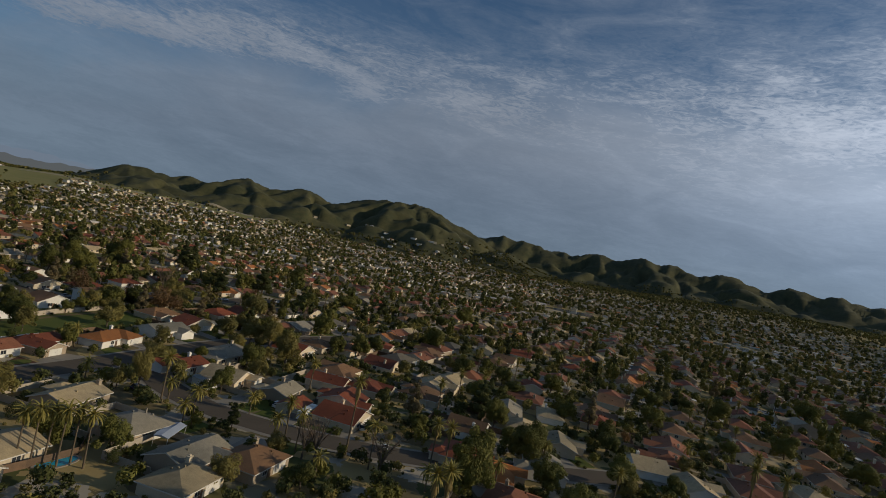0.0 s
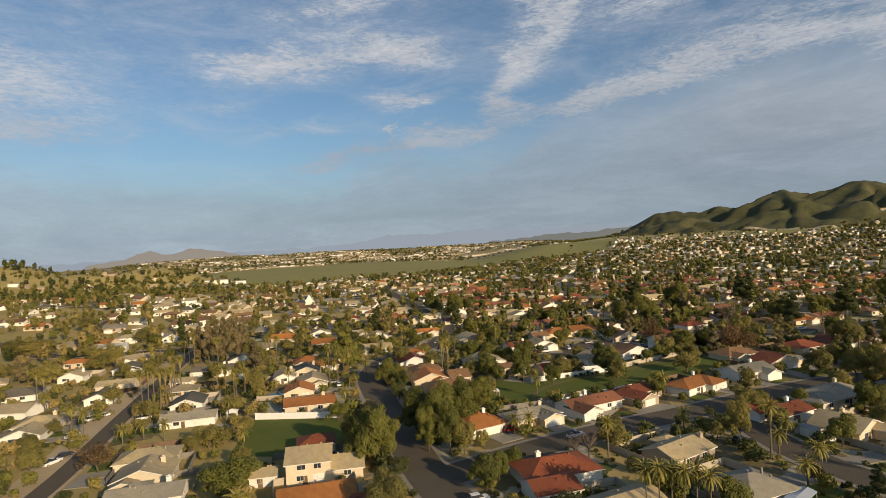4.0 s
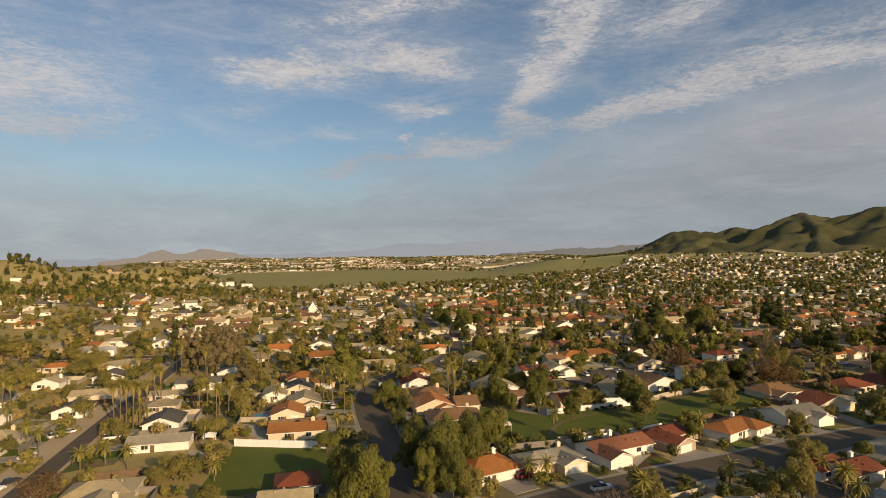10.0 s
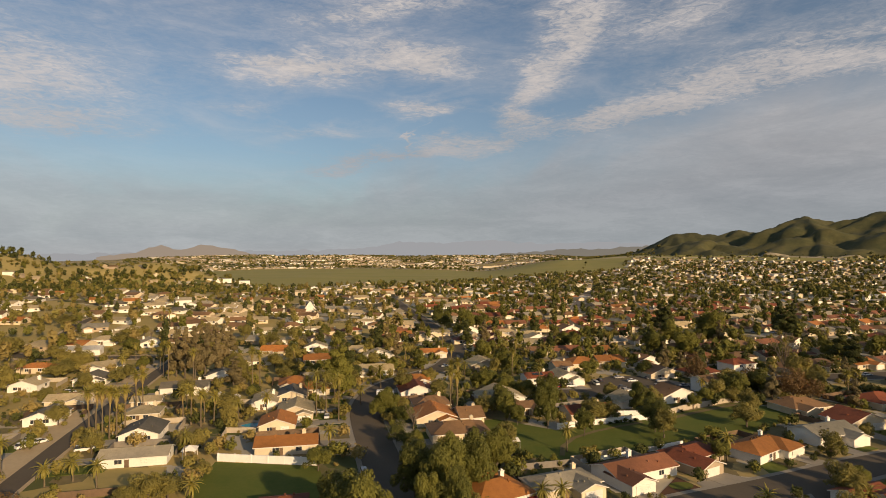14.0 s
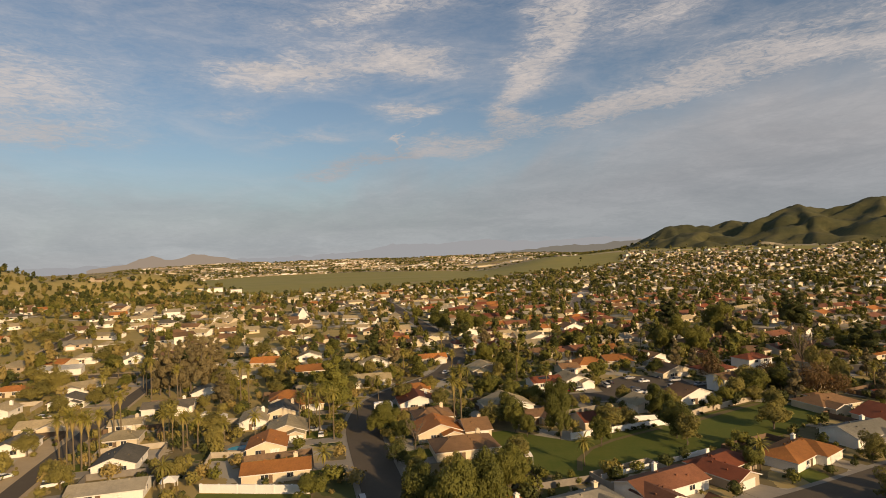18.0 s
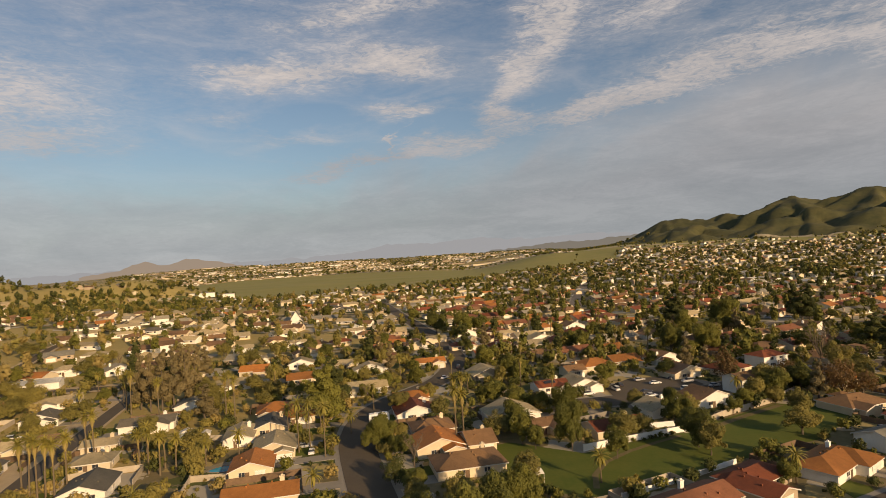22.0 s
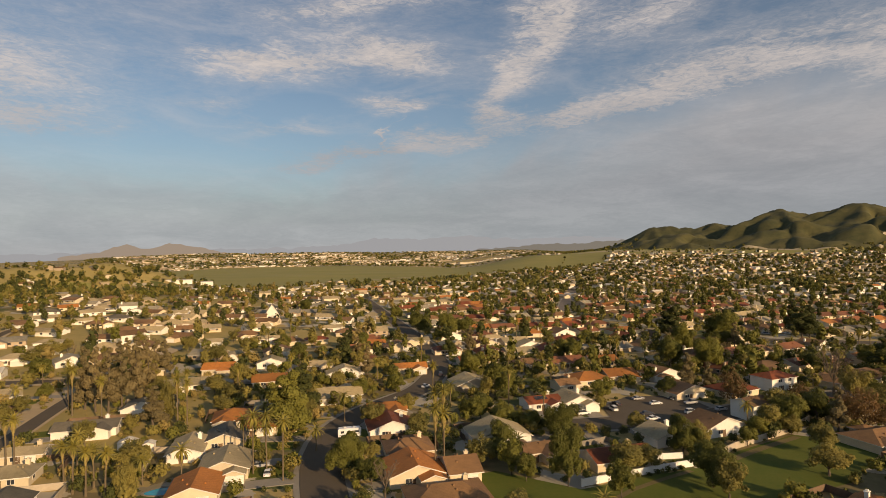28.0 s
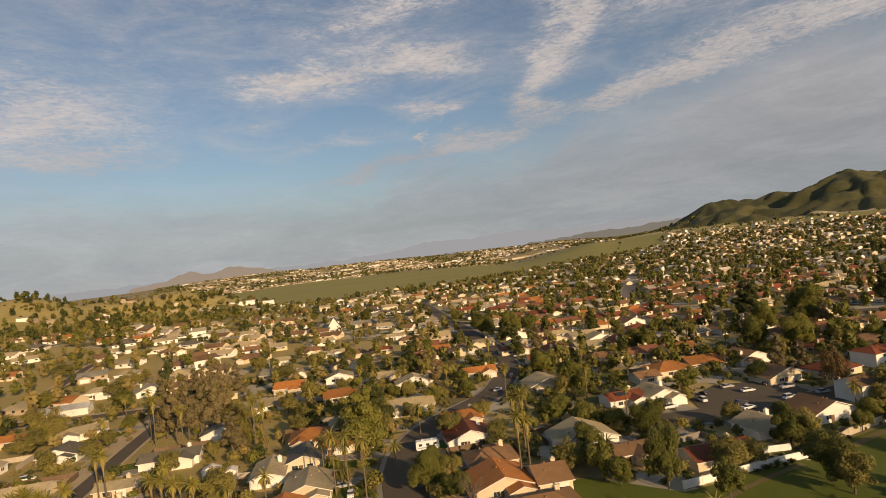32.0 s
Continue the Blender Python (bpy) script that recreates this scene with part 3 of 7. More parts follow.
patch("lawn_field", [(-66, 184), (-37, 181), (-29, 160), (-37, 146), (-62, 150)], LAWN, 0.06, "mown green lawn behind a white wall", "lawn")
patch("lawn_green", GREEN, LAWN, 0.05, "green belt lawn with a dirt footpath", "lawn")
SOIL = material("trodden_soil", (0.20, 0.150, 0.075), (0.12, 0.105, 0.040), 0.5, 0.95, 6.0, 0.5)
MULCH = material("brown_mulch", (0.125, 0.060, 0.032), (0.085, 0.045, 0.026), 0.6, 0.95, 8.0, 0.6)
patch("garden_bed", [(47.6, 164.0), (56.1, 175.0), (60.1, 166.2), (48.6, 155.8)], MULCH, 0.07, "brown mulch bed in a front yard", "garden bed")
bm = bmesh.new()
poly(bm, [(55.0 + 3.0 * math.cos(a) - 0.8 * math.sin(a), 169.2 + 2.0 * math.sin(a) + 1.2 * math.cos(a), 0.11) for a in (2 * math.pi * k / 24 for k in range(24))])
tagged(part("lawn_oval", bm, LAWN), "small oval of grass in a mulch bed", "lawn", kind="structure")
patch("front_lawn", [(81.4, 186.7), (85.8, 187.6), (88.6, 182.3), (86.4, 177.6), (81.2, 176.4)], LAWN, 0.07, "green front lawn with dark shrubs", "lawn")
patch("front_lawn", [(30.5, 158.9), (37.4, 161.5), (38.3, 157.9), (31.3, 153.6)], LAWN, 0.07, "square green front lawn", "lawn")
patch("driveway", [(59.5, 171.0), (69.0, 178.6), (75.0, 173.0), (60.9, 163.0)], CONCRETE, 0.075, "wide pale concrete forecourt", "driveway")
patch("lawn_dry", [(-95.3, 178.4), (-77.4, 180.2), (-71.2, 165.3), (-91.6, 161.2)], DRYGRASS, 0.05, "golden dry grass lot beside a lane", "lawn")
patch("yard_dirt", [(-39.1, 203.4), (-32.4, 204.6), (-28.2, 189.7), (-35.9, 189.9)], DIRT, 0.06, "bare golden earth side yard by the street", "yard")
patch("yard_court", COURT, ASPHALT, 0.20, "wide asphalt court with parked cars between houses", "yard")
patch("lot_weeds", DARKLOT, LAWN, 0.4, "weedy dark green empty lot", "lot")
strip("shoulder_lane", [(-248, 340), (-252, 373), (-257, 400), (-280, 462), (-285, 503), (-291, 558), (-321, 668)], 10.0, DIRT, 0.9, "bare dirt shoulder along a country lane", "ground")
strip("road_lane", [(-248, 340), (-252, 373), (-257, 400), (-280, 462), (-285, 503), (-291, 558), (-321, 668)], 5.5, ASPHALT, 1.0, "narrow dark country lane", "road")
strip("track_field", [(-299, 1071), (-244, 1116), (-179, 1263), (-60, 1400), (0, 1470)], 7.0, DIRT, 0.6, "pale dirt track along a field", "path")
strip("path_dirt", [(64, 223), (46, 214), (33, 207), (27, 198), (30, 190)], 1.5, SOIL, 0.09, "worn dirt footpath across the lawn", "path")
strip("path_wall", [(70, 224), (84, 234), (108, 247)], 2.2, SOIL, 0.09, "bare earth strip along a wall", "path")
for px, py, wide, deep in PONDS:
    bm = bmesh.new()
    poly(bm, [(px + wide * math.cos(a) * (1 + 0.16 * math.cos(3 * a)), py + deep * math.sin(a) * (1 + 0.1 * math.sin(2 * a)), 1.25) for a in (2 * math.pi * k / 40 for k in range(40))])
    tagged(part("water_pond", bm, POND_WATER), "small grey pond among houses and trees", "pond", kind="structure")

# a pale earth bank that carries a road along the foot of the hills
bm = bmesh.new()
prev = None
for k in range(61):
    az = 14 + 22 * k / 60
    r = 2095 + 26 * math.sin(az * 0.5)
    high = (2.2 + 1.4 * noise.noise((az * 0.35, 1.0, 2.0))) * step(14, 16, az) * (1 - step(33, 36, az))
    cur = []
    for out, up in ((0, -1), (9, high), (21, high), (32, -1)):
        x, y = (r + out) * math.sin(radians(az)), (r + out) * math.cos(radians(az))
        cur.append(bm.verts.new((x, y, terrain(x, y) + up)))
    if prev:
        for i in range(3):
            bm.faces.new((prev[i], cur[i], cur[i + 1], prev[i + 1]))
    prev = cur
bmesh.ops.recalc_face_normals(bm, faces=bm.faces)
tagged(part("road_bank", bm, PALE_EARTH), "pale earth bank carrying a road along the hills", "embankment", kind="structure")


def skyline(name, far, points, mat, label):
    """A range in painted haze far behind everything: a strip with a soft uneven crest."""
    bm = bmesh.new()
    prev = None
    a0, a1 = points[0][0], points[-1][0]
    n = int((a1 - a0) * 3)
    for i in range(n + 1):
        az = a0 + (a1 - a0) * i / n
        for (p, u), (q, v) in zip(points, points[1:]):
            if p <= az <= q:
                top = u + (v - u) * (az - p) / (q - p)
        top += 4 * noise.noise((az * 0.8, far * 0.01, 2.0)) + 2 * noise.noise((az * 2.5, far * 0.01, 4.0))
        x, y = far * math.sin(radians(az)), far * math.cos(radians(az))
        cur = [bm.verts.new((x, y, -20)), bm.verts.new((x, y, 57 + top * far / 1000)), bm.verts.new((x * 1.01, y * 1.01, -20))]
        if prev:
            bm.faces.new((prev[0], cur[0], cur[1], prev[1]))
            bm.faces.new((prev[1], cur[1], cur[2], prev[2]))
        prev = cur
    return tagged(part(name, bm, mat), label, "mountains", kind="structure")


# Each range glows in one flat colour that paints the haze over it.
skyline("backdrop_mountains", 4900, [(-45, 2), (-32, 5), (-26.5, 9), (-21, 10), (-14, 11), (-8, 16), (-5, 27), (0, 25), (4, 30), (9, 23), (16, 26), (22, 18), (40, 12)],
        painted_haze_material("blue_haze", (0.318, 0.372, 0.445)), "faint blue-grey mountains in haze")
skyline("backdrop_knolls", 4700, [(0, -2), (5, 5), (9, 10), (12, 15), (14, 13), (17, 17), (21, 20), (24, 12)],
        painted_haze_material("olive_haze", (0.20, 0.205, 0.195)), "low hazy knolls beside the far town")
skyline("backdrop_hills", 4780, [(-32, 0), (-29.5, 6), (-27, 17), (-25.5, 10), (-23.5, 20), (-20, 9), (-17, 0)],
        painted_haze_material("brown_haze", (0.325, 0.292, 0.258)), "hazy brown hills beyond the plain")

# ---- houses ----
def roof_mesh(bm, w, d, h, kind, pitch, over=0.5, thick=0.24, cx=0.0, cy=0.0):
    """A roof with overhang and thickness over a w by d body at height h; gables close down to the walls."""
    a, b = w / 2 + over, d / 2 + over
    if kind == "front" or kind == "steep":
        rise, ridge = a * pitch, [(0, -b), (0, b)]
    elif kind == "gable":
        rise, ridge = b * pitch, [(-a, 0), (a, 0)]
    else:
        if a >= b:
            rise, ridge = b * pitch, [(-(a - b * 0.95), 0), (a - b * 0.95, 0)]
        else:
            rise, ridge = a * pitch, [(0, -(b - a * 0.95)), (0, b - a * 0.95)]
    z0 = h - over * pitch * 0.5
    corners = [(-a, -b), (a, -b), (a, b), (-a, b)]
    for dz, flip in ((0.0, False), (-thick, True)):
        c = [bm.verts.new((cx + x, cy + y, z0 + dz)) for x, y in corners]
        r = [bm.verts.new((cx + x, cy + y, z0 + rise + dz)) for x, y in ridge]
        if kind in ("front", "steep"):
            fs = [(c[1], c[2], r[1], r[0]), (c[3], c[0], r[0], r[1])]
        elif kind == "gable":
            fs = [(c[0], c[1], r[1], r[0]), (c[2], c[3], r[0], r[1])]
        elif a >= b:
            fs = [(c[0], c[1], r[1], r[0]), (c[2], c[3], r[0], r[1]), (c[1], c[2], r[1]), (c[3], c[0], r[0])]
        else:
            fs = [(c[1], c[2], r[1], r[0]), (c[3], c[0], r[0], r[1]), (c[0], c[1], r[0]), (c[2], c[3], r[1])]
        for f in fs:
            bm.faces.new(tuple(reversed(f)) if flip else f)
        if not flip:
            top = (c, r)
        else:
            ct, rt = top
            if kind in ("front", "steep"):
                edge = [(ct[0], rt[0], c[0], r[0]), (rt[0], ct[1], r[0], c[1]), (ct[1], ct[2], c[1], c[2]), (ct[2], rt[1], c[2], r[1]), (rt[1], ct[3], r[1], c[3]), (ct[3], ct[0], c[3], c[0])]
            elif kind == "gable":
                edge = [(ct[0], ct[1], c[0], c[1]), (ct[1], rt[1], c[1], r[1]), (rt[1], ct[2], r[1], c[2]), (ct[2], ct[3], c[2], c[3]), (ct[3], rt[0], c[3], r[0]), (rt[0], ct[0], r[0], c[0])]
            else:
                edge = [(ct[i], ct[(i + 1) % 4], c[i], c[(i + 1) % 4]) for i in range(4)]
            for p, q, s, u in edge:
                bm.faces.new((p, s, u, q)).material_index = 1
    return z0 + rise


def wall_mesh(bm, w, d, h, kind, pitch, cx=0.0, cy=0.0, over=0.5):
    """Walls of a w by d body, with gable ends that reach up under the roof."""
    x0, x1, y0, y1 = cx - w / 2, cx + w / 2, cy - d / 2, cy + d / 2
    for p, q in (((x0, y0), (x1, y0)), ((x1, y0), (x1, y1)), ((x1, y1), (x0, y1)), ((x0, y1), (x0, y0))):
        bm.faces.new([bm.verts.new(v) for v in ((*p, -0.3), (*q, -0.3), (*q, h), (*p, h))])
    if kind in ("front", "steep"):
        rise = (w / 2 + over) * pitch - over * pitch * 0.5 - 0.2
        for y, s in ((y0, 1), (y1, -1)):
            v = [(x0, y, h), (x1, y, h), (cx, y, h + rise)]
            bm.faces.new([bm.verts.new(q) for q in (v if s > 0 else v[::-1])])
    elif kind == "gable":
        rise = (d / 2 + over) * pitch - over * pitch * 0.5 - 0.2
        for x, s in ((x1, 1), (x0, -1)):
            v = [(x, y0, h), (x, y1, h), (x, cy, h + rise)]
            bm.faces.new([bm.verts.new(q) for q in (v if s > 0 else v[::-1])])


def window_part(parent, x, y, z, w, h, rz, name="window"):
    """A framed pane set into a wall face that looks along -y before the turn rz."""
    m = pose(x, y, z, 0, 0, rz)
    bm = bmesh.new()
    t = 0.09
    for a, b, c, e in ((-w / 2 - t, w / 2 + t, h, h + t), (-w / 2 - t, w / 2 + t, -t, 0), (-w / 2 - t, -w / 2, 0, h), (w / 2, w / 2 + t, 0, h), (-0.03, 0.03, 0, h)):
        box(bm, a, b, -0.07, 0.03, c, e)
    frame_ob = part(name, bm, TRIM, parent, m=m)
    bm = bmesh.new()
    box(bm, -w / 2, w / 2, -0.02, 0.02, 0, h)
    part("pane", bm, GLASS, frame_ob)
    return frame_ob


def garage_part(parent, x, y, w, rz, h=2.15):
    bm = bmesh.new()
    for i in range(4):
        box(bm, -w / 2, w / 2, -0.05 - 0.012 * (i % 2), 0.02, i * h / 4, (i + 1) * h / 4 - 0.03)
    box(bm, -w / 2 - 0.12, w / 2 + 0.12, -0.08, 0.0, h, h + 0.14)
    return part("garage_door", bm, DOOR, parent, m=pose(x, y, 0, 0, 0, rz))


def door_part(parent, x, y, rz):
    bm = bmesh.new()
    box(bm, -0.46, 0.46, -0.05, 0.02, 0, 2.05)
    box(bm, -0.56, -0.46, -0.08, 0.02, 0, 2.15)
    box(bm, 0.46, 0.56, -0.08, 0.02, 0, 2.15)
    return part("door", bm, WOOD, parent, m=pose(x, y, 0, 0, 0, rz))


def chimney_part(parent, x, y, top, wall):
    bm = bmesh.new()
    box(bm, -0.55, 0.55, -0.4, 0.4, -0.2, top)
    box(bm, -0.65, 0.65, -0.5, 0.5, top, top + 0.18)
    box(bm, -0.25, 0.25, -0.2, 0.2, top + 0.18, top + 0.5)
    return part("chimney", bm, wall, parent, m=pose(x, y, 0))


LOTS, BODIES = [], []
ROOF_WORDS = {"red": "red clay tile", "rust": "rust-brown clay tile", "orange": "orange clay tile", "tan": "tan shingle", "brown": "brown tile", "grey": "grey shingle", "slate": "dark shingle", "pale": "pale flat"}
KIND_WORDS = {"gable": "gabled", "front": "front-gabled", "hip": "hipped", "steep": "steep A-frame"}


def house(x, y, rot, w, d, h, roof, wall, cover, wings=(), garage=None, rich=True, chimney=None, pitch=None, plain=False):
    """A house: each body has walls and a roof of its own; wings are (dx, dy, w, d, h, roof)."""
    pitch = pitch or (1.5 if roof == "steep" else 0.36)
    ob = new("house")
    ob.matrix_basis = pose(x, y, terrain(x, y), 0, 0, rot)
    ob.empty_display_size = 0.5
    storeys = "two-storey" if h > 4.5 else "single-storey"
    tagged(ob, f"{storeys} {wall} stucco house with {KIND_WORDS[roof]} {ROOF_WORDS[cover]} roof", "house", "suburban houses")
    rnd = random.Random(int(x * 7 + y * 13))
    LOTS.append((x, y, max(w, d) / 2))
    side = rnd.choice((-1, 1))
    ells = []
    if rnd.random() < 0.55 and not plain:
        ells.append((side * w * 0.24, -d / 2 - 0.4, min(6.8, w * 0.42), 6.0, min(h, 2.8), "front"))
    if rnd.random() < 0.5 and not plain:
        ells.append((-side * w * 0.22, d / 2 + 0.6, min(6.0, w * 0.4), 5.0, min(h, 2.7) - 0.05, "hip"))
    gx, gy = (side * w * 0.24, -d / 2 - 3.4) if ells and ells[0][1] < 0 and not wings and w >= 12 and d >= 8 and roof != "steep" else (w * 0.22, -d / 2)
    turn = (math.cos(radians(rot)), math.sin(radians(rot)))
    for k, (dx, dy, bw, bd, bh, br) in enumerate([(0, 0, w, d, h, roof), *wings]):
        BODIES.append((x + turn[0] * dx - turn[1] * dy, y + turn[1] * dx + turn[0] * dy, *turn, bw / 2, bd / 2))
        bm = bmesh.new()
        wall_mesh(bm, bw, bd, bh, br, pitch, dx, dy)
        extra = [] if k or wings or w < 12 or d < 8 or roof == "steep" else ells
        for ex, ey, ew, ed, eh, er in extra:
            wall_mesh(bm, ew, ed, eh, er, pitch, ex, ey)
        part("wall", bm, WALL[wall], ob)
        bm = bmesh.new()
        top = roof_mesh(bm, bw, bd, bh, br, pitch, cx=dx, cy=dy)
        for ex, ey, ew, ed, eh, er in extra:
            roof_mesh(bm, ew, ed, eh, er, pitch, cx=ex, cy=ey)
        for i in range(3):
            vx, vy = dx + bw * rnd.uniform(-0.3, 0.3), dy + bd * rnd.uniform(-0.3, 0.3)
            box(bm, vx - 0.18, vx + 0.18, vy - 0.18, vy + 0.18, bh, top - (abs(vy - dy) if br != "front" else abs(vx - dx)) * pitch + 0.35)
        part("roof", bm, [ROOF[cover], TRIM], ob)
        if not rich:
            continue
        n = 2 if bw > 9 else 1
        for s in range(2 if bh > 4.5 else 1):
            z = 1.0 + s * 2.6
            for i in range(n):
                window_part(ob, dx - bw / 2 + bw * (i + 0.7 + 0.2 * rnd.random()) / (n + 0.6), dy - bd / 2, z, 1.5 + 0.5 * rnd.random(), 1.15, 0)
            window_part(ob, dx + bw / 2, dy + bd * (rnd.random() - 0.5) * 0.5, z, 1.4, 1.1, 90)
    if rich:
        if garage is None and rnd.random() < 0.6:
            garage_part(ob, gx, gy, 4.9 if w > 11 else 2.6, 0)
        elif garage:
            gx, gy, gw, gr = garage
            garage_part(ob, gx, gy, gw, gr)
        if chimney or (chimney is None and rnd.random() < 0.45):
            cx, cy = chimney if chimney else (w * 0.28, d * 0.2)
            chimney_part(ob, cx, cy, h + min(w, d) * 0.25 * pitch + 1.4, WALL[wall])
        door_part(ob, -w * 0.08, -d / 2, 0)
    return ob


def drive(ob, x, y, w, length):
    """A concrete drive that runs out from a garage door."""
    bm = bmesh.new()
    box(bm, x - w / 2, x + w / 2, y - length, y, -0.1, 0.12)
    return part("driveway", bm, CONCRETE, ob)


def custom(x, y, rot, w, d, h, roof, wall, cover, wings, garage, chimney=None, reach=9.0):
    ob = house(x, y, rot, w, d, h, roof, wall, cover, wings, garage, chimney=chimney)
    if garage:
        drive(ob, garage[0], garage[1], garage[2] + 1.0, reach)
    return ob


# The row on the cross street, then the corner houses and the two-storey house by the lawn.
custom(45.7, 176.1, 26, 20, 9.5, 2.7, "gable", "white", "rust", [(-6.5, -5.4, 7.4, 9.2, 2.7, "front")], (-6.5, -10.02, 4.9, 0), (1.5, 3.5))
custom(65.0, 187.2, 31, 16, 9, 2.7, "hip", "tan", "red", [(-5.5, -5.0, 8.5, 11, 2.7, "front")], (-5.5, -10.52, 4.9, 0), reach=11)
custom(86.5, 192.5, 35, 18, 10, 2.7, "hip", "white", "orange", [(6.0, -1.5, 9.5, 12, 2.7, "hip")], (6.0, -7.52, 4.9, 0), reach=10)
custom(8.0, 160.5, 30, 15, 12, 2.7, "hip", "white", "orange", [], (3.0, -6.02, 6.5, 0), reach=8)
custom(25.0, 166.5, 24, 17, 9, 2.7, "hip", "cream", "grey", [(3.5, -4.5, 7, 7, 2.7, "front")], (3.5, -8.02, 4.9, 0), reach=7)
custom(24.0, 124.5, 15, 18, 12, 2.8, "hip", "white", "red", [(-5.5, -9.0, 10, 9, 2.7, "gable")], None, (-3, 2.5))
custom(31.0, 102.5, 24, 20, 11, 2.7, "gable", "cream", "tan", [], None, False)
custom(56.0, 131.2, 32, 15, 10, 2.7, "gable", "tan", "tan", [], None, (7.0, -1.5))
custom(-35.5, 134.0, 9, 10.5, 12, 5.2, "gable", "cream", "tan", [(9.0, -0.5, 8, 10, 2.7, "gable")], None, False)
custom(-46.0, 130.5, 9, 6, 6, 2.6, "gable", "white", "tan", [], None, False)
house(-87.6, 183.8, 14, 17, 8, 2.6, "gable", "white", "grey")
house(-96.9, 204.9, 14, 11, 13, 2.7, "front", "white", "slate")
house(-138.7, 220.9, 14, 10, 12, 2.7, "front", "white", "slate")
house(-144.7, 242.1, 14, 15, 9, 2.7, "gable", "cream", "tan")
house(-139.8, 186.9, 14, 13, 11, 2.7, "hip", "cream", "tan")
house(-135.9, 175.1, 14, 11, 10, 2.7, "front", "white", "tan")
house(-82.7, 147.4, 14, 15, 10, 2.7, "hip", "cream", "tan")
house(-77.0, 135.0, 14, 13, 11, 2.7, "front", "cream", "tan")
house(-70.3, 122.2, 14, 16, 9, 2.6, "gable", "white", "grey")
house(-37.9, 152.0, 14, 10, 9, 2.7, "hip", "cream", "red")
house(-49.2, 194.0, 12, 17, 9, 2.7, "gable", "cream", "orange", plain=True)
house(-57.9, 214.4, 12, 11, 12, 2.7, "front", "cream", "orange")
house(-71.3, 243.0, 12, 9, 14, 2.7, "front", "white", "tan")
house(-68.2, 272.5, 14, 13, 12, 2.8, "hip", "cream", "orange")
house(-111.5, 263.9, 14, 18, 9, 2.7, "gable", "white", "slate")
house(-115.2, 241.2, 14, 10, 7, 2.6, "gable", "cream", "tan")
house(-108.2, 225.5, 14, 11, 9, 2.7, "hip", "cream", "tan")
house(-158.7, 277.2, 14, 13, 10, 2.8, "front", "white", "slate")
house(-208.2, 343.0, 20, 22, 9, 3.2, "gable", "white", "pale")
house(-214.4, 376.8, 20, 13, 10, 3.4, "hip", "white", "tan")
house(-178.2, 264.9, 10, 11, 10, 2.8, "front", "white", "tan")
house(-200.1, 299.9, 10, 14, 9, 2.7, "hip", "cream", "orange")
house(-226.6, 422.2, 18, 14, 9, 2.8, "hip", "white", "tan")
house(-252.3, 503.0, 18, 18, 9, 2.8, "gable", "white", "tan")
house(-243.6, 558.3, 18, 14, 9, 2.8, "front", "white", "tan")
house(-15.3, 259.5, 12, 14, 12, 2.8, "front", "white", "red")
house(-17.9, 279.4, 12, 13, 9, 2.8, "gable", "cream", "orange")
house(-9.0, 239.2, 12, 13, 11, 2.8, "hip", "cream", "brown")
house(-7.2, 223.5, 12, 14, 13, 2.8, "front", "cream", "orange")
house(4.6, 224.1, 12, 8, 12, 2.8, "gable", "cream", "brown")
house(0.6, 207.1, 12, 18, 12, 2.8, "hip", "cream", "brown")
house(17.5, 249.8, 12, 17, 12, 2.8, "front", "white", "tan")
house(37.8, 284.6, 14, 13, 9, 2.8, "gable", "white", "red")
house(49.5, 285.5, 14, 13, 12, 2.8, "front", "white", "tan")
house(25.8, 235.2, 16, 14, 8, 2.7, "gable", "cream", "brown")
house(46.7, 229.4, 14, 17, 10, 2.7, "gable", "cream", "red")
house(65.7, 320.9, 14, 16, 13, 2.8, "hip", "cream", "orange")
house(53.4, 311.0, 14, 9, 9, 2.8, "gable", "cream", "brown")
house(86.0, 254.4, 18, 16, 11, 2.8, "front", "white", "brown")
house(66.3, 246.1, 18, 12, 10, 2.7, "front", "white", "tan")
house(105.9, 267.4, 20, 9, 9, 5.4, "gable", "white", "brown")
house(138.1, 306.8, 20, 14, 10, 5.2, "hip", "white", "red")
house(118.0, 362.2, 16, 18, 11, 2.8, "hip", "cream", "tan")
house(122.8, 344.9, 16, 12, 9, 2.8, "gable", "cream", "red")
house(7.8, 396.5, 12, 15, 9, 2.8, "hip", "cream", "red")
house(22.4, 365.8, 12, 20, 9, 2.8, "gable", "cream", "red")
house(131.2, 465.4, 14, 22, 10, 2.8, "hip", "cream", "orange")
house(-40.8, 339.1, 12, 16, 9, 2.8, "front", "white", "tan")
house(-55.8, 357.8, 12, 12, 9, 2.8, "gable", "cream", "tan")
house(-11.5, 349.7, 12, 15, 9, 2.8, "gable", "cream", "orange")
house(-10.2, 429.8, 12, 16, 8, 2.8, "gable", "cream", "tan")
house(-81.2, 365.9, 12, 13, 10, 2.8, "front", "white", "tan")
house(-103.8, 439.4, 12, 16, 8, 2.8, "gable", "white", "tan")
house(-104.1, 388.9, 12, 12, 9, 2.8, "hip", "white", "tan")
house(-133.2, 426.6, 14, 12, 9, 2.8, "gable", "white", "tan")
house(-132.4, 559.5, 12, 12, 10, 3, "steep", "white", "slate")
house(-58.3, 264.0, 12, 13, 14, 2.8, "hip", "cream", "orange")
house(-58.9, 283.1, 12, 11, 12, 2.8, "hip", "cream", "tan")
house(-63.8, 252.1, 12, 11, 13, 2.8, "front", "cream", "slate")
house(-56.2, 229.7, 12, 12, 13, 2.8, "front", "cream", "tan")
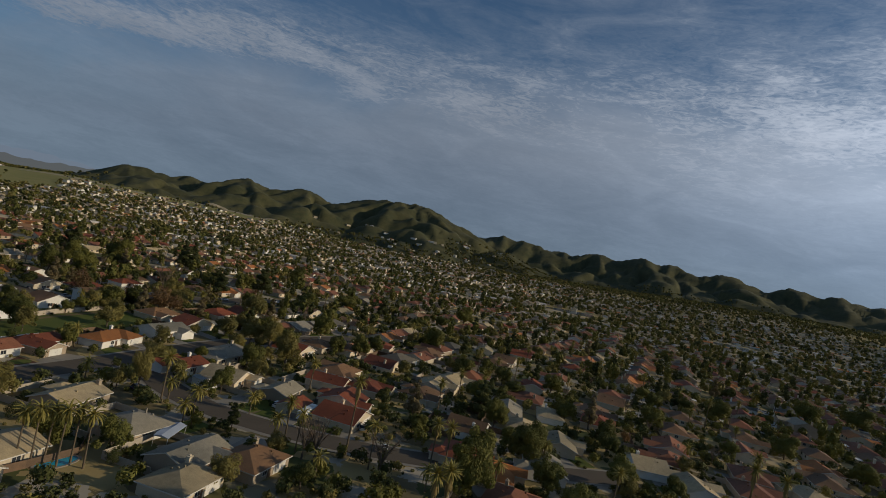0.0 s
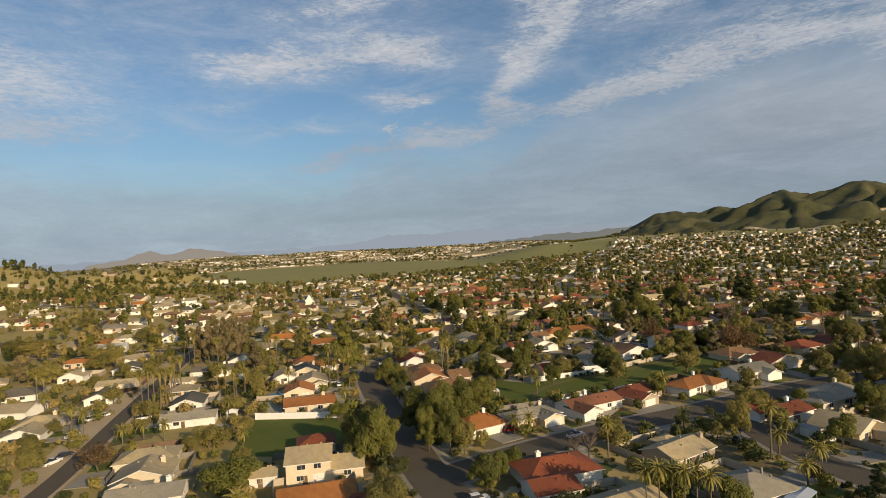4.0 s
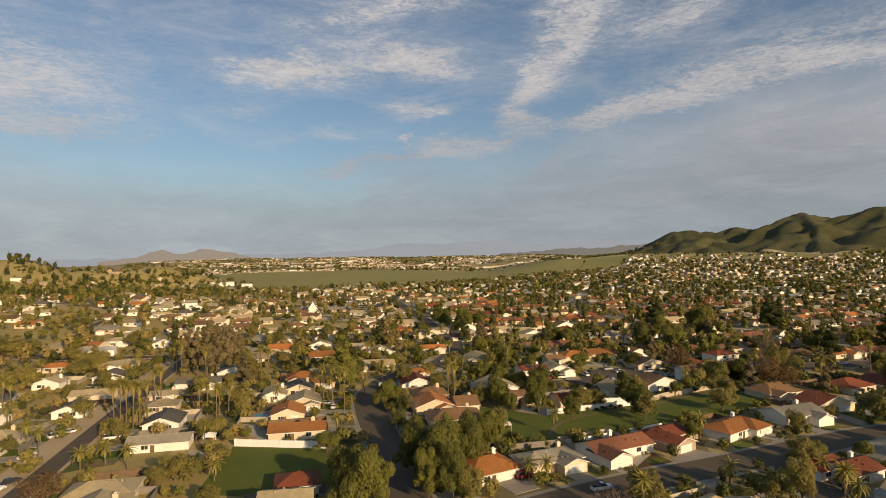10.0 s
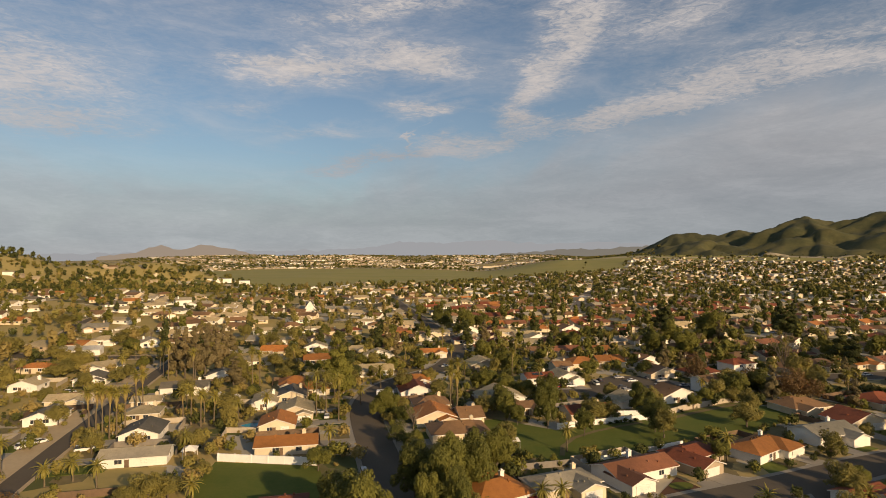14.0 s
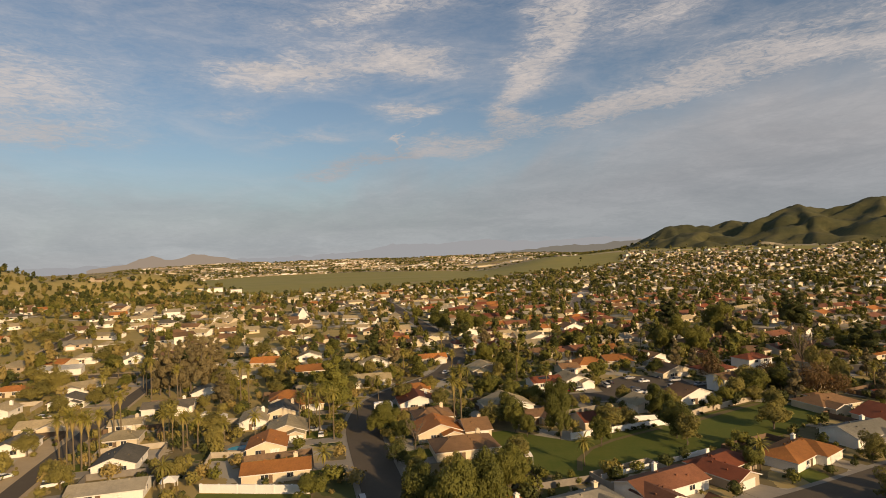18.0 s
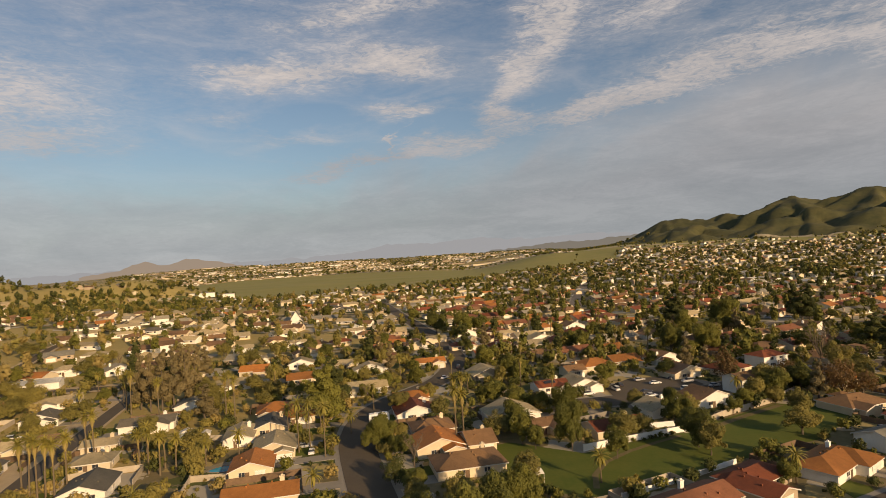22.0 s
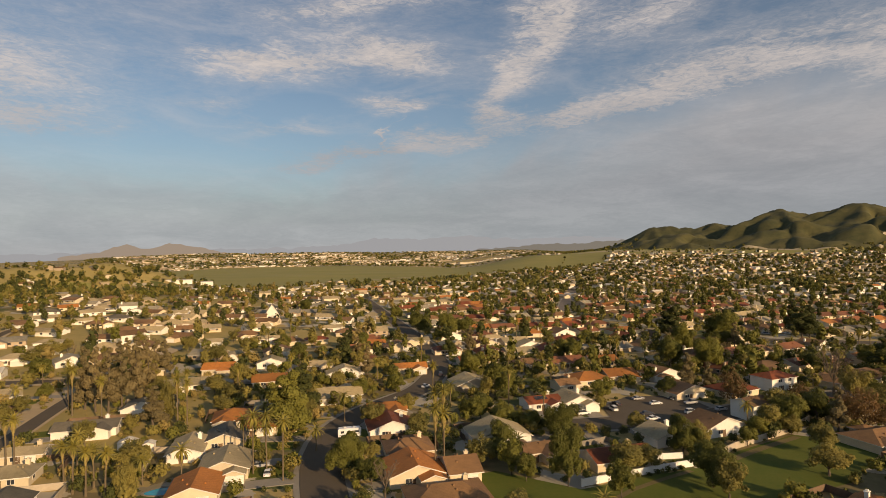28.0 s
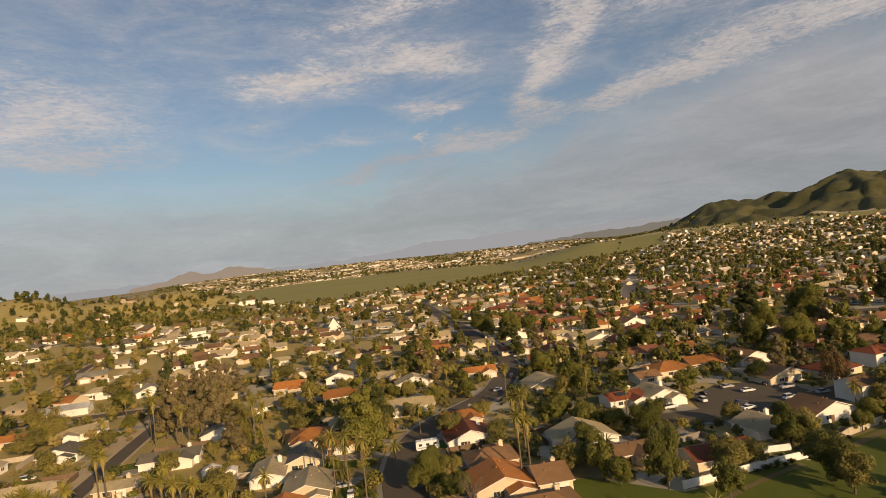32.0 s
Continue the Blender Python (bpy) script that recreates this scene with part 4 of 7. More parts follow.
house(56.0, 407.7, 12, 15, 10, 2.8, "front", "white", "tan")
house(107.9, 520.3, 14, 15, 10, 2.8, "hip", "cream", "orange")
house(72.9, 617.6, 12, 16, 9, 2.8, "gable", "white", "tan")
house(37.9, 436.6, 12, 15, 9, 2.8, "hip", "cream", "tan")
house(-35.5, 421.1, 12, 14, 9, 2.8, "gable", "cream", "orange")
house(-51.5, 503.8, 12, 14, 9, 2.8, "gable", "cream", "tan")
house(-72.1, 436.2, 12, 14, 9, 2.8, "hip", "cream", "red")
house(-70.2, 489.9, 12, 15, 9, 2.8, "gable", "white", "tan")
house(113.5, 205.5, 20, 17, 11, 3.2, "gable", "white", "grey")
house(133.1, 219.8, 15, 16, 11, 2.8, "front", "cream", "red")
house(98.5, 156.8, 25, 12, 9, 2.8, "gable", "white", "red", [(-4.5, 5.0, 11, 8, 2.7, "gable")])
house(122.5, 171.0, 26, 19, 12, 3, "hip", "cream", "grey", [(-10.5, -1.0, 9, 9, 2.7, "hip")])
house(105.5, 142.0, 30, 13, 12, 2.8, "front", "cream", "tan")
house(115.2, 125.2, 28, 13, 9, 2.7, "gable", "tan", "grey")
house(140.0, 131.3, 30, 10, 14, 3, "front", "cream", "red")
house(131.1, 112.6, 30, 13, 13, 2.8, "gable", "cream", "red")
house(110.7, 112.5, 28, 10, 7, 2.6, "gable", "cream", "red")
house(177.3, 183.4, 22, 15, 12, 2.8, "hip", "cream", "brown")
house(192.4, 177.6, 20, 20, 11, 2.8, "hip", "cream", "brown")
house(219.0, 183.9, 20, 15, 11, 2.8, "hip", "cream", "red")
house(152.2, 123.6, 28, 14, 12, 2.8, "hip", "cream", "red")
house(65.7, 89.0, 22, 15, 11, 2.7, "gable", "tan", "grey")
house(76.6, 82.3, 22, 14, 11, 2.7, "hip", "tan", "brown")
house(61.9, 109.3, 20, 13, 12, 2.7, "hip", "tan", "grey")
house(-30.2, 116.8, 14, 16, 10, 2.7, "gable", "cream", "orange")
house(-21.4, 107.6, 14, 16, 9, 2.7, "gable", "cream", "red")
house(58.9, 78.8, 25, 13, 10, 2.7, "hip", "cream", "tan")
house(133.9, 64.5, 30, 14, 11, 2.7, "hip", "cream", "red")
house(131.2, 52.3, 30, 14, 11, 2.7, "hip", "cream", "orange")
house(178.0, 56.3, 30, 14, 11, 2.7, "gable", "cream", "tan")
house(180.3, 71.9, 30, 15, 11, 2.7, "hip", "cream", "tan")
house(252.7, 108.0, 30, 15, 10, 2.7, "gable", "cream", "red")
house(210.6, 76.2, 30, 14, 10, 2.7, "hip", "white", "tan")
house(249.3, 149.7, 28, 15, 11, 2.7, "hip", "cream", "red")
house(309.5, 175.5, 28, 14, 10, 2.7, "gable", "cream", "tan")
house(355.0, 169.8, 28, 14, 10, 2.7, "hip", "cream", "red")
house(356.6, 142.9, 30, 14, 10, 2.7, "gable", "cream", "tan")
house(193.4, 86.2, 30, 18, 11, 2.7, "gable", "white", "grey")
house(105.6, 24.9, 35, 15, 12, 2.7, "hip", "cream", "red")
house(126.8, 17.4, 35, 14, 11, 2.7, "hip", "cream", "brown")
house(130.3, 4.5, 38, 15, 11, 2.7, "hip", "cream", "red")
house(185.2, -8.6, 38, 14, 11, 2.7, "gable", "cream", "red")
house(189.3, 14.8, 36, 14, 11, 2.7, "gable", "white", "tan")
house(236.6, -40.0, 40, 14, 11, 2.7, "front", "white", "tan")
house(243.2, -27.1, 40, 14, 11, 2.7, "hip", "cream", "brown")
house(234.3, -11.3, 38, 14, 11, 2.7, "hip", "cream", "tan")
house(192.8, 31.0, 36, 14, 11, 2.7, "front", "white", "tan")
house(151.5, 47.5, 35, 15, 11, 2.7, "gable", "white", "grey")
house(56.6, 51.1, 22, 15, 11, 2.7, "hip", "cream", "orange")

# ---- trees ----
def leaf_clumps(bm, blobs, count, size, rnd, squash=0.8):
    """Small tilted leaf cards scattered through overlapping lobes, denser near their surface."""
    total = sum(b[3] ** 2 for b in blobs)
    for cx, cy, cz, r in blobs:
        for _ in range(int(count * 2.9 * r * r / total)):
            v = Vector((rnd.gauss(0, 1), rnd.gauss(0, 1), rnd.gauss(0, 1))).normalized()
            k = r * (0.55 + 0.5 * rnd.random() ** 0.6)
            c = Vector((cx, cy, cz)) + Vector((v.x * k, v.y * k, v.z * k * squash))
            q = (v + Vector((rnd.uniform(-.8, .8), rnd.uniform(-.8, .8), rnd.uniform(-.3, .9)))).to_track_quat("Z", "Y").to_matrix()
            s = size * rnd.uniform(0.55, 1.25)
            a = [bm.verts.new(c + q @ Vector(p) * s) for p in ((-0.60, -0.42, 0), (0.58, -0.45, 0.14), (0.05, 0.68, 0))]
            bm.faces.new(a)


def limb(bm, a, b, r0, r1, rnd, bend=0.4, sides=5):
    a, b = Vector(a), Vector(b)
    mid = (a + b) / 2 + Vector((rnd.uniform(-bend, bend), rnd.uniform(-bend, bend), rnd.uniform(0, bend)))
    tube(bm, [a, mid, b], [r0, (r0 + r1) / 2, r1], sides)


def tree_round(rnd, h, spread, leaf, cards, fine=1.0):
    trunk, crown = bmesh.new(), bmesh.new()
    fork = h * 0.22
    limb(trunk, (0, 0, -0.2), (0, 0, fork), h * 0.03, h * 0.022, rnd, 0.15, 7)
    blobs = [(0, 0, h * 0.62, spread * 0.66)]
    for i in range(7):
        a, k = i * 0.9 + rnd.random(), rnd.uniform(0.35, 0.62)
        z = h * rnd.uniform(0.30, 0.84)
        p = (math.cos(a) * spread * k, math.sin(a) * spread * k, z)
        blobs.append((*p, spread * rnd.uniform(0.3, 0.48)))
        limb(trunk, (0, 0, fork * 0.9), (p[0] * 0.8, p[1] * 0.8, z * 0.92), h * 0.014, h * 0.004, rnd, 0.3)
    for i in range(9):
        a, k = i * 2.4 + rnd.random(), rnd.uniform(0.55, 0.88)
        blobs.append((math.cos(a) * spread * k, math.sin(a) * spread * k, h * rnd.uniform(0.30, 0.72), spread * rnd.uniform(0.14, 0.26)))
    blobs.append((spread * 0.2, -spread * 0.15, h * 0.93, spread * 0.22))
    leaf_clumps(crown, blobs, int(cards * fine), h * 0.040 / math.sqrt(fine), rnd, 0.9)
    return trunk, crown, BARK, LEAF[leaf]


def tree_tall(rnd, h, spread, leaf, cards):
    """A tall loose evergreen or gum with clumps held up along its stem."""
    trunk, crown = bmesh.new(), bmesh.new()
    limb(trunk, (0, 0, -0.2), (rnd.uniform(-.4, .4), rnd.uniform(-.4, .4), h * 0.95), h * 0.022, h * 0.004, rnd, 0.3, 6)
    blobs = []
    for i in range(11):
        z = h * (0.24 + 0.7 * i / 10)
        a, k = i * 2.4, spread * (1.0 - 0.72 * (i / 10) ** 1.4) * rnd.uniform(0.35, 0.75)
        p = (math.cos(a) * k, math.sin(a) * k, z)
        blobs.append((*p, spread * (0.62 - 0.34 * i / 10) * rnd.uniform(0.7, 1.1)))
        limb(trunk, (0, 0, z * 0.9), p, h * 0.008, h * 0.003, rnd, 0.2, 4)
    leaf_clumps(crown, blobs, cards, h * 0.027, rnd, 0.75)
    return trunk, crown, BARK, LEAF[leaf]


def frond(bm, base, yaw, pitch, length, wide, droop, rnd, segs=4):
    d = Vector((math.cos(yaw), math.sin(yaw), 0))
    side = Vector((-math.sin(yaw), math.cos(yaw), 0))
    prev, p, ang = None, Vector(base), pitch
    for i in range(segs + 1):
        k = i / segs
        half = wide * (0.25 + 1.2 * k) * (1 - k) + 0.03
        sag = Vector((0, 0, -half * 0.5))
        cur = [bm.verts.new(p + side * half + sag), bm.verts.new(p), bm.verts.new(p - side * half + sag)]
        if prev:
            bm.faces.new((prev[0], prev[1], cur[1], cur[0]))
            bm.faces.new((prev[1], prev[2], cur[2], cur[1]))
        prev = cur
        p = p + (d * math.cos(ang) + Vector((0, 0, math.sin(ang)))) * (length / segs)
        ang -= droop / segs


def tree_palm(rnd, h, fan=True):
    trunk, crown = bmesh.new(), bmesh.new()
    lean = Vector((rnd.uniform(-.4, .4), rnd.uniform(-.4, .4), 0))
    pts = [Vector((0, 0, -0.2)) + lean * (k / 4) ** 2 + Vector((0, 0, h * k / 4)) for k in range(5)]
    tube(trunk, pts, [0.34, 0.23, 0.20, 0.18, 0.22] if fan else [0.24, 0.19, 0.16, 0.14, 0.16], 7)
    top = pts[-1]
    n = 48 if fan else 34
    for i in range(n):
        k = i / n
        pitch = 1.25 - 2.3 * k + rnd.uniform(-.15, .15)
        ln = (2.3 + 0.5 * math.sin(3 * k)) if fan else 3.3
        frond(crown, top, i * 2.4 + rnd.uniform(-.2, .2), pitch, ln * rnd.uniform(0.85, 1.1), 0.42 if fan else 0.40, 0.7 if fan else 1.5, rnd, 3 if fan else 5)
    skirt = None
    if fan:
        skirt = bmesh.new()
        for i in range(110):
            k = rnd.random()
            frond(skirt, top - Vector((0, 0, 0.1 + 3.4 * k ** 1.4)), i * 2.4, -0.95 - 0.5 * k, 1.9 - 1.2 * k, 0.30, 0.4, rnd, 2)
    return trunk, crown, PALEBARK, LEAF["palm"], skirt


def tree_bare(rnd, h):
    trunk, crown = bmesh.new(), bmesh.new()
    limb(trunk, (0, 0, -0.2), (0, 0, h * 0.3), h * 0.022, h * 0.016, rnd, 0.1, 6)
    for i in range(9):
        a, k = i * 2.4, h * rnd.uniform(0.12, 0.3)
        tip = Vector((math.cos(a) * k, math.sin(a) * k, h * rnd.uniform(0.7, 1.0)))
        limb(trunk, (0, 0, h * 0.27), tip, h * 0.011, h * 0.003, rnd, 0.3, 4)
        for _ in range(16):
            s = Vector((0, 0, h * 0.3)).lerp(tip, rnd.uniform(0.3, 1.0))
            e = s + Vector((rnd.uniform(-1, 1), rnd.uniform(-1, 1), rnd.uniform(0.2, 1.3))) * h * 0.11
            tube(crown, [s, e], [0.035, 0.012], 3)
    return trunk, crown, BARK, LEAF["bare"]


TREE_WORDS = {
    "round": ("broadleaf_tree", "leafy green broadleaf tree with a dense uneven crown", "tree"),
    "olive": ("olive_tree", "grey-green spreading tree with a loose crown", "tree"),
    "rust": ("autumn_tree", "tree with rust-brown winter leaves", "tree"),
    "bush": ("shrub", "low dark green garden shrub", "shrub"),
    "cedar": ("cedar_tree", "tall broad green cedar beside the street", "tree"),
    "pine": ("pine_tree", "tall dark evergreen tree with a ragged outline", "tree"),
    "euca": ("gum_tree", "tall thin grey-green gum tree with pale stems", "tree"),
    "cypressrow": ("cypress_tree", "narrow dark column-shaped cypress tree", "tree"),
    "fan": ("fan_palm", "tall fan palm with a skirt of dead fronds", "palm"),
    "queen": ("feather_palm", "feather palm with arching green fronds", "palm"),
    "bare": ("bare_tree", "leafless winter tree with thin grey-brown twigs", "tree"),
}
TREES = {}


def tree_meshes(kind, version):
    key = (kind, version)
    if key in TREES:
        return TREES[key]
    rnd = random.Random(sum(map(ord, kind)) * 31 + version)
    skirt = None
    if kind == "round":
        t, c, bm_, lm = tree_round(rnd, 10, 5.0, "green", 2300, 2.4 if version > 9 else 1.0)
    elif kind == "olive":
        t, c, bm_, lm = tree_round(rnd, 10, 5.0, "olive", 1500, 2.4 if version > 9 else 1.0)
    elif kind == "rust":
        t, c, bm_, lm = tree_round(rnd, 10, 4.6, "rust", 520)
    elif kind == "bush":
        t, c, bm_, lm = tree_round(rnd, 10, 6.5, "dark", 1200)
    elif kind == "pine":
        t, c, bm_, lm = tree_tall(rnd, 10, 2.4, "dark", 1900)
    elif kind == "cedar":
        t, c, bm_, lm = tree_tall(rnd, 10, 2.8, "green", 2600)
    elif kind == "euca":
        t, c, bm_, lm = tree_tall(rnd, 10, 2.2, "gum", 1500)
    elif kind == "cypressrow":
        t, c, bm_, lm = tree_tall(rnd, 10, 0.9, "dark", 700)
    elif kind == "bare":
        t, c, bm_, lm = tree_bare(rnd, 10)
    else:
        t, c, bm_, lm, skirt = tree_palm(rnd, 10, kind == "fan")
    made = []
    for name, b, m in (("trunk", t, bm_), ("crown", c, lm), ("skirt", skirt, LEAF["thatch"])):
        if b is None:
            continue
        me = bpy.data.meshes.new(kind + "_" + name)
        b.normal_update()
        b.to_mesh(me)
        b.free()
        me.materials.append(m)
        made.append((name, me))
    TREES[key] = made
    return made


SPOTS = []


def tree(kind, x, y, h, wide=0.0):
    h = min(h, 24.0)
    rnd = random.Random(int(x * 11 + y * 17))
    if kind == "round" and x < -40 and rnd.random() < 0.6:
        kind = "olive"
    name, label, cat = TREE_WORDS[kind]
    ob = new(name)
    ob.empty_display_size = 0.5
    k = h / 10
    girth = wide / (10.0 if kind in ("round", "olive", "rust", "bush") else 5.0 if kind in ("bare", "pine") else 5.6 if kind == "cedar" else 4.4) if wide else k
    flat = 1.0 if kind not in ("fan", "queen") else max(1.0, k) / k * 0.9 if k > 1 else 1.0
    ob.matrix_basis = pose(x, y, terrain(x, y), 0, 0, rnd.uniform(0, 360))
    tagged(ob, label, cat, "street and garden trees")
    for nm, me in tree_meshes(kind, rnd.randrange(3) + (10 if h > 10.5 and kind in ("round", "olive") else 0)):
        p = part(nm, me, None, ob)
        p.scale = (girth * rnd.uniform(0.92, 1.1), girth * rnd.uniform(0.92, 1.1), k)
        if kind in ("fan", "queen"):
            p.scale = (1.0, 1.0, k if nm != "crown" else 1.0)
            if nm == "crown":
                p.location = (0, 0, (k - 1) * 10)
    SPOTS.append((x, y))
    return ob


tree("round", -18.9, 136.8, 15.3, 12.7)
tree("round", -9.9, 160.2, 13.7, 11.2)
tree("round", -3.1, 155.4, 16.7, 12.4)
tree("round", 3.6, 162.5, 15.5, 12.2)
tree("round", 9.7, 172.9, 13.3, 9.5)
tree("round", -0.1, 143.2, 13.8, 8.6)
tree("round", -5.9, 144.9, 12.4, 8.7)
tree("olive", 3.6, 141.6, 9.0, 6.4)
tree("round", 11.0, 124.7, 7.0, 6.3)
tree("round", 15.1, 129.3, 5.7, 5.9)
tree("round", 35.9, 248.3, 11.5, 9.5)
tree("round", 29.0, 256.7, 7.0, 7.4)
tree("round", 21.6, 263.5, 7.9, 10.6)
tree("cedar", -47.4, 259.4, 23.5, 13.5)
tree("fan", -1.5, 225.0, 17.1)
tree("fan", 0.8, 226.7, 15.4)
tree("round", -24.5, 226.3, 10.6, 11.4)
tree("queen", -48.6, 227.7, 15.2)
tree("queen", -45.1, 227.5, 15.2)
tree("queen", -39.7, 222.6, 14.9)
tree("queen", -54.2, 237.7, 11.1)
tree("queen", -36.5, 193.1, 6.2)
tree("olive", 46.7, 221.4, 8.4, 10.2)
tree("olive", 52.2, 223.8, 6.7, 9.2)
tree("round", 64.4, 212.6, 11.0, 12.2)
tree("round", 112.0, 345.4, 16.2, 14.5)
tree("round", 124.9, 335.6, 17.1, 15.0)
tree("round", 135.9, 385.5, 17.3, 14.3)
tree("pine", 245.7, 457.1, 25.1, 11.4)
tree("pine", 242.2, 434.5, 24.3, 10.9)
tree("round", 179.8, 420.6, 19.7, 16.5)
tree("pine", 206.7, 332.5, 17.3, 11.7)
tree("pine", 201.6, 316.9, 17.7, 11.3)
tree("pine", 244.5, 333.4, 22.3, 16.5)
tree("rust", 135.8, 259.6, 11.4, 12.3)
tree("rust", 136.3, 247.5, 10.4, 11.3)
tree("round", 112.3, 257.4, 10.3, 10.1)
tree("olive", 96.3, 217.7, 8.5, 10.7)
tree("round", 125.2, 262.9, 10.5, 11.6)
tree("olive", 179.9, 242.4, 15.5, 15.1)
tree("olive", 142.0, 206.0, 10.3, 11.3)
tree("olive", 155.7, 217.9, 8.7, 10.7)
tree("olive", 75.6, 139.0, 12.5, 6.5)
tree("olive", 91.0, 164.3, 7.7, 8.4)
tree("round", 98.2, 169.1, 5.1, 5.9)
tree("fan", 39.2, 132.9, 9.7)
tree("queen", 66.5, 152.3, 5.0)
tree("queen", 80.4, 130.2, 5.4)
tree("queen", 87.6, 139.0, 5.5)
tree("queen", 91.1, 156.2, 4.2)
tree("bare", 34.9, 135.0, 7.0, 6.3)
tree("bare", 31.5, 136.5, 5.8, 5.6)
tree("queen", 18.7, 156.3, 4.4)
tree("queen", 22.9, 155.3, 5.4)
tree("queen", 32.0, 193.2, 6.7)
tree("queen", 74.3, 185.9, 7.0)
tree("round", 71.7, 184.7, 6.4, 5.0)
tree("rust", -94.2, 142.9, 7.7, 11.3)
tree("round", -51.8, 123.9, 8.6, 13.4)
tree("olive", -70.7, 158.1, 6.6, 8.7)
tree("olive", -67.4, 160.6, 5.4, 7.8)
tree("olive", -75.0, 156.5, 4.8, 6.9)
tree("fan", -115.1, 206.2, 13.8)
tree("fan", -112.0, 204.6, 15.5)
tree("fan", -108.9, 203.0, 15.4)
tree("fan", -106.6, 202.8, 15.0)
tree("fan", -104.3, 202.7, 14.6)
tree("fan", -105.1, 208.7, 14.2)
tree("fan", -92.5, 221.2, 10.6)
tree("fan", -88.1, 217.5, 11.7)
tree("fan", -85.0, 220.7, 9.7)
tree("fan", -168.5, 225.3, 12.1)
tree("fan", -162.4, 221.5, 11.5)
tree("queen", -121.3, 174.8, 9.9)
tree("queen", -116.2, 172.4, 8.8)
tree("olive", -139.5, 191.4, 5.7, 8.5)
tree("queen", -100.7, 166.7, 4.7)
tree("queen", -95.9, 170.0, 4.9)
tree("queen", -87.6, 166.2, 5.6)
tree("queen", -60.6, 157.7, 4.7)
tree("fan", -135.1, 292.2, 15.2)
tree("olive", -253.0, 327.5, 13.7, 16.6)
tree("olive", -245.4, 330.6, 12.2, 16.5)
tree("olive", -241.0, 336.0, 10.4, 14.9)
tree("euca", -129.1, 291.8, 25.1, 7.7)
tree("euca", -123.3, 288.4, 26.5, 7.5)
tree("euca", -118.6, 288.1, 25.9, 8.1)
tree("euca", -115.0, 290.8, 25.0, 7.5)
tree("euca", -111.4, 293.5, 24.0, 7.5)
tree("euca", -110.7, 302.9, 20.6, 7.1)
tree("olive", -178.3, 298.4, 11.9, 12.5)
tree("round", -179.0, 342.8, 10.3, 11.6)
tree("olive", -271.8, 426.8, 10.7, 15.2)
tree("fan", -85.2, 268.0, 16.6)
tree("fan", -81.5, 266.5, 15.4)
tree("olive", -110.0, 370.1, 11.1, 11.6)
tree("olive", -80.5, 231.4, 8.1, 9.8)
tree("queen", -73.9, 221.9, 6.6)
tree("bush", -17.7, 199.1, 6.9, 6.0)
tree("round", -12.3, 192.0, 6.7, 6.5)
tree("bush", -13.2, 130.8, 4.2, 4.7)
tree("round", -36.3, 177.7, 6.2, 7.3)
tree("olive", -29.8, 157.4, 6.0, 4.8)
tree("olive", -64.9, 173.4, 4.3, 5.6)
tree("olive", -179.5, 283.7, 8.5, 11.4)
tree("olive", -209.4, 325.9, 8.1, 11.6)
tree("olive", -129.2, 165.9, 5.0, 7.6)
tree("olive", -101.8, 292.8, 11.7, 11.2)
tree("round", -83.7, 325.2, 9.7, 11.4)
tree("queen", 36.8, 100.3, 10.5)
tree("queen", 38.7, 98.4, 11.5)
tree("queen", 41.3, 99.3, 11.1)
tree("queen", 42.6, 96.5, 11.6)
tree("queen", 45.3, 97.3, 11.3)
tree("queen", 46.7, 94.5, 11.1)
tree("fan", 77.0, 127.6, 13.2)
tree("olive", 91.3, 161.3, 6.3, 8.2)
tree("round", 99.0, 161.8, 4.6, 4.6)
tree("queen", 76.5, 109.3, 9.5)
tree("queen", 74.8, 110.8, 5.7)
tree("pine", 85.1, 104.6, 7.1, 3.9)
tree("fan", 92.0, 91.2, 11.6)
tree("queen", 90.1, 93.2, 6.7)
tree("queen", 91.8, 86.1, 10.0)
tree("bare", 90.6, 81.8, 10.4, 6.9)
tree("bare", 92.9, 79.9, 11.9, 7.6)
tree("fan", 103.2, 79.8, 20.0)
tree("round", 245.7, 282.6, 12.7, 14.1)
tree("olive", 143.7, 189.3, 12.8, 11.2)
tree("olive", 148.0, 181.2, 14.7, 11.0)
tree("round", 160.9, 186.3, 9.3, 10.5)
tree("round", 67.1, 233.9, 11.1, 10.5)
tree("queen", 224.0, 216.2, 9.9)
tree("bush", 22.7, 103.9, 5.4, 7.6)
tree("round", 14.6, 101.8, 5.3, 7.4)
tree("round", 7.4, 119.1, 7.6, 8.4)
tree("olive", -13.5, 107.8, 10.6, 10.3)
tree("round", -22.0, 141.6, 14.4)
tree("olive", 130.5, 179.2, 7.7, 8.6)
tree("round", 191.5, 169.8, 11.1, 10.8)
tree("round", 181.4, 175.3, 9.0, 9.1)
tree("pine", 78.8, 86.6, 6.1, 4.4)
tree("fan", 112.9, 59.8, 14.7)
tree("fan", 116.4, 57.8, 13.9)
tree("queen", 85.5, 70.6, 6.0)
tree("bare", 102.4, 66.6, 11.3, 8.8)
tree("queen", 102.7, 70.7, 11.3)
tree("pine", 177.0, 88.4, 14.3, 9.6)
tree("round", 191.2, 100.3, 10.4, 10.4)
tree("round", 151.2, 53.5, 13.5, 12.5)
tree("round", 156.8, 61.9, 7.9, 9.4)
tree("olive", 134.8, 151.6, 16.0, 11.6)
tree("round", 196.9, 205.5, 13.7, 11.2)
tree("round", 261.2, 180.6, 14.0, 12.3)
tree("queen", 256.4, 189.8, 12.7)
tree("queen", 253.0, 190.7, 12.7)
tree("round", 226.4, 132.8, 10.1, 11.4)
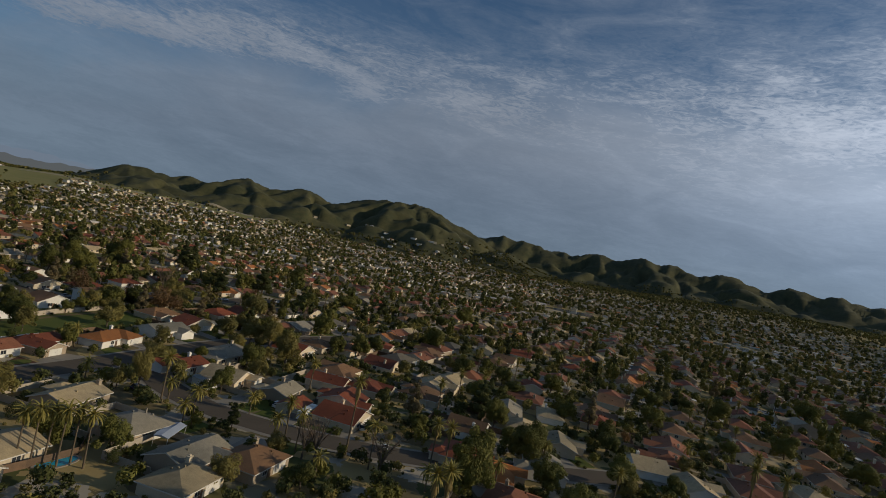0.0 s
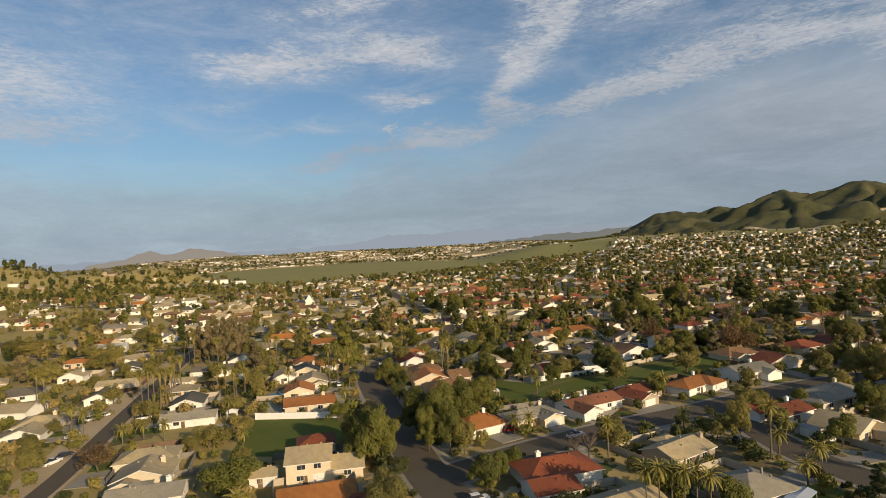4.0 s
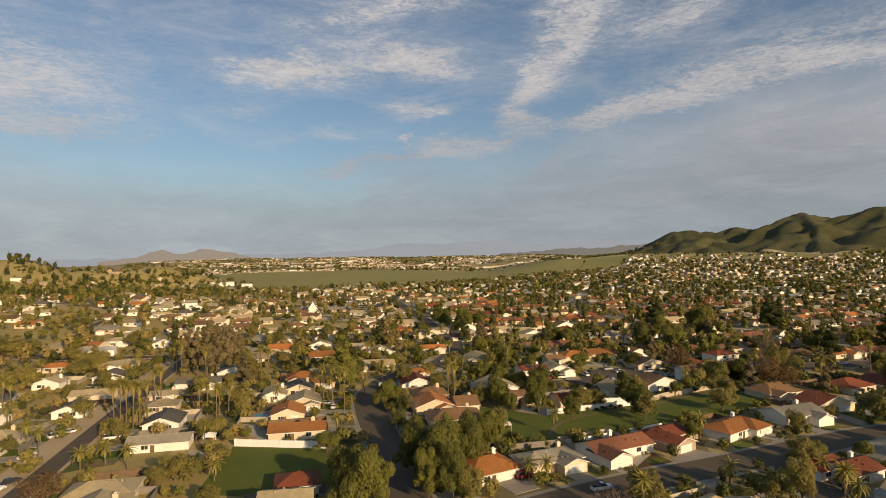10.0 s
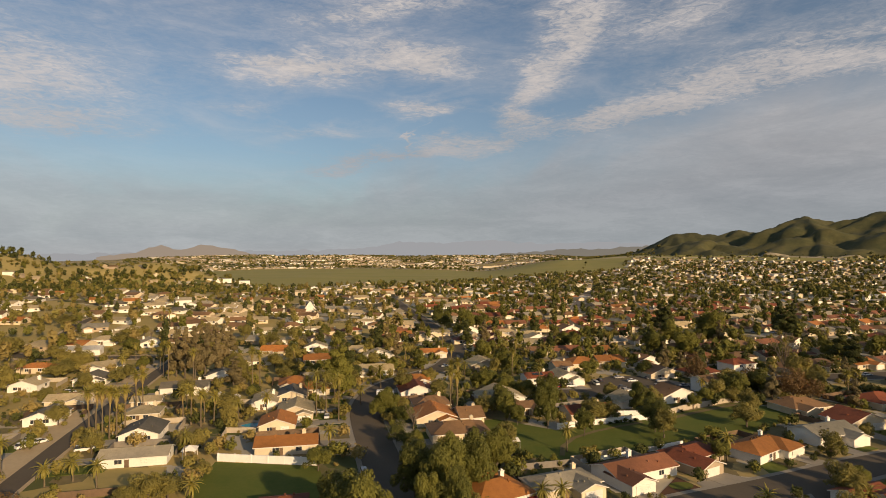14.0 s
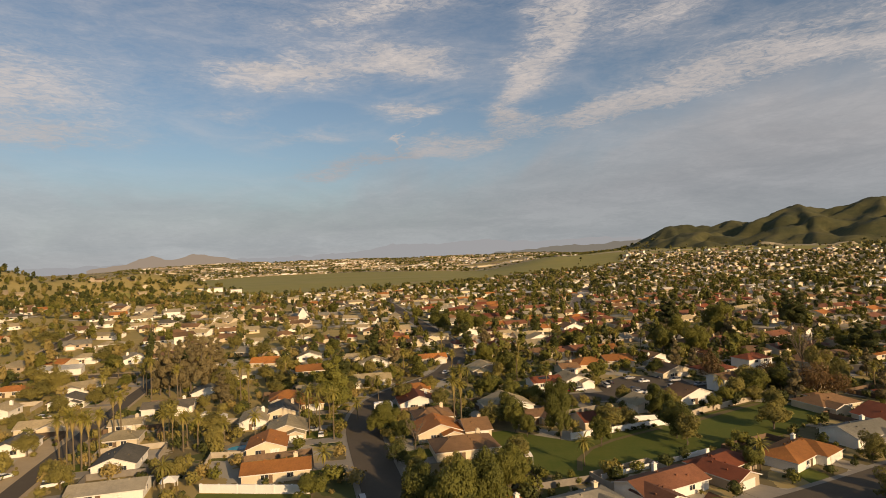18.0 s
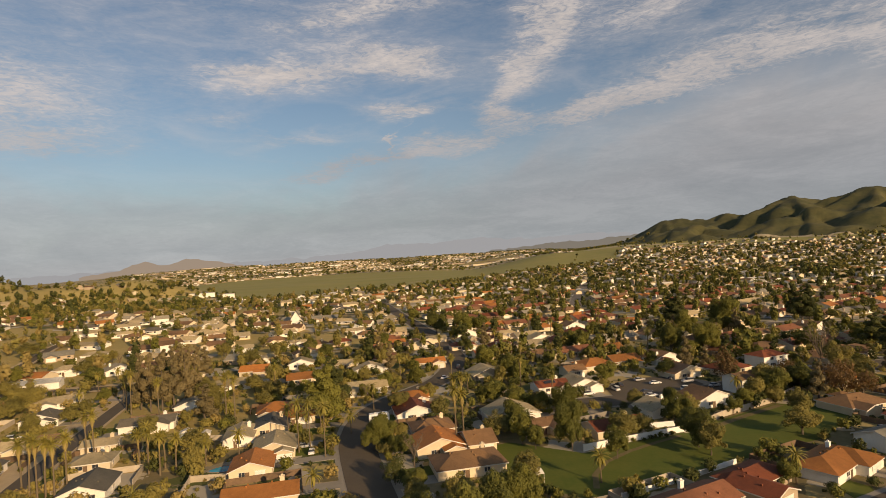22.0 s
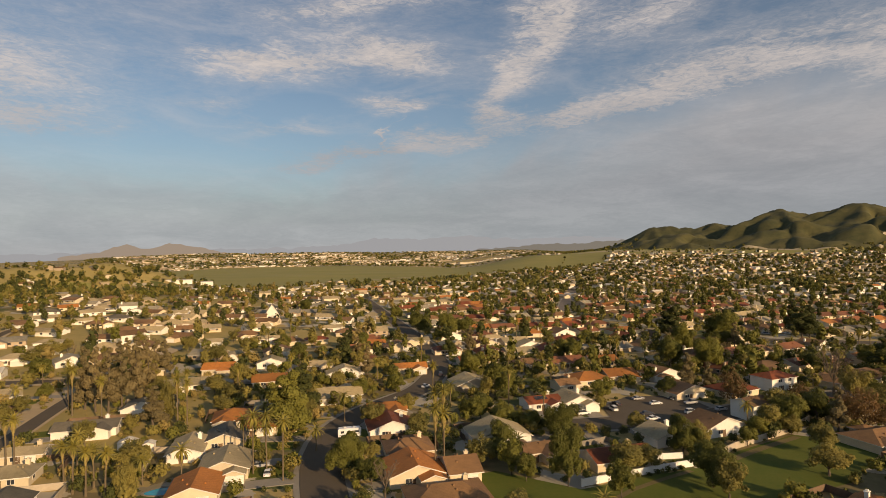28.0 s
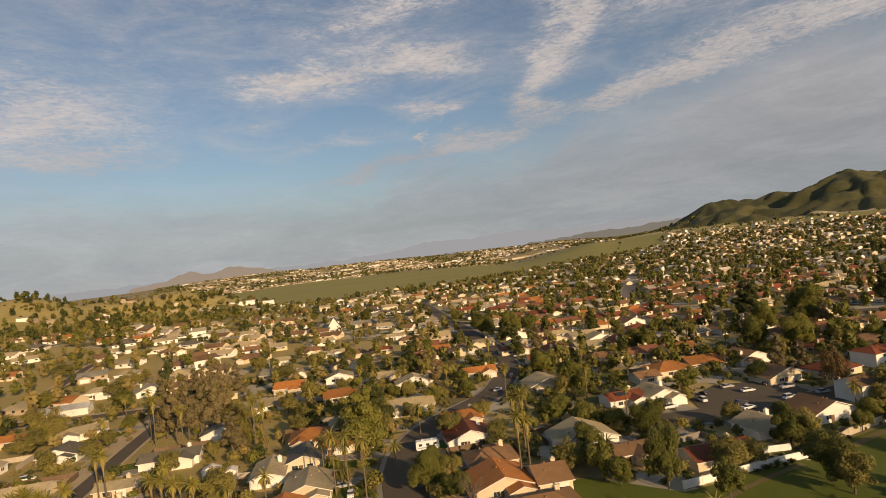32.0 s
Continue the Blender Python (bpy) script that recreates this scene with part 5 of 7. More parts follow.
tree("queen", 246.8, 126.5, 10.3)
tree("round", 228.0, 103.8, 6.8, 9.7)
tree("round", 255.4, 99.2, 10.6, 11.7)
tree("queen", 260.2, 93.2, 9.3)
tree("queen", 155.6, 50.3, 7.4)
tree("round", 247.8, 358.6, 11.6, 14.0)
tree("round", 315.7, 387.9, 20.8, 15.9)
tree("round", 288.0, 289.3, 12.6, 14.8)
tree("round", 409.2, 266.3, 15.9, 17.4)
tree("fan", 93.5, 40.5, 13.7)
tree("fan", 83.6, 33.8, 18.1)
tree("fan", 81.3, 35.1, 17.3)
tree("fan", 180.8, -0.9, 19.4)
tree("fan", 167.1, -2.3, 19.1)
tree("fan", 179.3, -9.0, 16.1)
tree("round", 121.8, 22.3, 12.2, 12.1)
tree("round", 170.9, 77.7, 11.3, 11.1)
tree("round", 187.3, -21.9, 10.6, 12.1)
tree("round", 174.7, 16.6, 7.7, 7.9)
tree("bare", 74.3, 48.2, 9.2, 7.7)
tree("round", 116.1, 49.3, 16.5, 11.3)
tree("round", 149.9, -4.4, 7.9, 10.1)
tree("round", 218.3, -44.7, 9.8, 11.6)
tree("round", 287.9, -25.1, 10.2, 12.1)
tree("round", 291.4, 3.1, 11.0, 12.4)
tree("round", 206.5, 50.9, 9.5, 9.6)
tree("olive", 157.6, 24.8, 7.3, 7.4)
tree("queen", 122.8, 46.2, 8.4)
tree("olive", 25.1, 67.5, 7.3, 7.2)
tree("round", 458.7, -18.0, 15.8, 18.9)
tree("round", 321.2, 37.8, 12.9, 13.8)
tree("round", 253.5, 50.2, 11.0, 11.4)
tree("round", 214.0, 71.4, 9.0, 9.2)
tree("round", 418.7, 7.2, 15.2, 17.4)
tree("round", 409.9, -44.4, 13.6, 16.9)
tree("pine", -48.2, 279.5, 20.0, 13.5)
tree("round", -25.0, 229.1, 9.5, 7.2)
tree("olive", -18.9, 234.3, 5.5, 5.3)
tree("queen", -31.2, 271.1, 9.1)
tree("fan", 1.3, 249.6, 15.6)
tree("fan", -0.8, 251.8, 14.7)
tree("bare", -13.4, 210.7, 9.0, 6.6)
tree("round", 30.2, 215.1, 14.9, 8.7)
tree("round", 17.6, 222.8, 9.6, 6.7)
tree("round", 14.0, 234.8, 5.7, 6.2)
tree("round", 20.8, 219.0, 7.2, 6.2)
tree("round", 14.4, 269.9, 8.5, 8.4)
tree("round", 9.9, 272.1, 7.1, 6.9)
tree("round", -16.3, 311.8, 7.4, 8.4)
tree("fan", -24.7, 324.4, 10.2)
tree("fan", 36.9, 275.0, 8.8)
tree("round", 27.4, 301.2, 10.4, 8.9)
tree("round", 15.7, 336.6, 11.8, 11.9)
tree("round", 25.4, 320.5, 10.1, 9.7)
tree("round", 10.4, 447.9, 18.4, 16.2)
tree("round", -8.2, 470.2, 16.0, 14.8)
tree("round", 22.8, 466.9, 12.4, 13.2)
tree("round", 40.5, 207.6, 8.9, 7.3)
tree("olive", 71.2, 233.9, 10.0, 7.5)
tree("olive", 64.7, 206.3, 9.1, 8.3)
tree("rust", 105.5, 277.9, 15.3, 11.3)
tree("olive", 114.8, 266.2, 9.5, 13.3)
tree("bare", 152.5, 291.9, 20.3, 12.1)
tree("olive", 104.2, 230.9, 9.7, 8.5)
tree("rust", 131.2, 250.1, 13.4, 10.4)
tree("olive", 152.8, 282.1, 13.6, 12.8)
tree("olive", 148.0, 263.9, 11.3, 11.9)
tree("pine", 146.1, 427.2, 34.1, 14.4)
tree("pine", 150.6, 424.5, 30.0, 11.3)
tree("pine", 184.6, 425.5, 20.7, 13.4)
tree("round", 176.1, 426.4, 15.5, 14.1)
tree("pine", 237.1, 434.2, 21.0, 16.3)
tree("round", 153.2, 347.9, 9.5, 11.2)
tree("rust", 128.8, 277.7, 9.3, 9.5)
tree("olive", 107.3, 249.0, 6.0, 6.9)
tree("round", 97.2, 249.7, 6.0, 7.1)
tree("euca", -147.3, 349.9, 16.4, 6.7)
tree("euca", -142.2, 347.1, 18.3, 6.6)
tree("euca", -137.6, 346.7, 18.8, 7.2)
tree("euca", -133.1, 346.3, 18.8, 7.1)
tree("euca", -129.9, 348.5, 17.9, 7.1)
tree("euca", -125.6, 348.1, 16.9, 7.1)
tree("fan", -116.0, 234.5, 13.1)
tree("fan", -112.6, 232.8, 14.0)
tree("fan", -129.1, 284.4, 16.6)
tree("queen", -143.6, 305.3, 9.2)
tree("fan", -84.1, 215.9, 11.0)
tree("fan", -80.2, 217.0, 10.2)
tree("round", -74.0, 214.1, 9.1, 6.7)
tree("euca", -92.3, 266.7, 14.7, 9.1)
tree("olive", -91.4, 272.6, 11.7, 7.6)
tree("queen", -63.8, 220.5, 9.2)
tree("queen", -54.5, 248.2, 7.0)
tree("queen", -49.8, 243.2, 7.6)
tree("queen", -46.1, 247.7, 7.8)
tree("olive", -75.7, 282.8, 7.0, 8.6)
tree("olive", -89.3, 311.8, 8.0, 9.9)
tree("olive", -201.0, 371.1, 9.9, 12.7)
tree("fan", -213.9, 447.4, 13.3)
tree("fan", -209.4, 446.9, 12.6)
tree("olive", -207.5, 394.0, 9.2, 15.0)
tree("fan", 88.5, 360.5, 12.7)
tree("fan", 89.9, 356.1, 12.0)
tree("queen", 102.5, 352.2, 11.0)
tree("queen", 169.2, 353.4, 9.2)
tree("fan", 33.6, 335.2, 11.0)
tree("round", 90.3, 298.3, 7.1, 8.6)
tree("queen", -35.4, 243.2, 6.5)
tree("round", -105.9, 252.4, 7.6, 6.8)
tree("olive", -135.6, 324.8, 7.2, 10.0)
tree("fan", -101.0, 312.6, 9.2)
tree("olive", -84.2, 331.1, 7.4, 9.0)
tree("round", 173.6, 333.3, 10.3, 12.4)
tree("round", 208.1, 343.2, 10.8, 13.5)
tree("round", -41.5, 414.2, 10.0, 10.1)
tree("round", -28.6, 549.9, 11.7, 12.2)
tree("round", 94.8, 421.3, 8.6, 10.7)
tree("round", -114.3, 603.1, 13.0, 13.9)
import collections

# ---- the rest of the suburb: house lots along further streets ----
def near_street(x, y, gap):
    for line, wide in STREETS.values():
        for (x0, y0), (x1, y1) in zip(line, line[1:]):
            dx, dy = x1 - x0, y1 - y0
            k = min(1.0, max(0.0, ((x - x0) * dx + (y - y0) * dy) / (dx * dx + dy * dy)))
            if math.hypot(x - x0 - k * dx, y - y0 - k * dy) < wide / 2 + gap:
                return True
    return False


# The stretch whose houses are all set out one by one above.
PLANNED = [(-150, 60), (-150, 262), (-70, 275), (20, 290), (125, 262), (115, 215), (110, 150), (80, 80), (30, 84), (-40, 84), (-60, 70)]
LAWNS = [COURT, GREEN, GOLDLOT, PASTURE, DARKLOT, [(-66, 186), (-36, 183), (-28, 160), (-36, 144), (-63, 149)]]


def in_view(x, y, slack=0.0):
    az = math.degrees(math.atan2(x + 8, y + 60))
    return -47 - slack < az < 104 + slack or math.hypot(x, y - 20) < 150


def lot_points(reach0, reach1, seed):
    """Lots in rows along parallel streets that wander a little: place, turn and a chance number."""
    rnd, made = random.Random(seed), []
    c, s = math.cos(radians(14)), math.sin(radians(14))
    for j in range(-22, 70):
        for i in range(-110, 111):
            u, v = i * 18.0 + (9 if j % 2 else 0), (j // 2) * 64 + (16 if j % 2 else 47)
            if abs((u + 40 * (j // 6)) % 234 - 117) < 12:
                continue
            x, y = c * u - s * v, s * u + c * v
            wx, wy = noise.noise((x * 0.0035, y * 0.0035, 1.0)), noise.noise((x * 0.0035, y * 0.0035, 8.0))
            x, y = x + 26 * wx + rnd.uniform(-2, 2), y + 26 * wy + rnd.uniform(-2.5, 2.5)
            r, k, t = math.hypot(x, y), rnd.random(), rnd.uniform(-5, 5)
            if reach0 <= r < reach1 and in_view(x, y):
                made.append((x, y, 14 + 14 * wx + t + (0 if j % 2 else 180) + (10 if x > 90 else 0), k, r))
    return made


def free_lot(x, y, gap):
    if near_street(x, y, 8.5) or any(inside(x, y, g) for g in LAWNS):
        return False
    return all((x - a) ** 2 + (y - b) ** 2 > (gap + q) ** 2 for a, b, q in LOTS)


PATTERNS = [
    (16, 12, "gable", "cream", "tan"), (15, 13, "front", "tan", "tan"), (17, 12, "hip", "cream", "brown"), (16, 13, "hip", "cream", "red"),
    (14, 13, "front", "white", "grey"), (17, 12, "gable", "cream", "orange"), (15, 14, "hip", "tan", "tan"), (18, 11, "gable", "white", "tan"),
    (16, 12, "front", "cream", "brown"), (17, 13, "hip", "white", "slate"), (14, 12, "gable", "cream", "orange"), (19, 12, "hip", "cream", "tan"),
    (16, 13, "gable", "tan", "grey"), (15, 12, "front", "white", "brown"),
    (16, 12, "hip", "tan", "rust"), (17, 12, "gable", "cream", "rust"), (15, 13, "front", "cream", "red"),
]
MODELS = {}


def model(k, rich):
    """The first house of a pattern, built once; later ones are copies of it."""
    w, d, roof, wall, cover = PATTERNS[k]
    ob = MODELS.get((k, rich))
    return ob, (w, d, roof, wall, cover)


count, MID, plain_left = 0, [], 45
for x, y, rot, k, r in sorted(lot_points(0, 780, 5), key=lambda v: (v[0] - 20) ** 2 + (v[1] - 150) ** 2):
    left = x < -0.28 * y - 70
    if x < -60:
        rot += 60 * (k * 53 % 1) - 30
    if (left and k < 0.46) or (x < -60 and k < 0.3) or k > 0.96 or not free_lot(x, y, 8.0 if r > 330 else 9.5):
        continue
    if inside(x, y, FARM) or inside(x, y, PLANNED):
        continue
    n = int(k * 997) % len(PATTERNS)
    if x < -40 and r < 900:
        n = (4, 7, 8, 0, 2, 13, 6, 9, 10, 7, 12, 8)[int(k * 7919) % 12]
    elif x > 30:
        n = (2, 3, 5, 8, 14, 15, 13, 16, 10, 9, 2, 8, 0, 14, 12, 16, 15)[n % 17]
    rich = r < 400
    if (not rich or count >= 178) and not (plain_left > 0 and r < 600):
        w, d, roof, wall, cover = PATTERNS[n]
        MID.append((x, y, rot, w, d, roof, wall, cover, k))
        LOTS.append((x, y, max(w, d) / 2))
        BODIES.append((x, y, math.cos(radians(rot)), math.sin(radians(rot)), w / 2, d / 2))
        continue
    rich = rich and count < 178
    plain_left -= not rich
    first, (w, d, roof, wall, cover) = model(n, rich)
    if first is None:
        MODELS[n, rich] = house(x, y, rot, w, d, 2.6, roof, wall, cover, rich=rich, plain=not rich)
        if not rich:
            garage_part(MODELS[n, rich], w * 0.25, -d / 2, 4.9, 0)
            chimney_part(MODELS[n, rich], -w * 0.25, d * 0.2, 2.6 + d * 0.12 + 1.2, WALL[wall])
            for bx, by, turn in ((-w * 0.28, -d / 2, 0), (w * 0.2, d / 2, 180)):
                bm = bmesh.new()
                box(bm, -0.9, 0.9, -0.05, 0.02, 1.0, 2.15)
                part("window", bm, GLASS, MODELS[n, rich], m=pose(bx, by, 0, 0, 0, turn))
    else:
        copy_thing(first, pose(x, y, terrain(x, y), 0, 0, rot))
        BODIES.append((x, y, math.cos(radians(rot)), math.sin(radians(rot)), w / 2, d / 2))
        LOTS.append((x, y, max(w, d) / 2))
    count += 1


# ---- far houses, trees and garden growth that nobody could count ----
def joined(name, verts, faces, mats, index, label, category):
    me = bpy.data.meshes.new(name)
    me.from_pydata(verts, [], faces)
    for one in mats:
        me.materials.append(one)
    me.polygons.foreach_set("material_index", index)
    me.update()
    return tagged(new(name, me), label, category, kind="stuff")


def simple_house(verts, faces, index, x, y, z, rot, w, d, h, wall, roof, rise):
    c, s, o = math.cos(radians(rot)), math.sin(radians(rot)), len(verts)
    for px, py, pz in ((-w / 2, -d / 2, -2), (w / 2, -d / 2, -2), (w / 2, d / 2, -2), (-w / 2, d / 2, -2), (-w / 2, -d / 2, h), (w / 2, -d / 2, h),
                       (w / 2, d / 2, h), (-w / 2, d / 2, h), (-w / 2 - .5, -d / 2 - .5, h - .1), (w / 2 + .5, -d / 2 - .5, h - .1),
                       (w / 2 + .5, d / 2 + .5, h - .1), (-w / 2 - .5, d / 2 + .5, h - .1), (-w / 2 - .5, 0, h + rise), (w / 2 + .5, 0, h + rise)):
        verts.append((x + c * px - s * py, y + s * px + c * py, z + pz))
    for f, m in (((0, 1, 5, 4), wall), ((1, 2, 6, 5), wall), ((2, 3, 7, 6), wall), ((3, 0, 4, 7), wall), ((8, 9, 13, 12), roof),
                 ((10, 11, 12, 13), roof), ((9, 10, 13), wall), ((11, 8, 12), wall)):
        faces.append(tuple(o + i for i in f))
        index.append(m)


FAR_MATS = [WALL["white"], WALL["cream"], WALL["tan"], ROOF["tan"], ROOF["brown"], ROOF["orange"], ROOF["grey"], ROOF["red"], ROOF["pale"]]
def detailed_house(verts, faces, index, x, y, z, rot, w, d, h, hip, wall, roof, chance):
    """A house of the middle distance: walls, eaves, gabled or hipped roof, windows, garage door and chimney."""
    c, s = math.cos(radians(rot)), math.sin(radians(rot))

    def put(points, lists, m):
        o = len(verts)
        verts.extend((x + c * px - s * py, y + s * px + c * py, z + pz) for px, py, pz in points)
        faces.extend(tuple(o + i for i in f) for f in lists)
        index.extend([m] * len(lists))

    def block(x0, x1, y0, y1, z0, z1, m):
        put([(x0, y0, z0), (x1, y0, z0), (x1, y1, z0), (x0, y1, z0), (x0, y0, z1), (x1, y0, z1), (x1, y1, z1), (x0, y1, z1)],
            [(4, 5, 6, 7), (0, 1, 5, 4), (1, 2, 6, 5), (2, 3, 7, 6), (3, 0, 4, 7)], m)

    block(-w / 2, w / 2, -d / 2, d / 2, -1, h, wall)
    a, b, rise = w / 2 + 0.5, d / 2 + 0.5, (d / 2 + 0.5) * 0.36
    e = a - b * 0.95 if hip else a
    put([(-a, -b, h - .1), (a, -b, h - .1), (a, b, h - .1), (-a, b, h - .1), (-e, 0, h + rise), (e, 0, h + rise)], [(0, 1, 5, 4), (2, 3, 4, 5)], roof)
    put([(a if hip else w / 2, -b, h - .1), (a if hip else w / 2, b, h - .1), (e if hip else w / 2, 0, h + rise)], [(0, 1, 2)], roof if hip else wall)
    put([(-a if hip else -w / 2, b, h - .1), (-a if hip else -w / 2, -b, h - .1), (-e if hip else -w / 2, 0, h + rise)], [(0, 1, 2)], roof if hip else wall)
    if chance > 0.4:
        ww, dd = 6.4, 5.0
        cx = w * (0.25 if chance > 0.7 else -0.25)
        block(cx - ww / 2, cx + ww / 2, -d / 2 - dd, -d / 2, -1, h, wall)
        r2 = (ww / 2 + .4) * 0.36
        put([(cx - ww / 2 - .4, -d / 2 - dd - .4, h - .1), (cx + ww / 2 + .4, -d / 2 - dd - .4, h - .1), (cx, -d / 2 - dd - .4, h + r2), (cx, 0, h + r2),
             (cx - ww / 2 - .4, 0, h - .1), (cx + ww / 2 + .4, 0, h - .1)], [(1, 5, 3, 2), (4, 0, 2, 3)], roof)
        put([(cx - ww / 2, -d / 2 - dd, h), (cx + ww / 2, -d / 2 - dd, h), (cx, -d / 2 - dd, h + r2 - .15)], [(0, 1, 2)], wall)
        block(cx - 2.4, cx + 2.4, -d / 2 - dd - .06, -d / 2 - dd, 0, 2.1, 9)
    for i in range(3):
        wx = -w / 2 + w * (i + 0.5) / 3
        block(wx - .8, wx + .8, -d / 2 - .05, -d / 2, 1.0, 2.1, 10)
        block(wx - .8, wx + .8, d / 2, d / 2 + .05, 1.0, 2.1, 10)
    block(w / 2, w / 2 + .05, -.7, .7, 1.0, 2.1, 10)
    if chance < 0.45:
        block(-w * .3, w * .05, d / 2, d / 2 + 3.2, 2.25, 2.4, 0)
    if chance > 0.55:
        block(w * .3, w * .3 + 1.1, d * .2, d * .2 + .8, h, h + rise + 1.0, wall)


CODE = {"white": 0, "cream": 1, "tan": 2}
COVER = {"tan": 3, "brown": 4, "orange": 5, "grey": 6, "red": 7, "slate": 11, "pale": 8, "rust": 12}
FAR_MATS += [DOOR, GLASS, ROOF["slate"], ROOF["rust"]]
verts, faces, index = [], [], []
for x, y, rot, w, d, roof, wall, cover, k in MID:
    detailed_house(verts, faces, index, x, y, terrain(x, y), rot, w, d, 5.2 if k > 0.93 else 2.6, roof == "hip", CODE[wall], COVER[cover], (k * 37) % 1)
joined("mid_houses", verts, faces, FAR_MATS, index, "rows of stucco houses with tiled and shingled roofs", "houses")

# cars on drives and kerbs of the further streets
verts, faces, index = [], [], []
rnd = random.Random(29)
for x, y, rot, w, d, roof, wall, cover, k in MID[::2] + MID[1::4]:
    a = radians(rot + rnd.uniform(-8, 8))
    c, s, z = math.cos(a), math.sin(a), terrain(x, y)
    u, v, m = w * rnd.uniform(-0.4, 0.4), -d / 2 - rnd.uniform(7, 11), rnd.choice((0, 0, 0, 1, 2))
    if near_street(x + c * u - s * v, y + s * u + c * v, -2.0):
        continue
    for lx, wy, z0, z1, mm, inset in ((2.3, 0.9, 0.3, 0.95, m, 0.0), (1.4, 0.8, 0.95, 1.5, 3, 0.25)):
        o = len(verts)
        for px, py, pz in ((-1, -1, z0), (1, -1, z0), (1, 1, z0), (-1, 1, z0), (-1, -1, z1), (1, -1, z1), (1, 1, z1), (-1, 1, z1)):
            shrink = 1 - inset if pz == z1 else 1.0
            qx, qy = u + px * wy * shrink, v + py * lx * shrink
            verts.append((x + c * qx - s * qy, y + s * qx + c * qy, z + pz))
        faces.extend(tuple(o + i for i in f) for f in ((4, 5, 6, 7), (0, 1, 5, 4), (1, 2, 6, 5), (2, 3, 7, 6), (3, 0, 4, 7)))
        index.extend([m if f == 0 else mm for f in range(5)])
joined("far_cars", verts, faces, [CAR_WHITE, CAR_SILVER, CAR_DARK, GLASS], index, "cars parked before distant houses", "cars")

verts, faces, index = [], [], []
rnd = random.Random(17)
for x, y, rot, k, r in lot_points(780, 2350, 6):
    az = math.degrees(math.atan2(x, y))
    z = terrain(x, y)
    if inside(x, y, FARM) or on_pond(x, y) or on_meadow(r + 40 * k, az) or z > (60 if az < 26 else 70 if az < 55 else 120) or (az > 12 and r > (2050 if az < 55 else 2340)) or (az < 4 and r > 1150 and (az > -22 or k < 0.5)) or (az < 12 and r > 1500 + 40 * az) or (az < -12 and (k < 0.3 or z > 44)):
        continue
    if (az > 14 and r > 1950 and k < 0.75) or (az > -4 and k < 0.12):
        continue
    simple_house(verts, faces, index, x, y, z, rot + 90 * (int(k * 50) % 2), rnd.uniform(12, 17), rnd.uniform(8, 11), rnd.choice((2.8, 2.8, 2.8, 5.2)),
                 rnd.choice((0, 0, 1, 1, 2)), rnd.choice((3, 3, 3, 4, 5, 6, 6, 8) if az > -8 else (3, 3, 6, 6, 8, 4)), 1.9)
joined("far_houses", verts, faces, FAR_MATS, index, "distant rows of pale stucco houses across the valley", "houses")
verts, faces, index = [], [], []
for _ in range(7600):
    az, r = rnd.uniform(-28, 20), 2150 + 2500 * rnd.random() ** 0.8
    x, y = r * math.sin(radians(az)), r * math.cos(radians(az))
    if inside(x, y, FARM) or noise.noise((x * 0.002, y * 0.0030, 4.0)) < -0.10 or (az > 9 and terrain(x, y) > 72) or (az > 13 and r < 2600):
        continue
    big = rnd.random() < 0.05
    simple_house(verts, faces, index, x, y, terrain(x, y), rnd.choice((0, 90)) + 12, rnd.uniform(40, 85) if big else rnd.uniform(7, 13),
                 rnd.uniform(18, 28) if big else 8, rnd.uniform(5, 7) if big else rnd.uniform(2.0, 3.6), rnd.choice((0, 1, 2, 2)), rnd.choice((8, 3, 3, 6, 4, 4)), 1.0 if big else 1.7)
for _ in range(70):
    az, r = rnd.uniform(38, 58), rnd.uniform(2080, 2560)
    x, y = r * math.sin(radians(az)), r * math.cos(radians(az))
    if terrain(x, y) < 130:
        simple_house(verts, faces, index, x, y, terrain(x, y), rnd.uniform(0, 180), rnd.uniform(14, 24), 11, rnd.uniform(3, 6), rnd.choice((0, 0, 1)), rnd.choice((8, 3, 5, 6)), 2.0)
for _ in range(60):
    x, y = rnd.gauss(-530, 110), rnd.gauss(850, 110)
    if 8 < terrain(x, y) < 40:
        simple_house(verts, faces, index, x, y, terrain(x, y), rnd.uniform(0, 180), rnd.uniform(10, 16), 8, rnd.uniform(2.6, 4), rnd.choice((0, 1, 2)), rnd.choice((3, 3, 4, 6)), 1.8)
for x, y, w, d in ((-322, 900, 40, 16), (-352, 930, 34, 14), (-300, 940, 46, 15), (-338, 985, 60, 20), (-392, 985, 38, 16), (-372, 1030, 30, 14), (-285, 905, 26, 12)):
    simple_house(verts, faces, index, x, y, terrain(x, y), 24, w, d, 5.0, 0, 8, 0.8)
joined("far_town", verts, faces, FAR_MATS, index, "distant town of white and tan buildings on the plain", "town")


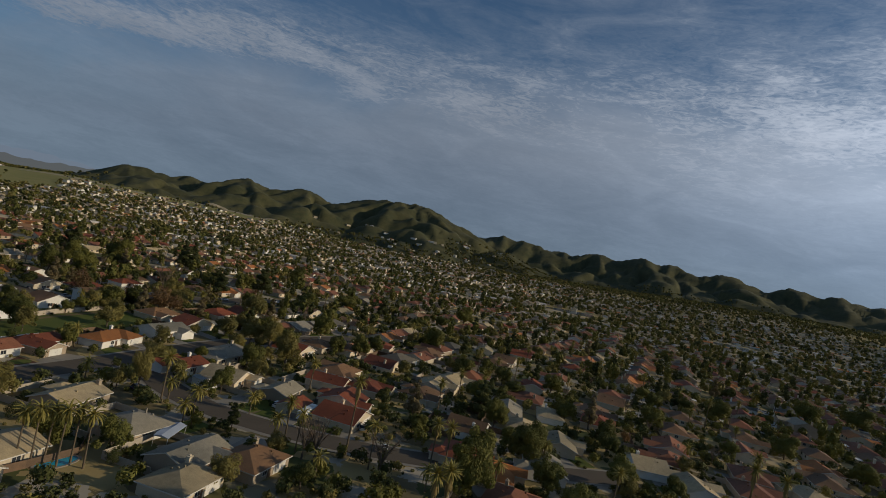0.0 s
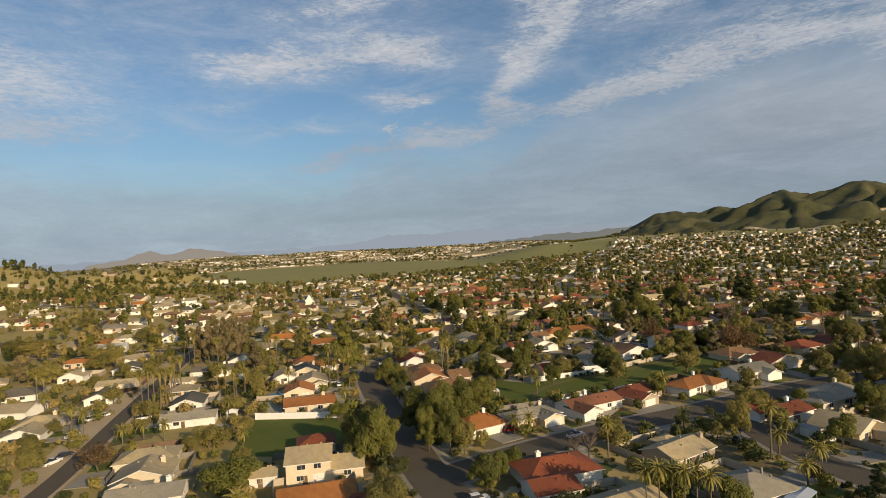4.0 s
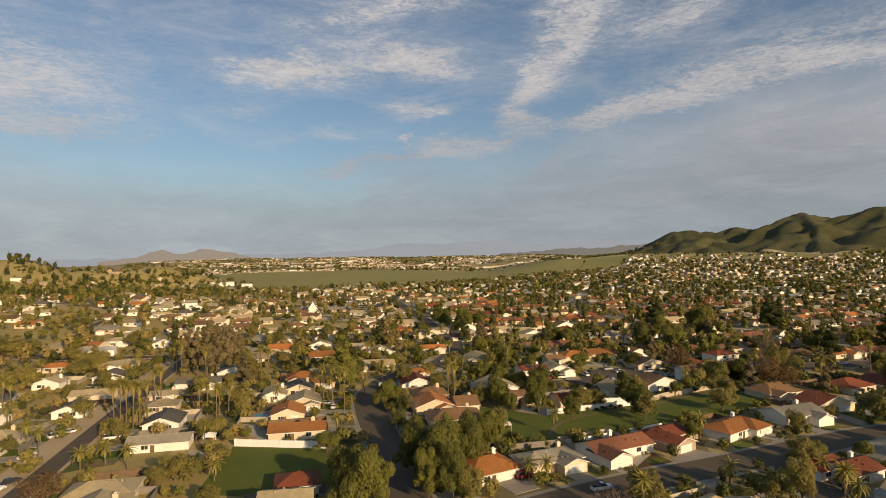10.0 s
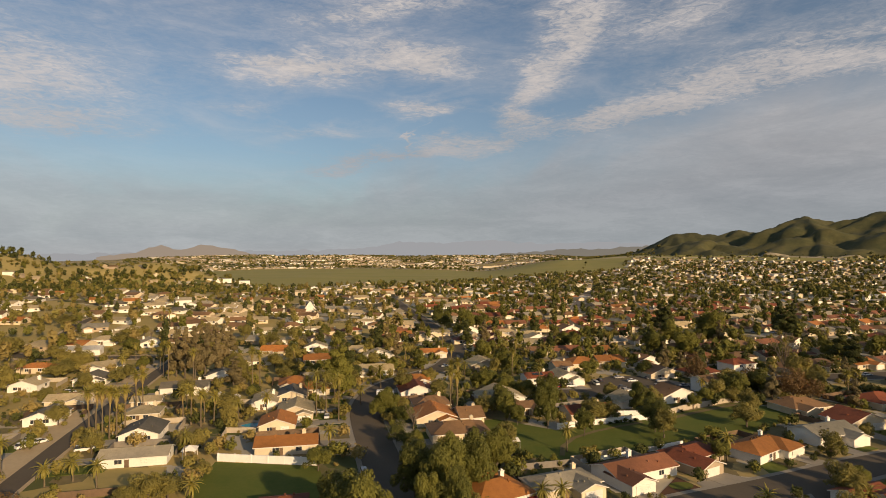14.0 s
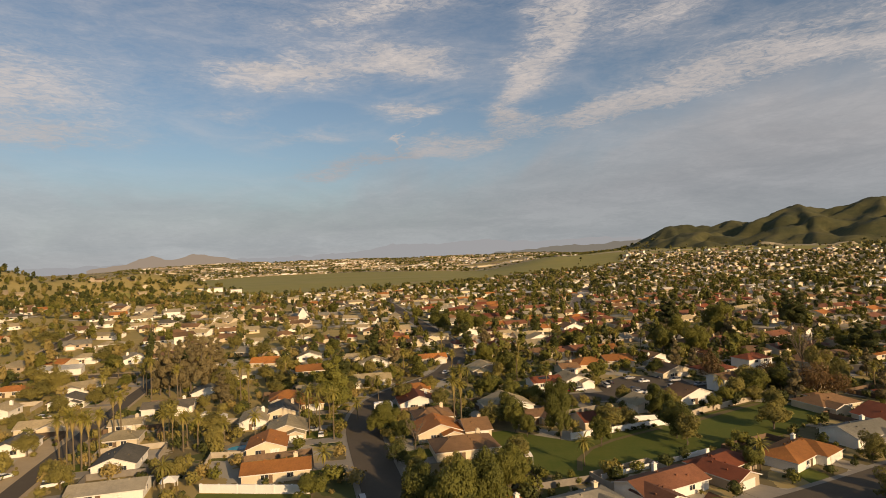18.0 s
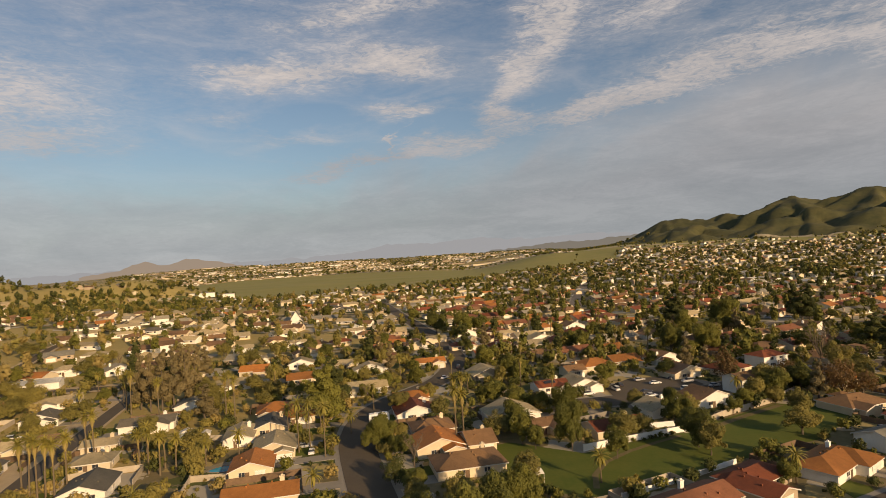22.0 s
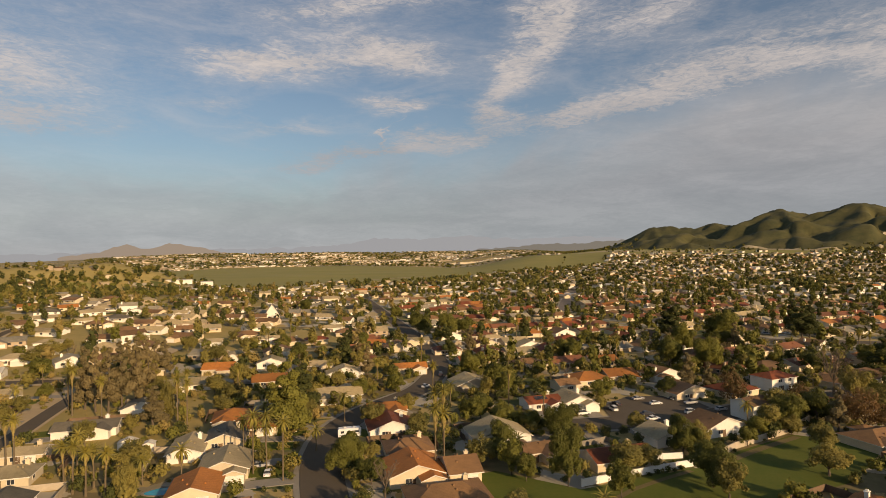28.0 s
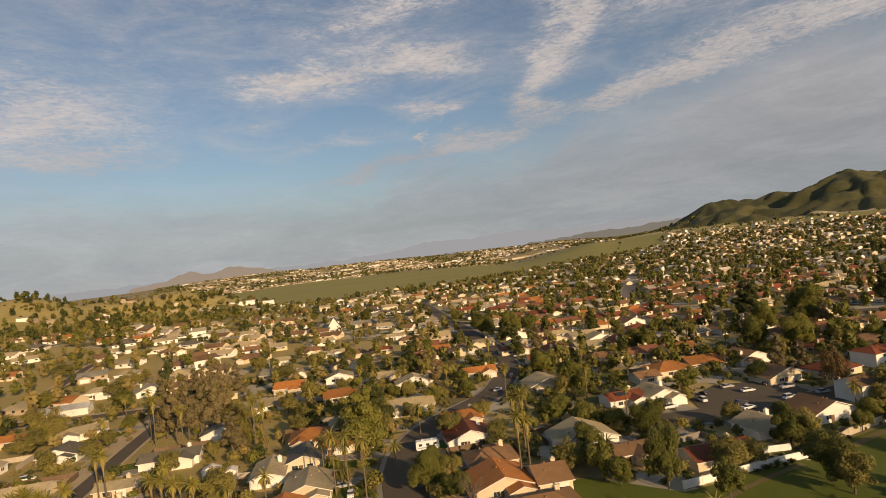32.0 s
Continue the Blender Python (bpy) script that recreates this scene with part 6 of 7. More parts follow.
def foliage(name, spots, cards, mats, seed, label):
    """Clumped crowns for many trees at once: spots are rows of x, y, z, height, width, kind."""
    g = np.random.default_rng(seed)
    spots = np.array(spots)
    n = len(spots) * cards
    who = np.repeat(np.arange(len(spots)), cards)
    v = g.normal(size=(n, 3))
    v /= np.linalg.norm(v, axis=1, keepdims=True)
    lump = 0.72 + 0.28 * np.sin(v[:, 0] * 5 + who * 1.7) * np.cos(v[:, 1] * 4 + who)
    rad = (0.5 + 0.5 * g.random(n) ** 0.5) * lump
    h, w = spots[who, 3], spots[who, 4]
    centre = spots[who, :3] + np.stack([v[:, 0] * rad * w / 2, v[:, 1] * rad * w / 2, h * 0.56 + v[:, 2] * rad * h * 0.44], 1)
    a = v + g.normal(size=(n, 3)) * 0.5
    a /= np.linalg.norm(a, axis=1, keepdims=True)
    t = np.cross(a, g.normal(size=(n, 3)))
    t /= np.linalg.norm(t, axis=1, keepdims=True)
    b = np.cross(a, t)
    size = (np.sqrt(h * w) * 1.9 / np.sqrt(cards) * g.uniform(0.6, 1.15, n))[:, None]
    leaf = np.stack([centre + (-t * .62 - b * .42) * size, centre + (t * .6 - b * .45) * size, centre + (t * .05 + b * .7) * size], 1)
    me = bpy.data.meshes.new(name)
    me.from_pydata(leaf.reshape(-1, 3).tolist(), [], np.arange(n * 3).reshape(-1, 3).tolist())
    for one in mats:
        me.materials.append(one)
    me.polygons.foreach_set("material_index", spots[who, 5].astype(int))
    me.update()
    return tagged(new(name, me), label, "trees", kind="stuff")


CELLS = collections.defaultdict(list)
for lot in LOTS:
    for i in (-1, 0, 1):
        for j in (-1, 0, 1):
            CELLS[int(lot[0] // 24) + i, int(lot[1] // 24) + j].append(lot)


def clear_of_lots(x, y, gap=1.5):
    return all((x - a) ** 2 + (y - b) ** 2 > (q * 0.8 + gap) ** 2 for a, b, q in CELLS[int(x // 24), int(y // 24)])


BLOCKS = collections.defaultdict(list)
for body in BODIES:
    for i in (-1, 0, 1):
        for j in (-1, 0, 1):
            BLOCKS[int(body[0] // 24) + i, int(body[1] // 24) + j].append(body)


def off_roofs(x, y, gap):
    """True where a round thing of that radius keeps clear of every roof."""
    for a, b, c, s, hw, hd in BLOCKS[int(x // 24), int(y // 24)]:
        u, v = (x - a) * c + (y - b) * s, (y - b) * c - (x - a) * s
        if abs(u) < hw + gap and abs(v) < hd + gap:
            return False
    return True


# ---- drives, front lawns and patios ----
def slab(name, x, y, rot, w, d, mat, z, label, category):
    bm = bmesh.new()
    box(bm, -w / 2, w / 2, -d / 2, d / 2, -0.2, z)
    return tagged(part(name, bm, mat, m=pose(x, y, terrain(x, y), 0, 0, rot)), label, category, kind="structure")


def street_side(x, y):
    best = (1e9, 0, 0)
    for line, wide in STREETS.values():
        for (x0, y0), (x1, y1) in zip(line, line[1:]):
            dx, dy = x1 - x0, y1 - y0
            k = min(1.0, max(0.0, ((x - x0) * dx + (y - y0) * dy) / (dx * dx + dy * dy)))
            px, py = x0 + k * dx, y0 + k * dy
            best = min(best, (math.hypot(x - px, y - py) - wide / 2, px, py))
    return best


rnd, PAVED, made = random.Random(8), [(43.5, 98.6, 8), (67, 102, 6), (-67, 217.5, 5), (54, 166, 7), (-33.9, 196.9, 5), (84, 182, 4), (67, 171, 7), (34, 158, 4), (-84, 172, 9), (-92, 170, 6), (-76, 172, 6)], 0
for x, y, q in LOTS[10:]:
    if math.hypot(x, y) > 420:
        continue
    gap, px, py = street_side(x, y)
    if 6 < gap < 27:
        a = math.atan2(py - y, px - x)
        s0, s1 = q * 0.55, gap - 1.2
        if s1 - s0 < 2:
            continue
        off = rnd.choice((-3.2, 3.2))
        cx, cy = x + math.cos(a) * (s0 + s1) / 2 - math.sin(a) * off, y + math.sin(a) * (s0 + s1) / 2 + math.cos(a) * off
        slab("driveway", cx, cy, math.degrees(a), s1 - s0, 5.0, CONCRETE, 0.13, "pale concrete drive between house and street", "driveway")
        lx, ly = cx + math.sin(a) * off * 2, cy - math.cos(a) * off * 2
        PAVED += [(cx, cy, 4.2)]
        if rnd.random() < 0.7:
            slab("front_lawn", lx, ly, math.degrees(a), (s1 - s0) * 0.8, 6.5, LAWN, 0.08, "small green front lawn", "lawn")
    elif math.hypot(x, y) < 300 and rnd.random() < 0.6:
        t = radians(20 + rnd.choice((0, 90, 180)))
        cx, cy = x + math.cos(t) * q, y + math.sin(t) * q
        slab("patio", cx, cy, math.degrees(t), rnd.uniform(4, 7), rnd.uniform(4, 6), CONCRETE, 0.07, "concrete patio behind a house", "patio")
        PAVED += [(cx, cy, 2.5)]


# single trees among the nearer lots
rnd = random.Random(23)
KINDS = ["round"] * 7 + ["olive"] * 4 + ["pine"] * 2 + ["queen"] * 3 + ["fan"] * 3 + ["bare", "rust", "bush", "bush", "euca"]
added = 0
while added < 450:
    az, r = rnd.uniform(-44, 84), rnd.uniform(100, 470) ** 1.0
    x, y = r * math.sin(radians(az)) - 5, r * math.cos(radians(az)) - 10
    if rnd.random() > r / 400 or (x < -60 and rnd.random() < 0.3) or near_street(x, y, 2.0) or any(inside(x, y, g) for g in LAWNS) or not clear_of_lots(x, y):
        continue
    if (r < 190 and abs(az) < 12) or any((x - a) ** 2 + (y - b) ** 2 < 25 for a, b in SPOTS):
        continue
    kind = rnd.choice(KINDS)
    if inside(x, y, PLANNED):
        kind = rnd.choice(("bush", "round", "olive", "queen", "olive"))
    high = {"round": (5, 10), "olive": (5, 9), "pine": (10, 17), "queen": (5, 9), "fan": (8, 15), "bare": (5, 9), "rust": (5, 8), "bush": (2, 4), "euca": (10, 16)}[kind]
    tree(kind, x, y, rnd.uniform(*high))
    added += 1

spots = []
for k in range(17500):
    az, r = rnd.uniform(-47, 104) if k < 13000 else rnd.uniform(2, 104), math.sqrt(rnd.uniform(0.04, 1.0)) * 1000
    x, y = r * math.sin(radians(az)), r * math.cos(radians(az))
    if r < 330 or near_street(x, y, 1.5) or inside(x, y, FARM) or rnd.random() > (0.5 if x > -60 else 0.58 if r > 520 else 0.28):
        continue
    if r < 780 and not clear_of_lots(x, y, 1.0):
        continue
    if terrain(x, y) > 12 and x < 0 and rnd.random() < (0.1 if terrain(x, y) < 28 else 0.8):
        continue
    tall = rnd.random() < 0.16
    h = rnd.uniform(9, 16) if tall else rnd.uniform(3.2, 8.5)
    spots.append((x, y, terrain(x, y), h, h * (0.42 if tall else 0.95), (rnd.choice((0, 0, 1, 1, 2)) if not tall else rnd.choice((2, 0, 0))) if x > -20 else rnd.choice((0, 1, 1, 2, 3))))
for _ in range(1500):
    cx, cy, wide = rnd.choice(((-625, 835, 110), (-500, 1010, 75), (-540, 930, 90), (-540, 860, 110), (-500, 760, 150), (-480, 800, 130)))
    x, y = rnd.gauss(cx, wide * 0.7), rnd.gauss(cy, wide * 0.7)
    low = rnd.random() < 0.5
    h = rnd.uniform(2.0, 5.0) if low else rnd.uniform(6, 13)
    if terrain(x, y) < 32 or rnd.random() < (0.55 if low else 0.14):
        spots.append((x, y, terrain(x, y) - 0.3, h, h * (1.3 if low else 0.7), rnd.choice((0, 1, 2, 2))))
for k in range(11):
    x, y = -655 + 7 * k + rnd.uniform(-4, 4), 835 + rnd.uniform(-14, 14)
    h = rnd.uniform(7, 14)
    spots.append((x, y, terrain(x, y) - 0.3, h, h * 0.6, 2))
foliage("mid_trees", spots, 100, [LEAF["green"], LEAF["olive"], LEAF["dark"], LEAF["gold"]], 3, "garden and street trees between the rows of houses")
spots = []
for k in range(23500):
    az, r = rnd.uniform(-47, 104) if k < 12000 else rnd.uniform(0, 104), math.sqrt(rnd.uniform(0.16, 1.0)) * 2350
    if k >= 20000:
        az, r = rnd.uniform(52, 104), rnd.uniform(2200, 2850)
    x, y = r * math.sin(radians(az)), r * math.cos(radians(az))
    z = terrain(x, y)
    if r < 960 or inside(x, y, FARM) or on_pond(x, y) or (on_meadow(r, az) and rnd.random() < 0.95) or (14 < az < 36 and r > 1880 and rnd.random() < 0.85) or z > (72 if az < 52 else 135) or (az < 12 and r > 1250 + 40 * max(0, az) and rnd.random() < (0.9 if az > -22 else 0.35)):
        continue
    if az < -10 and rnd.random() < 0.3:
        continue
    h = rnd.uniform(4, 12)
    spots.append((x, y, z, h, h * rnd.uniform(0.6, 1.2), rnd.choice((0, 1, 1, 2)) if az > 0 else rnd.choice((0, 1, 2))))
for _ in range(4200):
    az, r = rnd.uniform(-30, 20), rnd.uniform(2300, 4600)
    x, y = r * math.sin(radians(az)), r * math.cos(radians(az))
    if inside(x, y, FARM) or noise.noise((x * 0.002, y * 0.0025, 4.0)) < -0.2:
        continue
    h = rnd.uniform(6, 12)
    spots.append((x, y, terrain(x, y), h, h * rnd.uniform(0.8, 2.2), rnd.choice((0, 1, 2))))
foliage("far_trees", spots, 24, [LEAF["green"], LEAF["olive"], LEAF["dark"]], 4, "distant trees scattered among far houses")
spots, large = [], []
SHUT = collections.defaultdict(list)
for one in PAVED:
    for i in (-1, 0, 1):
        for j in (-1, 0, 1):
            SHUT[int(one[0] // 12) + i, int(one[1] // 12) + j].append(one)
for _ in range(21000):
    az, r = rnd.uniform(-46, 100), math.sqrt(rnd.uniform(0.03, 1.0)) * 400
    x, y = r * math.sin(radians(az)) - 5, r * math.cos(radians(az))
    patchy = noise.noise((x * 0.045, y * 0.045, 6.0))
    if x < -60 and rnd.random() < 0.35:
        continue
    if rnd.random() > 0.62 + patchy or near_street(x, y, 0.9) or any(inside(x, y, g) for g in LAWNS) or not off_roofs(x, y, 0.7):
        continue
    if any((x - a) ** 2 + (y - b) ** 2 < q * q for a, b, q in SHUT[int(x // 12), int(y // 12)]):
        continue
    h = rnd.uniform(0.8, 2.4) if rnd.random() < 0.72 else rnd.uniform(2.6, 5.5)
    wide = h * rnd.uniform(0.8, 1.5)
    if not off_roofs(x, y, wide * 0.45 + 0.3):
        continue
    (spots if h < 2.5 else large).append((x, y, terrain(x, y) - 0.25, h, wide, rnd.choice((0, 0, 1, 2, 2, 2)) if x > -20 else rnd.choice((0, 1, 1, 2, 3))))
foliage("garden_shrubs", spots, 90, [LEAF["green"], LEAF["olive"], LEAF["dark"], LEAF["gold"]], 5, "garden shrubs and hedges round the houses")
foliage("garden_trees", large, 300, [LEAF["green"], LEAF["olive"], LEAF["dark"], LEAF["gold"]], 6, "small garden trees and tall hedges round the houses")

# ---- walls, fences, vehicles and garden things ----
PANELS = {}


def wall_line(name, pts, high, mat, label, thick=0.2, cap=True):
    """A run of wall or fence panels between posts, each panel a part of its own."""
    ob = new(name)
    ob.empty_display_size = 0.5
    ob.matrix_basis = pose(pts[0][0], pts[0][1], 0)
    tagged(ob, label, "fence" if "fence" in name else "wall", "garden walls and fences")
    key = (mat.name, high, thick, cap)
    if key not in PANELS:
        bm = bmesh.new()
        box(bm, 0.0, 1.0, -thick / 2, thick / 2, -0.4, high)
        panel = bpy.data.meshes.new("panel")
        bm.to_mesh(panel)
        bm.free()
        panel.materials.append(mat)
        bm = bmesh.new()
        box(bm, -0.15 - thick / 4, 0.15 + thick / 4, -thick * 0.8, thick * 0.8, -0.4, high + 0.1)
        post = bpy.data.meshes.new("post")
        bm.to_mesh(post)
        bm.free()
        post.materials.append(mat)
        PANELS[key] = (panel, post)
    panel, post = PANELS[key]
    for (x0, y0), (x1, y1) in zip(pts, pts[1:]):
        n = max(1, round(math.hypot(x1 - x0, y1 - y0) / 5))
        ang = math.degrees(math.atan2(y1 - y0, x1 - x0))
        for i in range(n):
            ax, ay = x0 + (x1 - x0) * i / n, y0 + (y1 - y0) * i / n
            ln = math.hypot(x1 - x0, y1 - y0) / n
            z = terrain(ax, ay)
            one = part("panel", panel, None, ob, m=pose(ax - pts[0][0], ay - pts[0][1], z, 0, 0, ang))
            one.scale = (ln, 1, 1)
            if cap:
                part("post", post, None, ob, m=pose(ax - pts[0][0], ay - pts[0][1], z, 0, 0, ang))
    return ob


GREYWOOD = material("grey_boards", (0.26, 0.23, 0.19), (0.18, 0.16, 0.135), 0.8, 0.9)
TANWALL = material("tan_block_wall", (0.50, 0.43, 0.33), (0.40, 0.34, 0.26), 0.5, 0.9)
wall_line("garden_wall", [(-65.5, 184.6), (-51.3, 183.0), (-37.6, 181.8)], 2.1, BLOCK, "white painted block wall along a lawn", 0.3)
wall_line("garden_wall", [(33.5, 215), (52.9, 222), (69.6, 227.3)], 1.8, BLOCK, "white block wall beside the green belt", 0.25)
wall_line("garden_wall", [(69.6, 227.3), (83.7, 238), (106.3, 250), (122, 262)], 1.9, TANWALL, "cream block wall beside the green belt", 0.25)
wall_line("garden_wall", [(54.5, 231), (66, 232)], 1.6, BLOCK, "short white yard wall", 0.25)
wall_line("garden_wall", [(34, 184), (52, 192), (68, 200)], 1.2, BLOCK, "low white wall behind back yards", 0.25)
wall_line("garden_wall", [(107, 151), (118, 157), (136, 163)], 1.8, TANWALL, "pale yard wall beside a parking pad", 0.25)
wall_line("wood_fence", [(22, 94), (38, 98), (48, 101), (52, 108)], 1.7, WOOD, "red-brown board fence round a pool yard", 0.1, False)
FENCE_MATS = [(WOOD, "weathered brown board fence round a back yard"), (TANWALL, "tan block wall round a back yard"), (GREYWOOD, "grey board fence round a back yard")]
rnd = random.Random(41)
fenced = 0
for x, y, q in sorted(LOTS, key=lambda v: (v[0] - 10) ** 2 + (v[1] - 120) ** 2):
    if fenced >= 120 or near_street(x, y, 4.0):
        continue
    rot = radians(15 + (10 if x > 40 else 0))
    c, s = math.cos(rot), math.sin(rot)
    pts = [(x + c * u - s * v, y + s * u + c * v) for u, v in ((-9.5, 2), (-9.5, 14), (9.5, 14), (9.5, 2))]
    if any(near_street(*p, 1.5) or any(inside(*p, g) for g in LAWNS) for p in pts) or any((p[0] - a) ** 2 + (p[1] - b) ** 2 < (w * 0.95) ** 2 for p in pts for a, b, w in LOTS):
        continue
    mat, words = FENCE_MATS[rnd.randrange(3)]
    wall_line("yard_fence", pts, 1.75, mat, words, 0.1, False)
    fenced += 1
WHITE_PAINT = CAR_WHITE
SILVER = CAR_SILVER
DARK_PAINT = CAR_DARK
RED_PAINT = material("car_paint_red", (0.28, 0.03, 0.03), (0.22, 0.025, 0.025), 0.5, 0.25)
RUBBER = material("tyre_rubber", (0.02, 0.02, 0.02), (0.03, 0.03, 0.03), 2.0, 0.85)
METAL = material("rim_metal", (0.5, 0.5, 0.5), (0.4, 0.4, 0.4), 2.0, 0.35)
LENS = material("lamp_lens", (0.65, 0.65, 0.62), (0.6, 0.6, 0.58), 2.0, 0.15)
PAINTS = {"white": WHITE_PAINT, "silver": SILVER, "dark": DARK_PAINT, "red": RED_PAINT}
CARS = {}


def loft(bm, rings):
    """Closes a row of cross-section loops into one skin."""
    vs = [[bm.verts.new(p) for p in ring] for ring in rings]
    n = len(vs[0])
    for a, b in zip(vs, vs[1:]):
        for k in range(n):
            bm.faces.new((a[k], a[(k + 1) % n], b[(k + 1) % n], b[k]))
    bm.faces.new(list(reversed(vs[0])))
    bm.faces.new(vs[-1])


def section(x, half, z0, z1, top):
    """A car's cross-section at x: narrower towards the top, with softened shoulders."""
    return [(x, -half, z0), (x, half, z0), (x, half * 1.02, (z0 + z1) / 2), (x, half * 0.98, z1 * 0.94), (x, half * top, z1), (x, -half * top, z1), (x, -half * 0.98, z1 * 0.94), (x, -half * 1.02, (z0 + z1) / 2)]


def car_parts(ob, style, paint):
    long = {"sedan": 4.6, "suv": 4.8, "pickup": 5.5, "van": 5.2}[style]
    hood = {"sedan": 0.95, "suv": 1.1, "pickup": 1.1, "van": 1.15}[style]
    roof = {"sedan": 1.42, "suv": 1.75, "pickup": 1.75, "van": 1.95}[style]
    f, r = long / 2, -long / 2
    bm = bmesh.new()
    loft(bm, [section(x, w, 0.32, z, 0.86) for x, w, z in ((r, 0.80, hood * 0.9), (r + 0.25, 0.88, hood), (0, 0.92, hood), (f - 0.5, 0.88, hood * 0.95), (f, 0.76, hood * 0.72))])
    body = part("body", bm, paint, ob)
    c0, c1 = {"sedan": (r + 0.7, 0.9), "suv": (r + 0.15, 0.95), "pickup": (-0.75, 1.05), "van": (r + 0.1, 1.5)}[style]
    bm = bmesh.new()
    loft(bm, [section(x, w, hood * 0.95, z, 0.84) for x, w, z in ((c0, 0.82, hood + 0.05), (c0 + 0.3, 0.80, roof), (c1 - 0.75, 0.80, roof), (c1, 0.84, hood + 0.03))])
    part("cabin_glass", bm, GLASS, ob, "dark tinted glass")
    bm = bmesh.new()
    box(bm, c0 + 0.35, c1 - 0.8, -0.68, 0.68, roof - 0.02, roof + 0.04)
    part("roof_panel", bm, paint, ob)
    if style == "pickup":
        bm = bmesh.new()
        box(bm, r + 0.15, -0.85, -0.72, 0.72, hood - 0.05, hood + 0.01)
        part("bed_liner", bm, RUBBER, ob)
    for x in (f - 0.85, r + 0.85):
        for y in (-0.82, 0.82):
            bm = bmesh.new()
            tube(bm, [(x, y - 0.11, 0.34), (x, y + 0.11, 0.34)], [0.34, 0.34], 14)
            bm.faces.new(bm.verts[:14])
            wheel = part("wheel", bm, RUBBER, ob)
            bm = bmesh.new()
            s = 1 if y > 0 else -1
            tube(bm, [(x, y + s * 0.10, 0.34), (x, y + s * 0.125, 0.34)], [0.2, 0.18], 10)
            part("rim", bm, METAL, wheel)
    for y in (-0.6, 0.6):
        bm = bmesh.new()
        box(bm, f - 0.1, f + 0.02, y - 0.16, y + 0.16, hood * 0.62, hood * 0.74)
        part("headlight", bm, LENS, ob)
        bm = bmesh.new()
        box(bm, r - 0.02, r + 0.08, y - 0.13, y + 0.13, hood * 0.7, hood * 0.86)
        part("tail_light", bm, RED_PAINT, ob)


CAR_WORDS = {"sedan": "sedan car", "suv": "sport utility car", "pickup": "pickup truck", "van": "van"}


def car(style, colour, x, y, rot):
    key = (style, colour)
    m = pose(x, y, terrain(x, y) + 0.16, 0, 0, rot)
    if key in CARS:
        return copy_thing(CARS[key], m)
    ob = new("parked_" + ("truck" if style == "pickup" else "van" if style == "van" else "car"))
    ob.empty_display_size = 0.5
    ob.matrix_basis = m
    car_parts(ob, style, PAINTS[colour])
    CARS[key] = tagged(ob, f"{colour} {CAR_WORDS[style]} parked by the houses", "car", "parked vehicles")
    return ob


for style, colour, x, y, rot in [
        ("suv", "white", 5.3, 113.5, 20), ("suv", "white", 108, 116.5, 25), ("pickup", "white", 35.2, 150.2, 20), ("pickup", "white", -111.7, 151.1, 75),
        ("suv", "white", -126.2, 194.0, 60), ("sedan", "white", -124.6, 198.4, 60), ("pickup", "silver", -119.5, 173.5, 105), ("sedan", "dark", -112, 157, 75),
        ("van", "silver", -23.9, 174.8, 105), ("suv", "white", 96.2, 136.0, 20), ("sedan", "dark", 124, 219, 10), ("sedan", "dark", 119, 217, 10),
        ("suv", "white", 121.5, 93.0, 50), ("pickup", "white", 116.0, 78.0, 40), ("sedan", "silver", 60.0, 140.5, 20), ("sedan", "dark", 76, 140, 20),
        ("suv", "white", 88, 273, 15), ("sedan", "silver", 100, 276, 15), ("pickup", "white", 112, 268, 100), ("sedan", "white", 66, 262, 190),
        ("sedan", "dark", 72, 272, 10), ("suv", "silver", 126, 290, 30), ("sedan", "white", -46, 262, 100), ("sedan", "silver", -48, 232, 15),
        ("suv", "white", -52, 226, 10), ("sedan", "dark", -18, 120.5, 105), ("sedan", "white", -4, 318, 60), ("suv", "dark", 3, 340, 90),
        ("sedan", "silver", -3, 372, 95), ("sedan", "white", 8, 388, 95), ("suv", "red", 18, 158.0, 25), ("sedan", "white", 196, 300, 5),
        ("van", "white", 240, 306, 8), ("sedan", "dark", 262, 314, 8), ("suv", "white", 284, 318, 10), ("sedan", "silver", 150, 298, 15),
        ("sedan", "white", -128.7, 199.6, 60), ("suv", "white", -121.6, 175.3, 75), ("van", "white", -106.9, 191.4, 30), ("pickup", "white", -118.5, 263.2, 105), ("sedan", "white", -140, 322.7, 20), ("suv", "white", 50.6, 274.1, 15), ("sedan", "red", 45.7, 273.0, 15), ("sedan", "white", 80.4, 285.0, 10), ("sedan", "dark", 139.5, 221.5, 100), ("sedan", "white", 102, 388, 75), ("suv", "dark", 114, 410, 75), ("sedan", "silver", 118, 440, 75), ("sedan", "white", 134, 480, 75),
        ("suv", "white", 62.5, 279.0, 100), ("sedan", "dark", 66.0, 285.5, 100), ("sedan", "silver", 76.5, 292.0, 15), ("pickup", "dark", 91.0, 291.5, 190), ("suv", "silver", 93.5, 285.0, 190),
        ("sedan", "white", -44.6, 226.5, 100), ("suv", "white", -156.2, 258.0, 20), ("sedan", "white", 72.0, 266.5, 15)]:
    car(style, colour, x, y, rot)


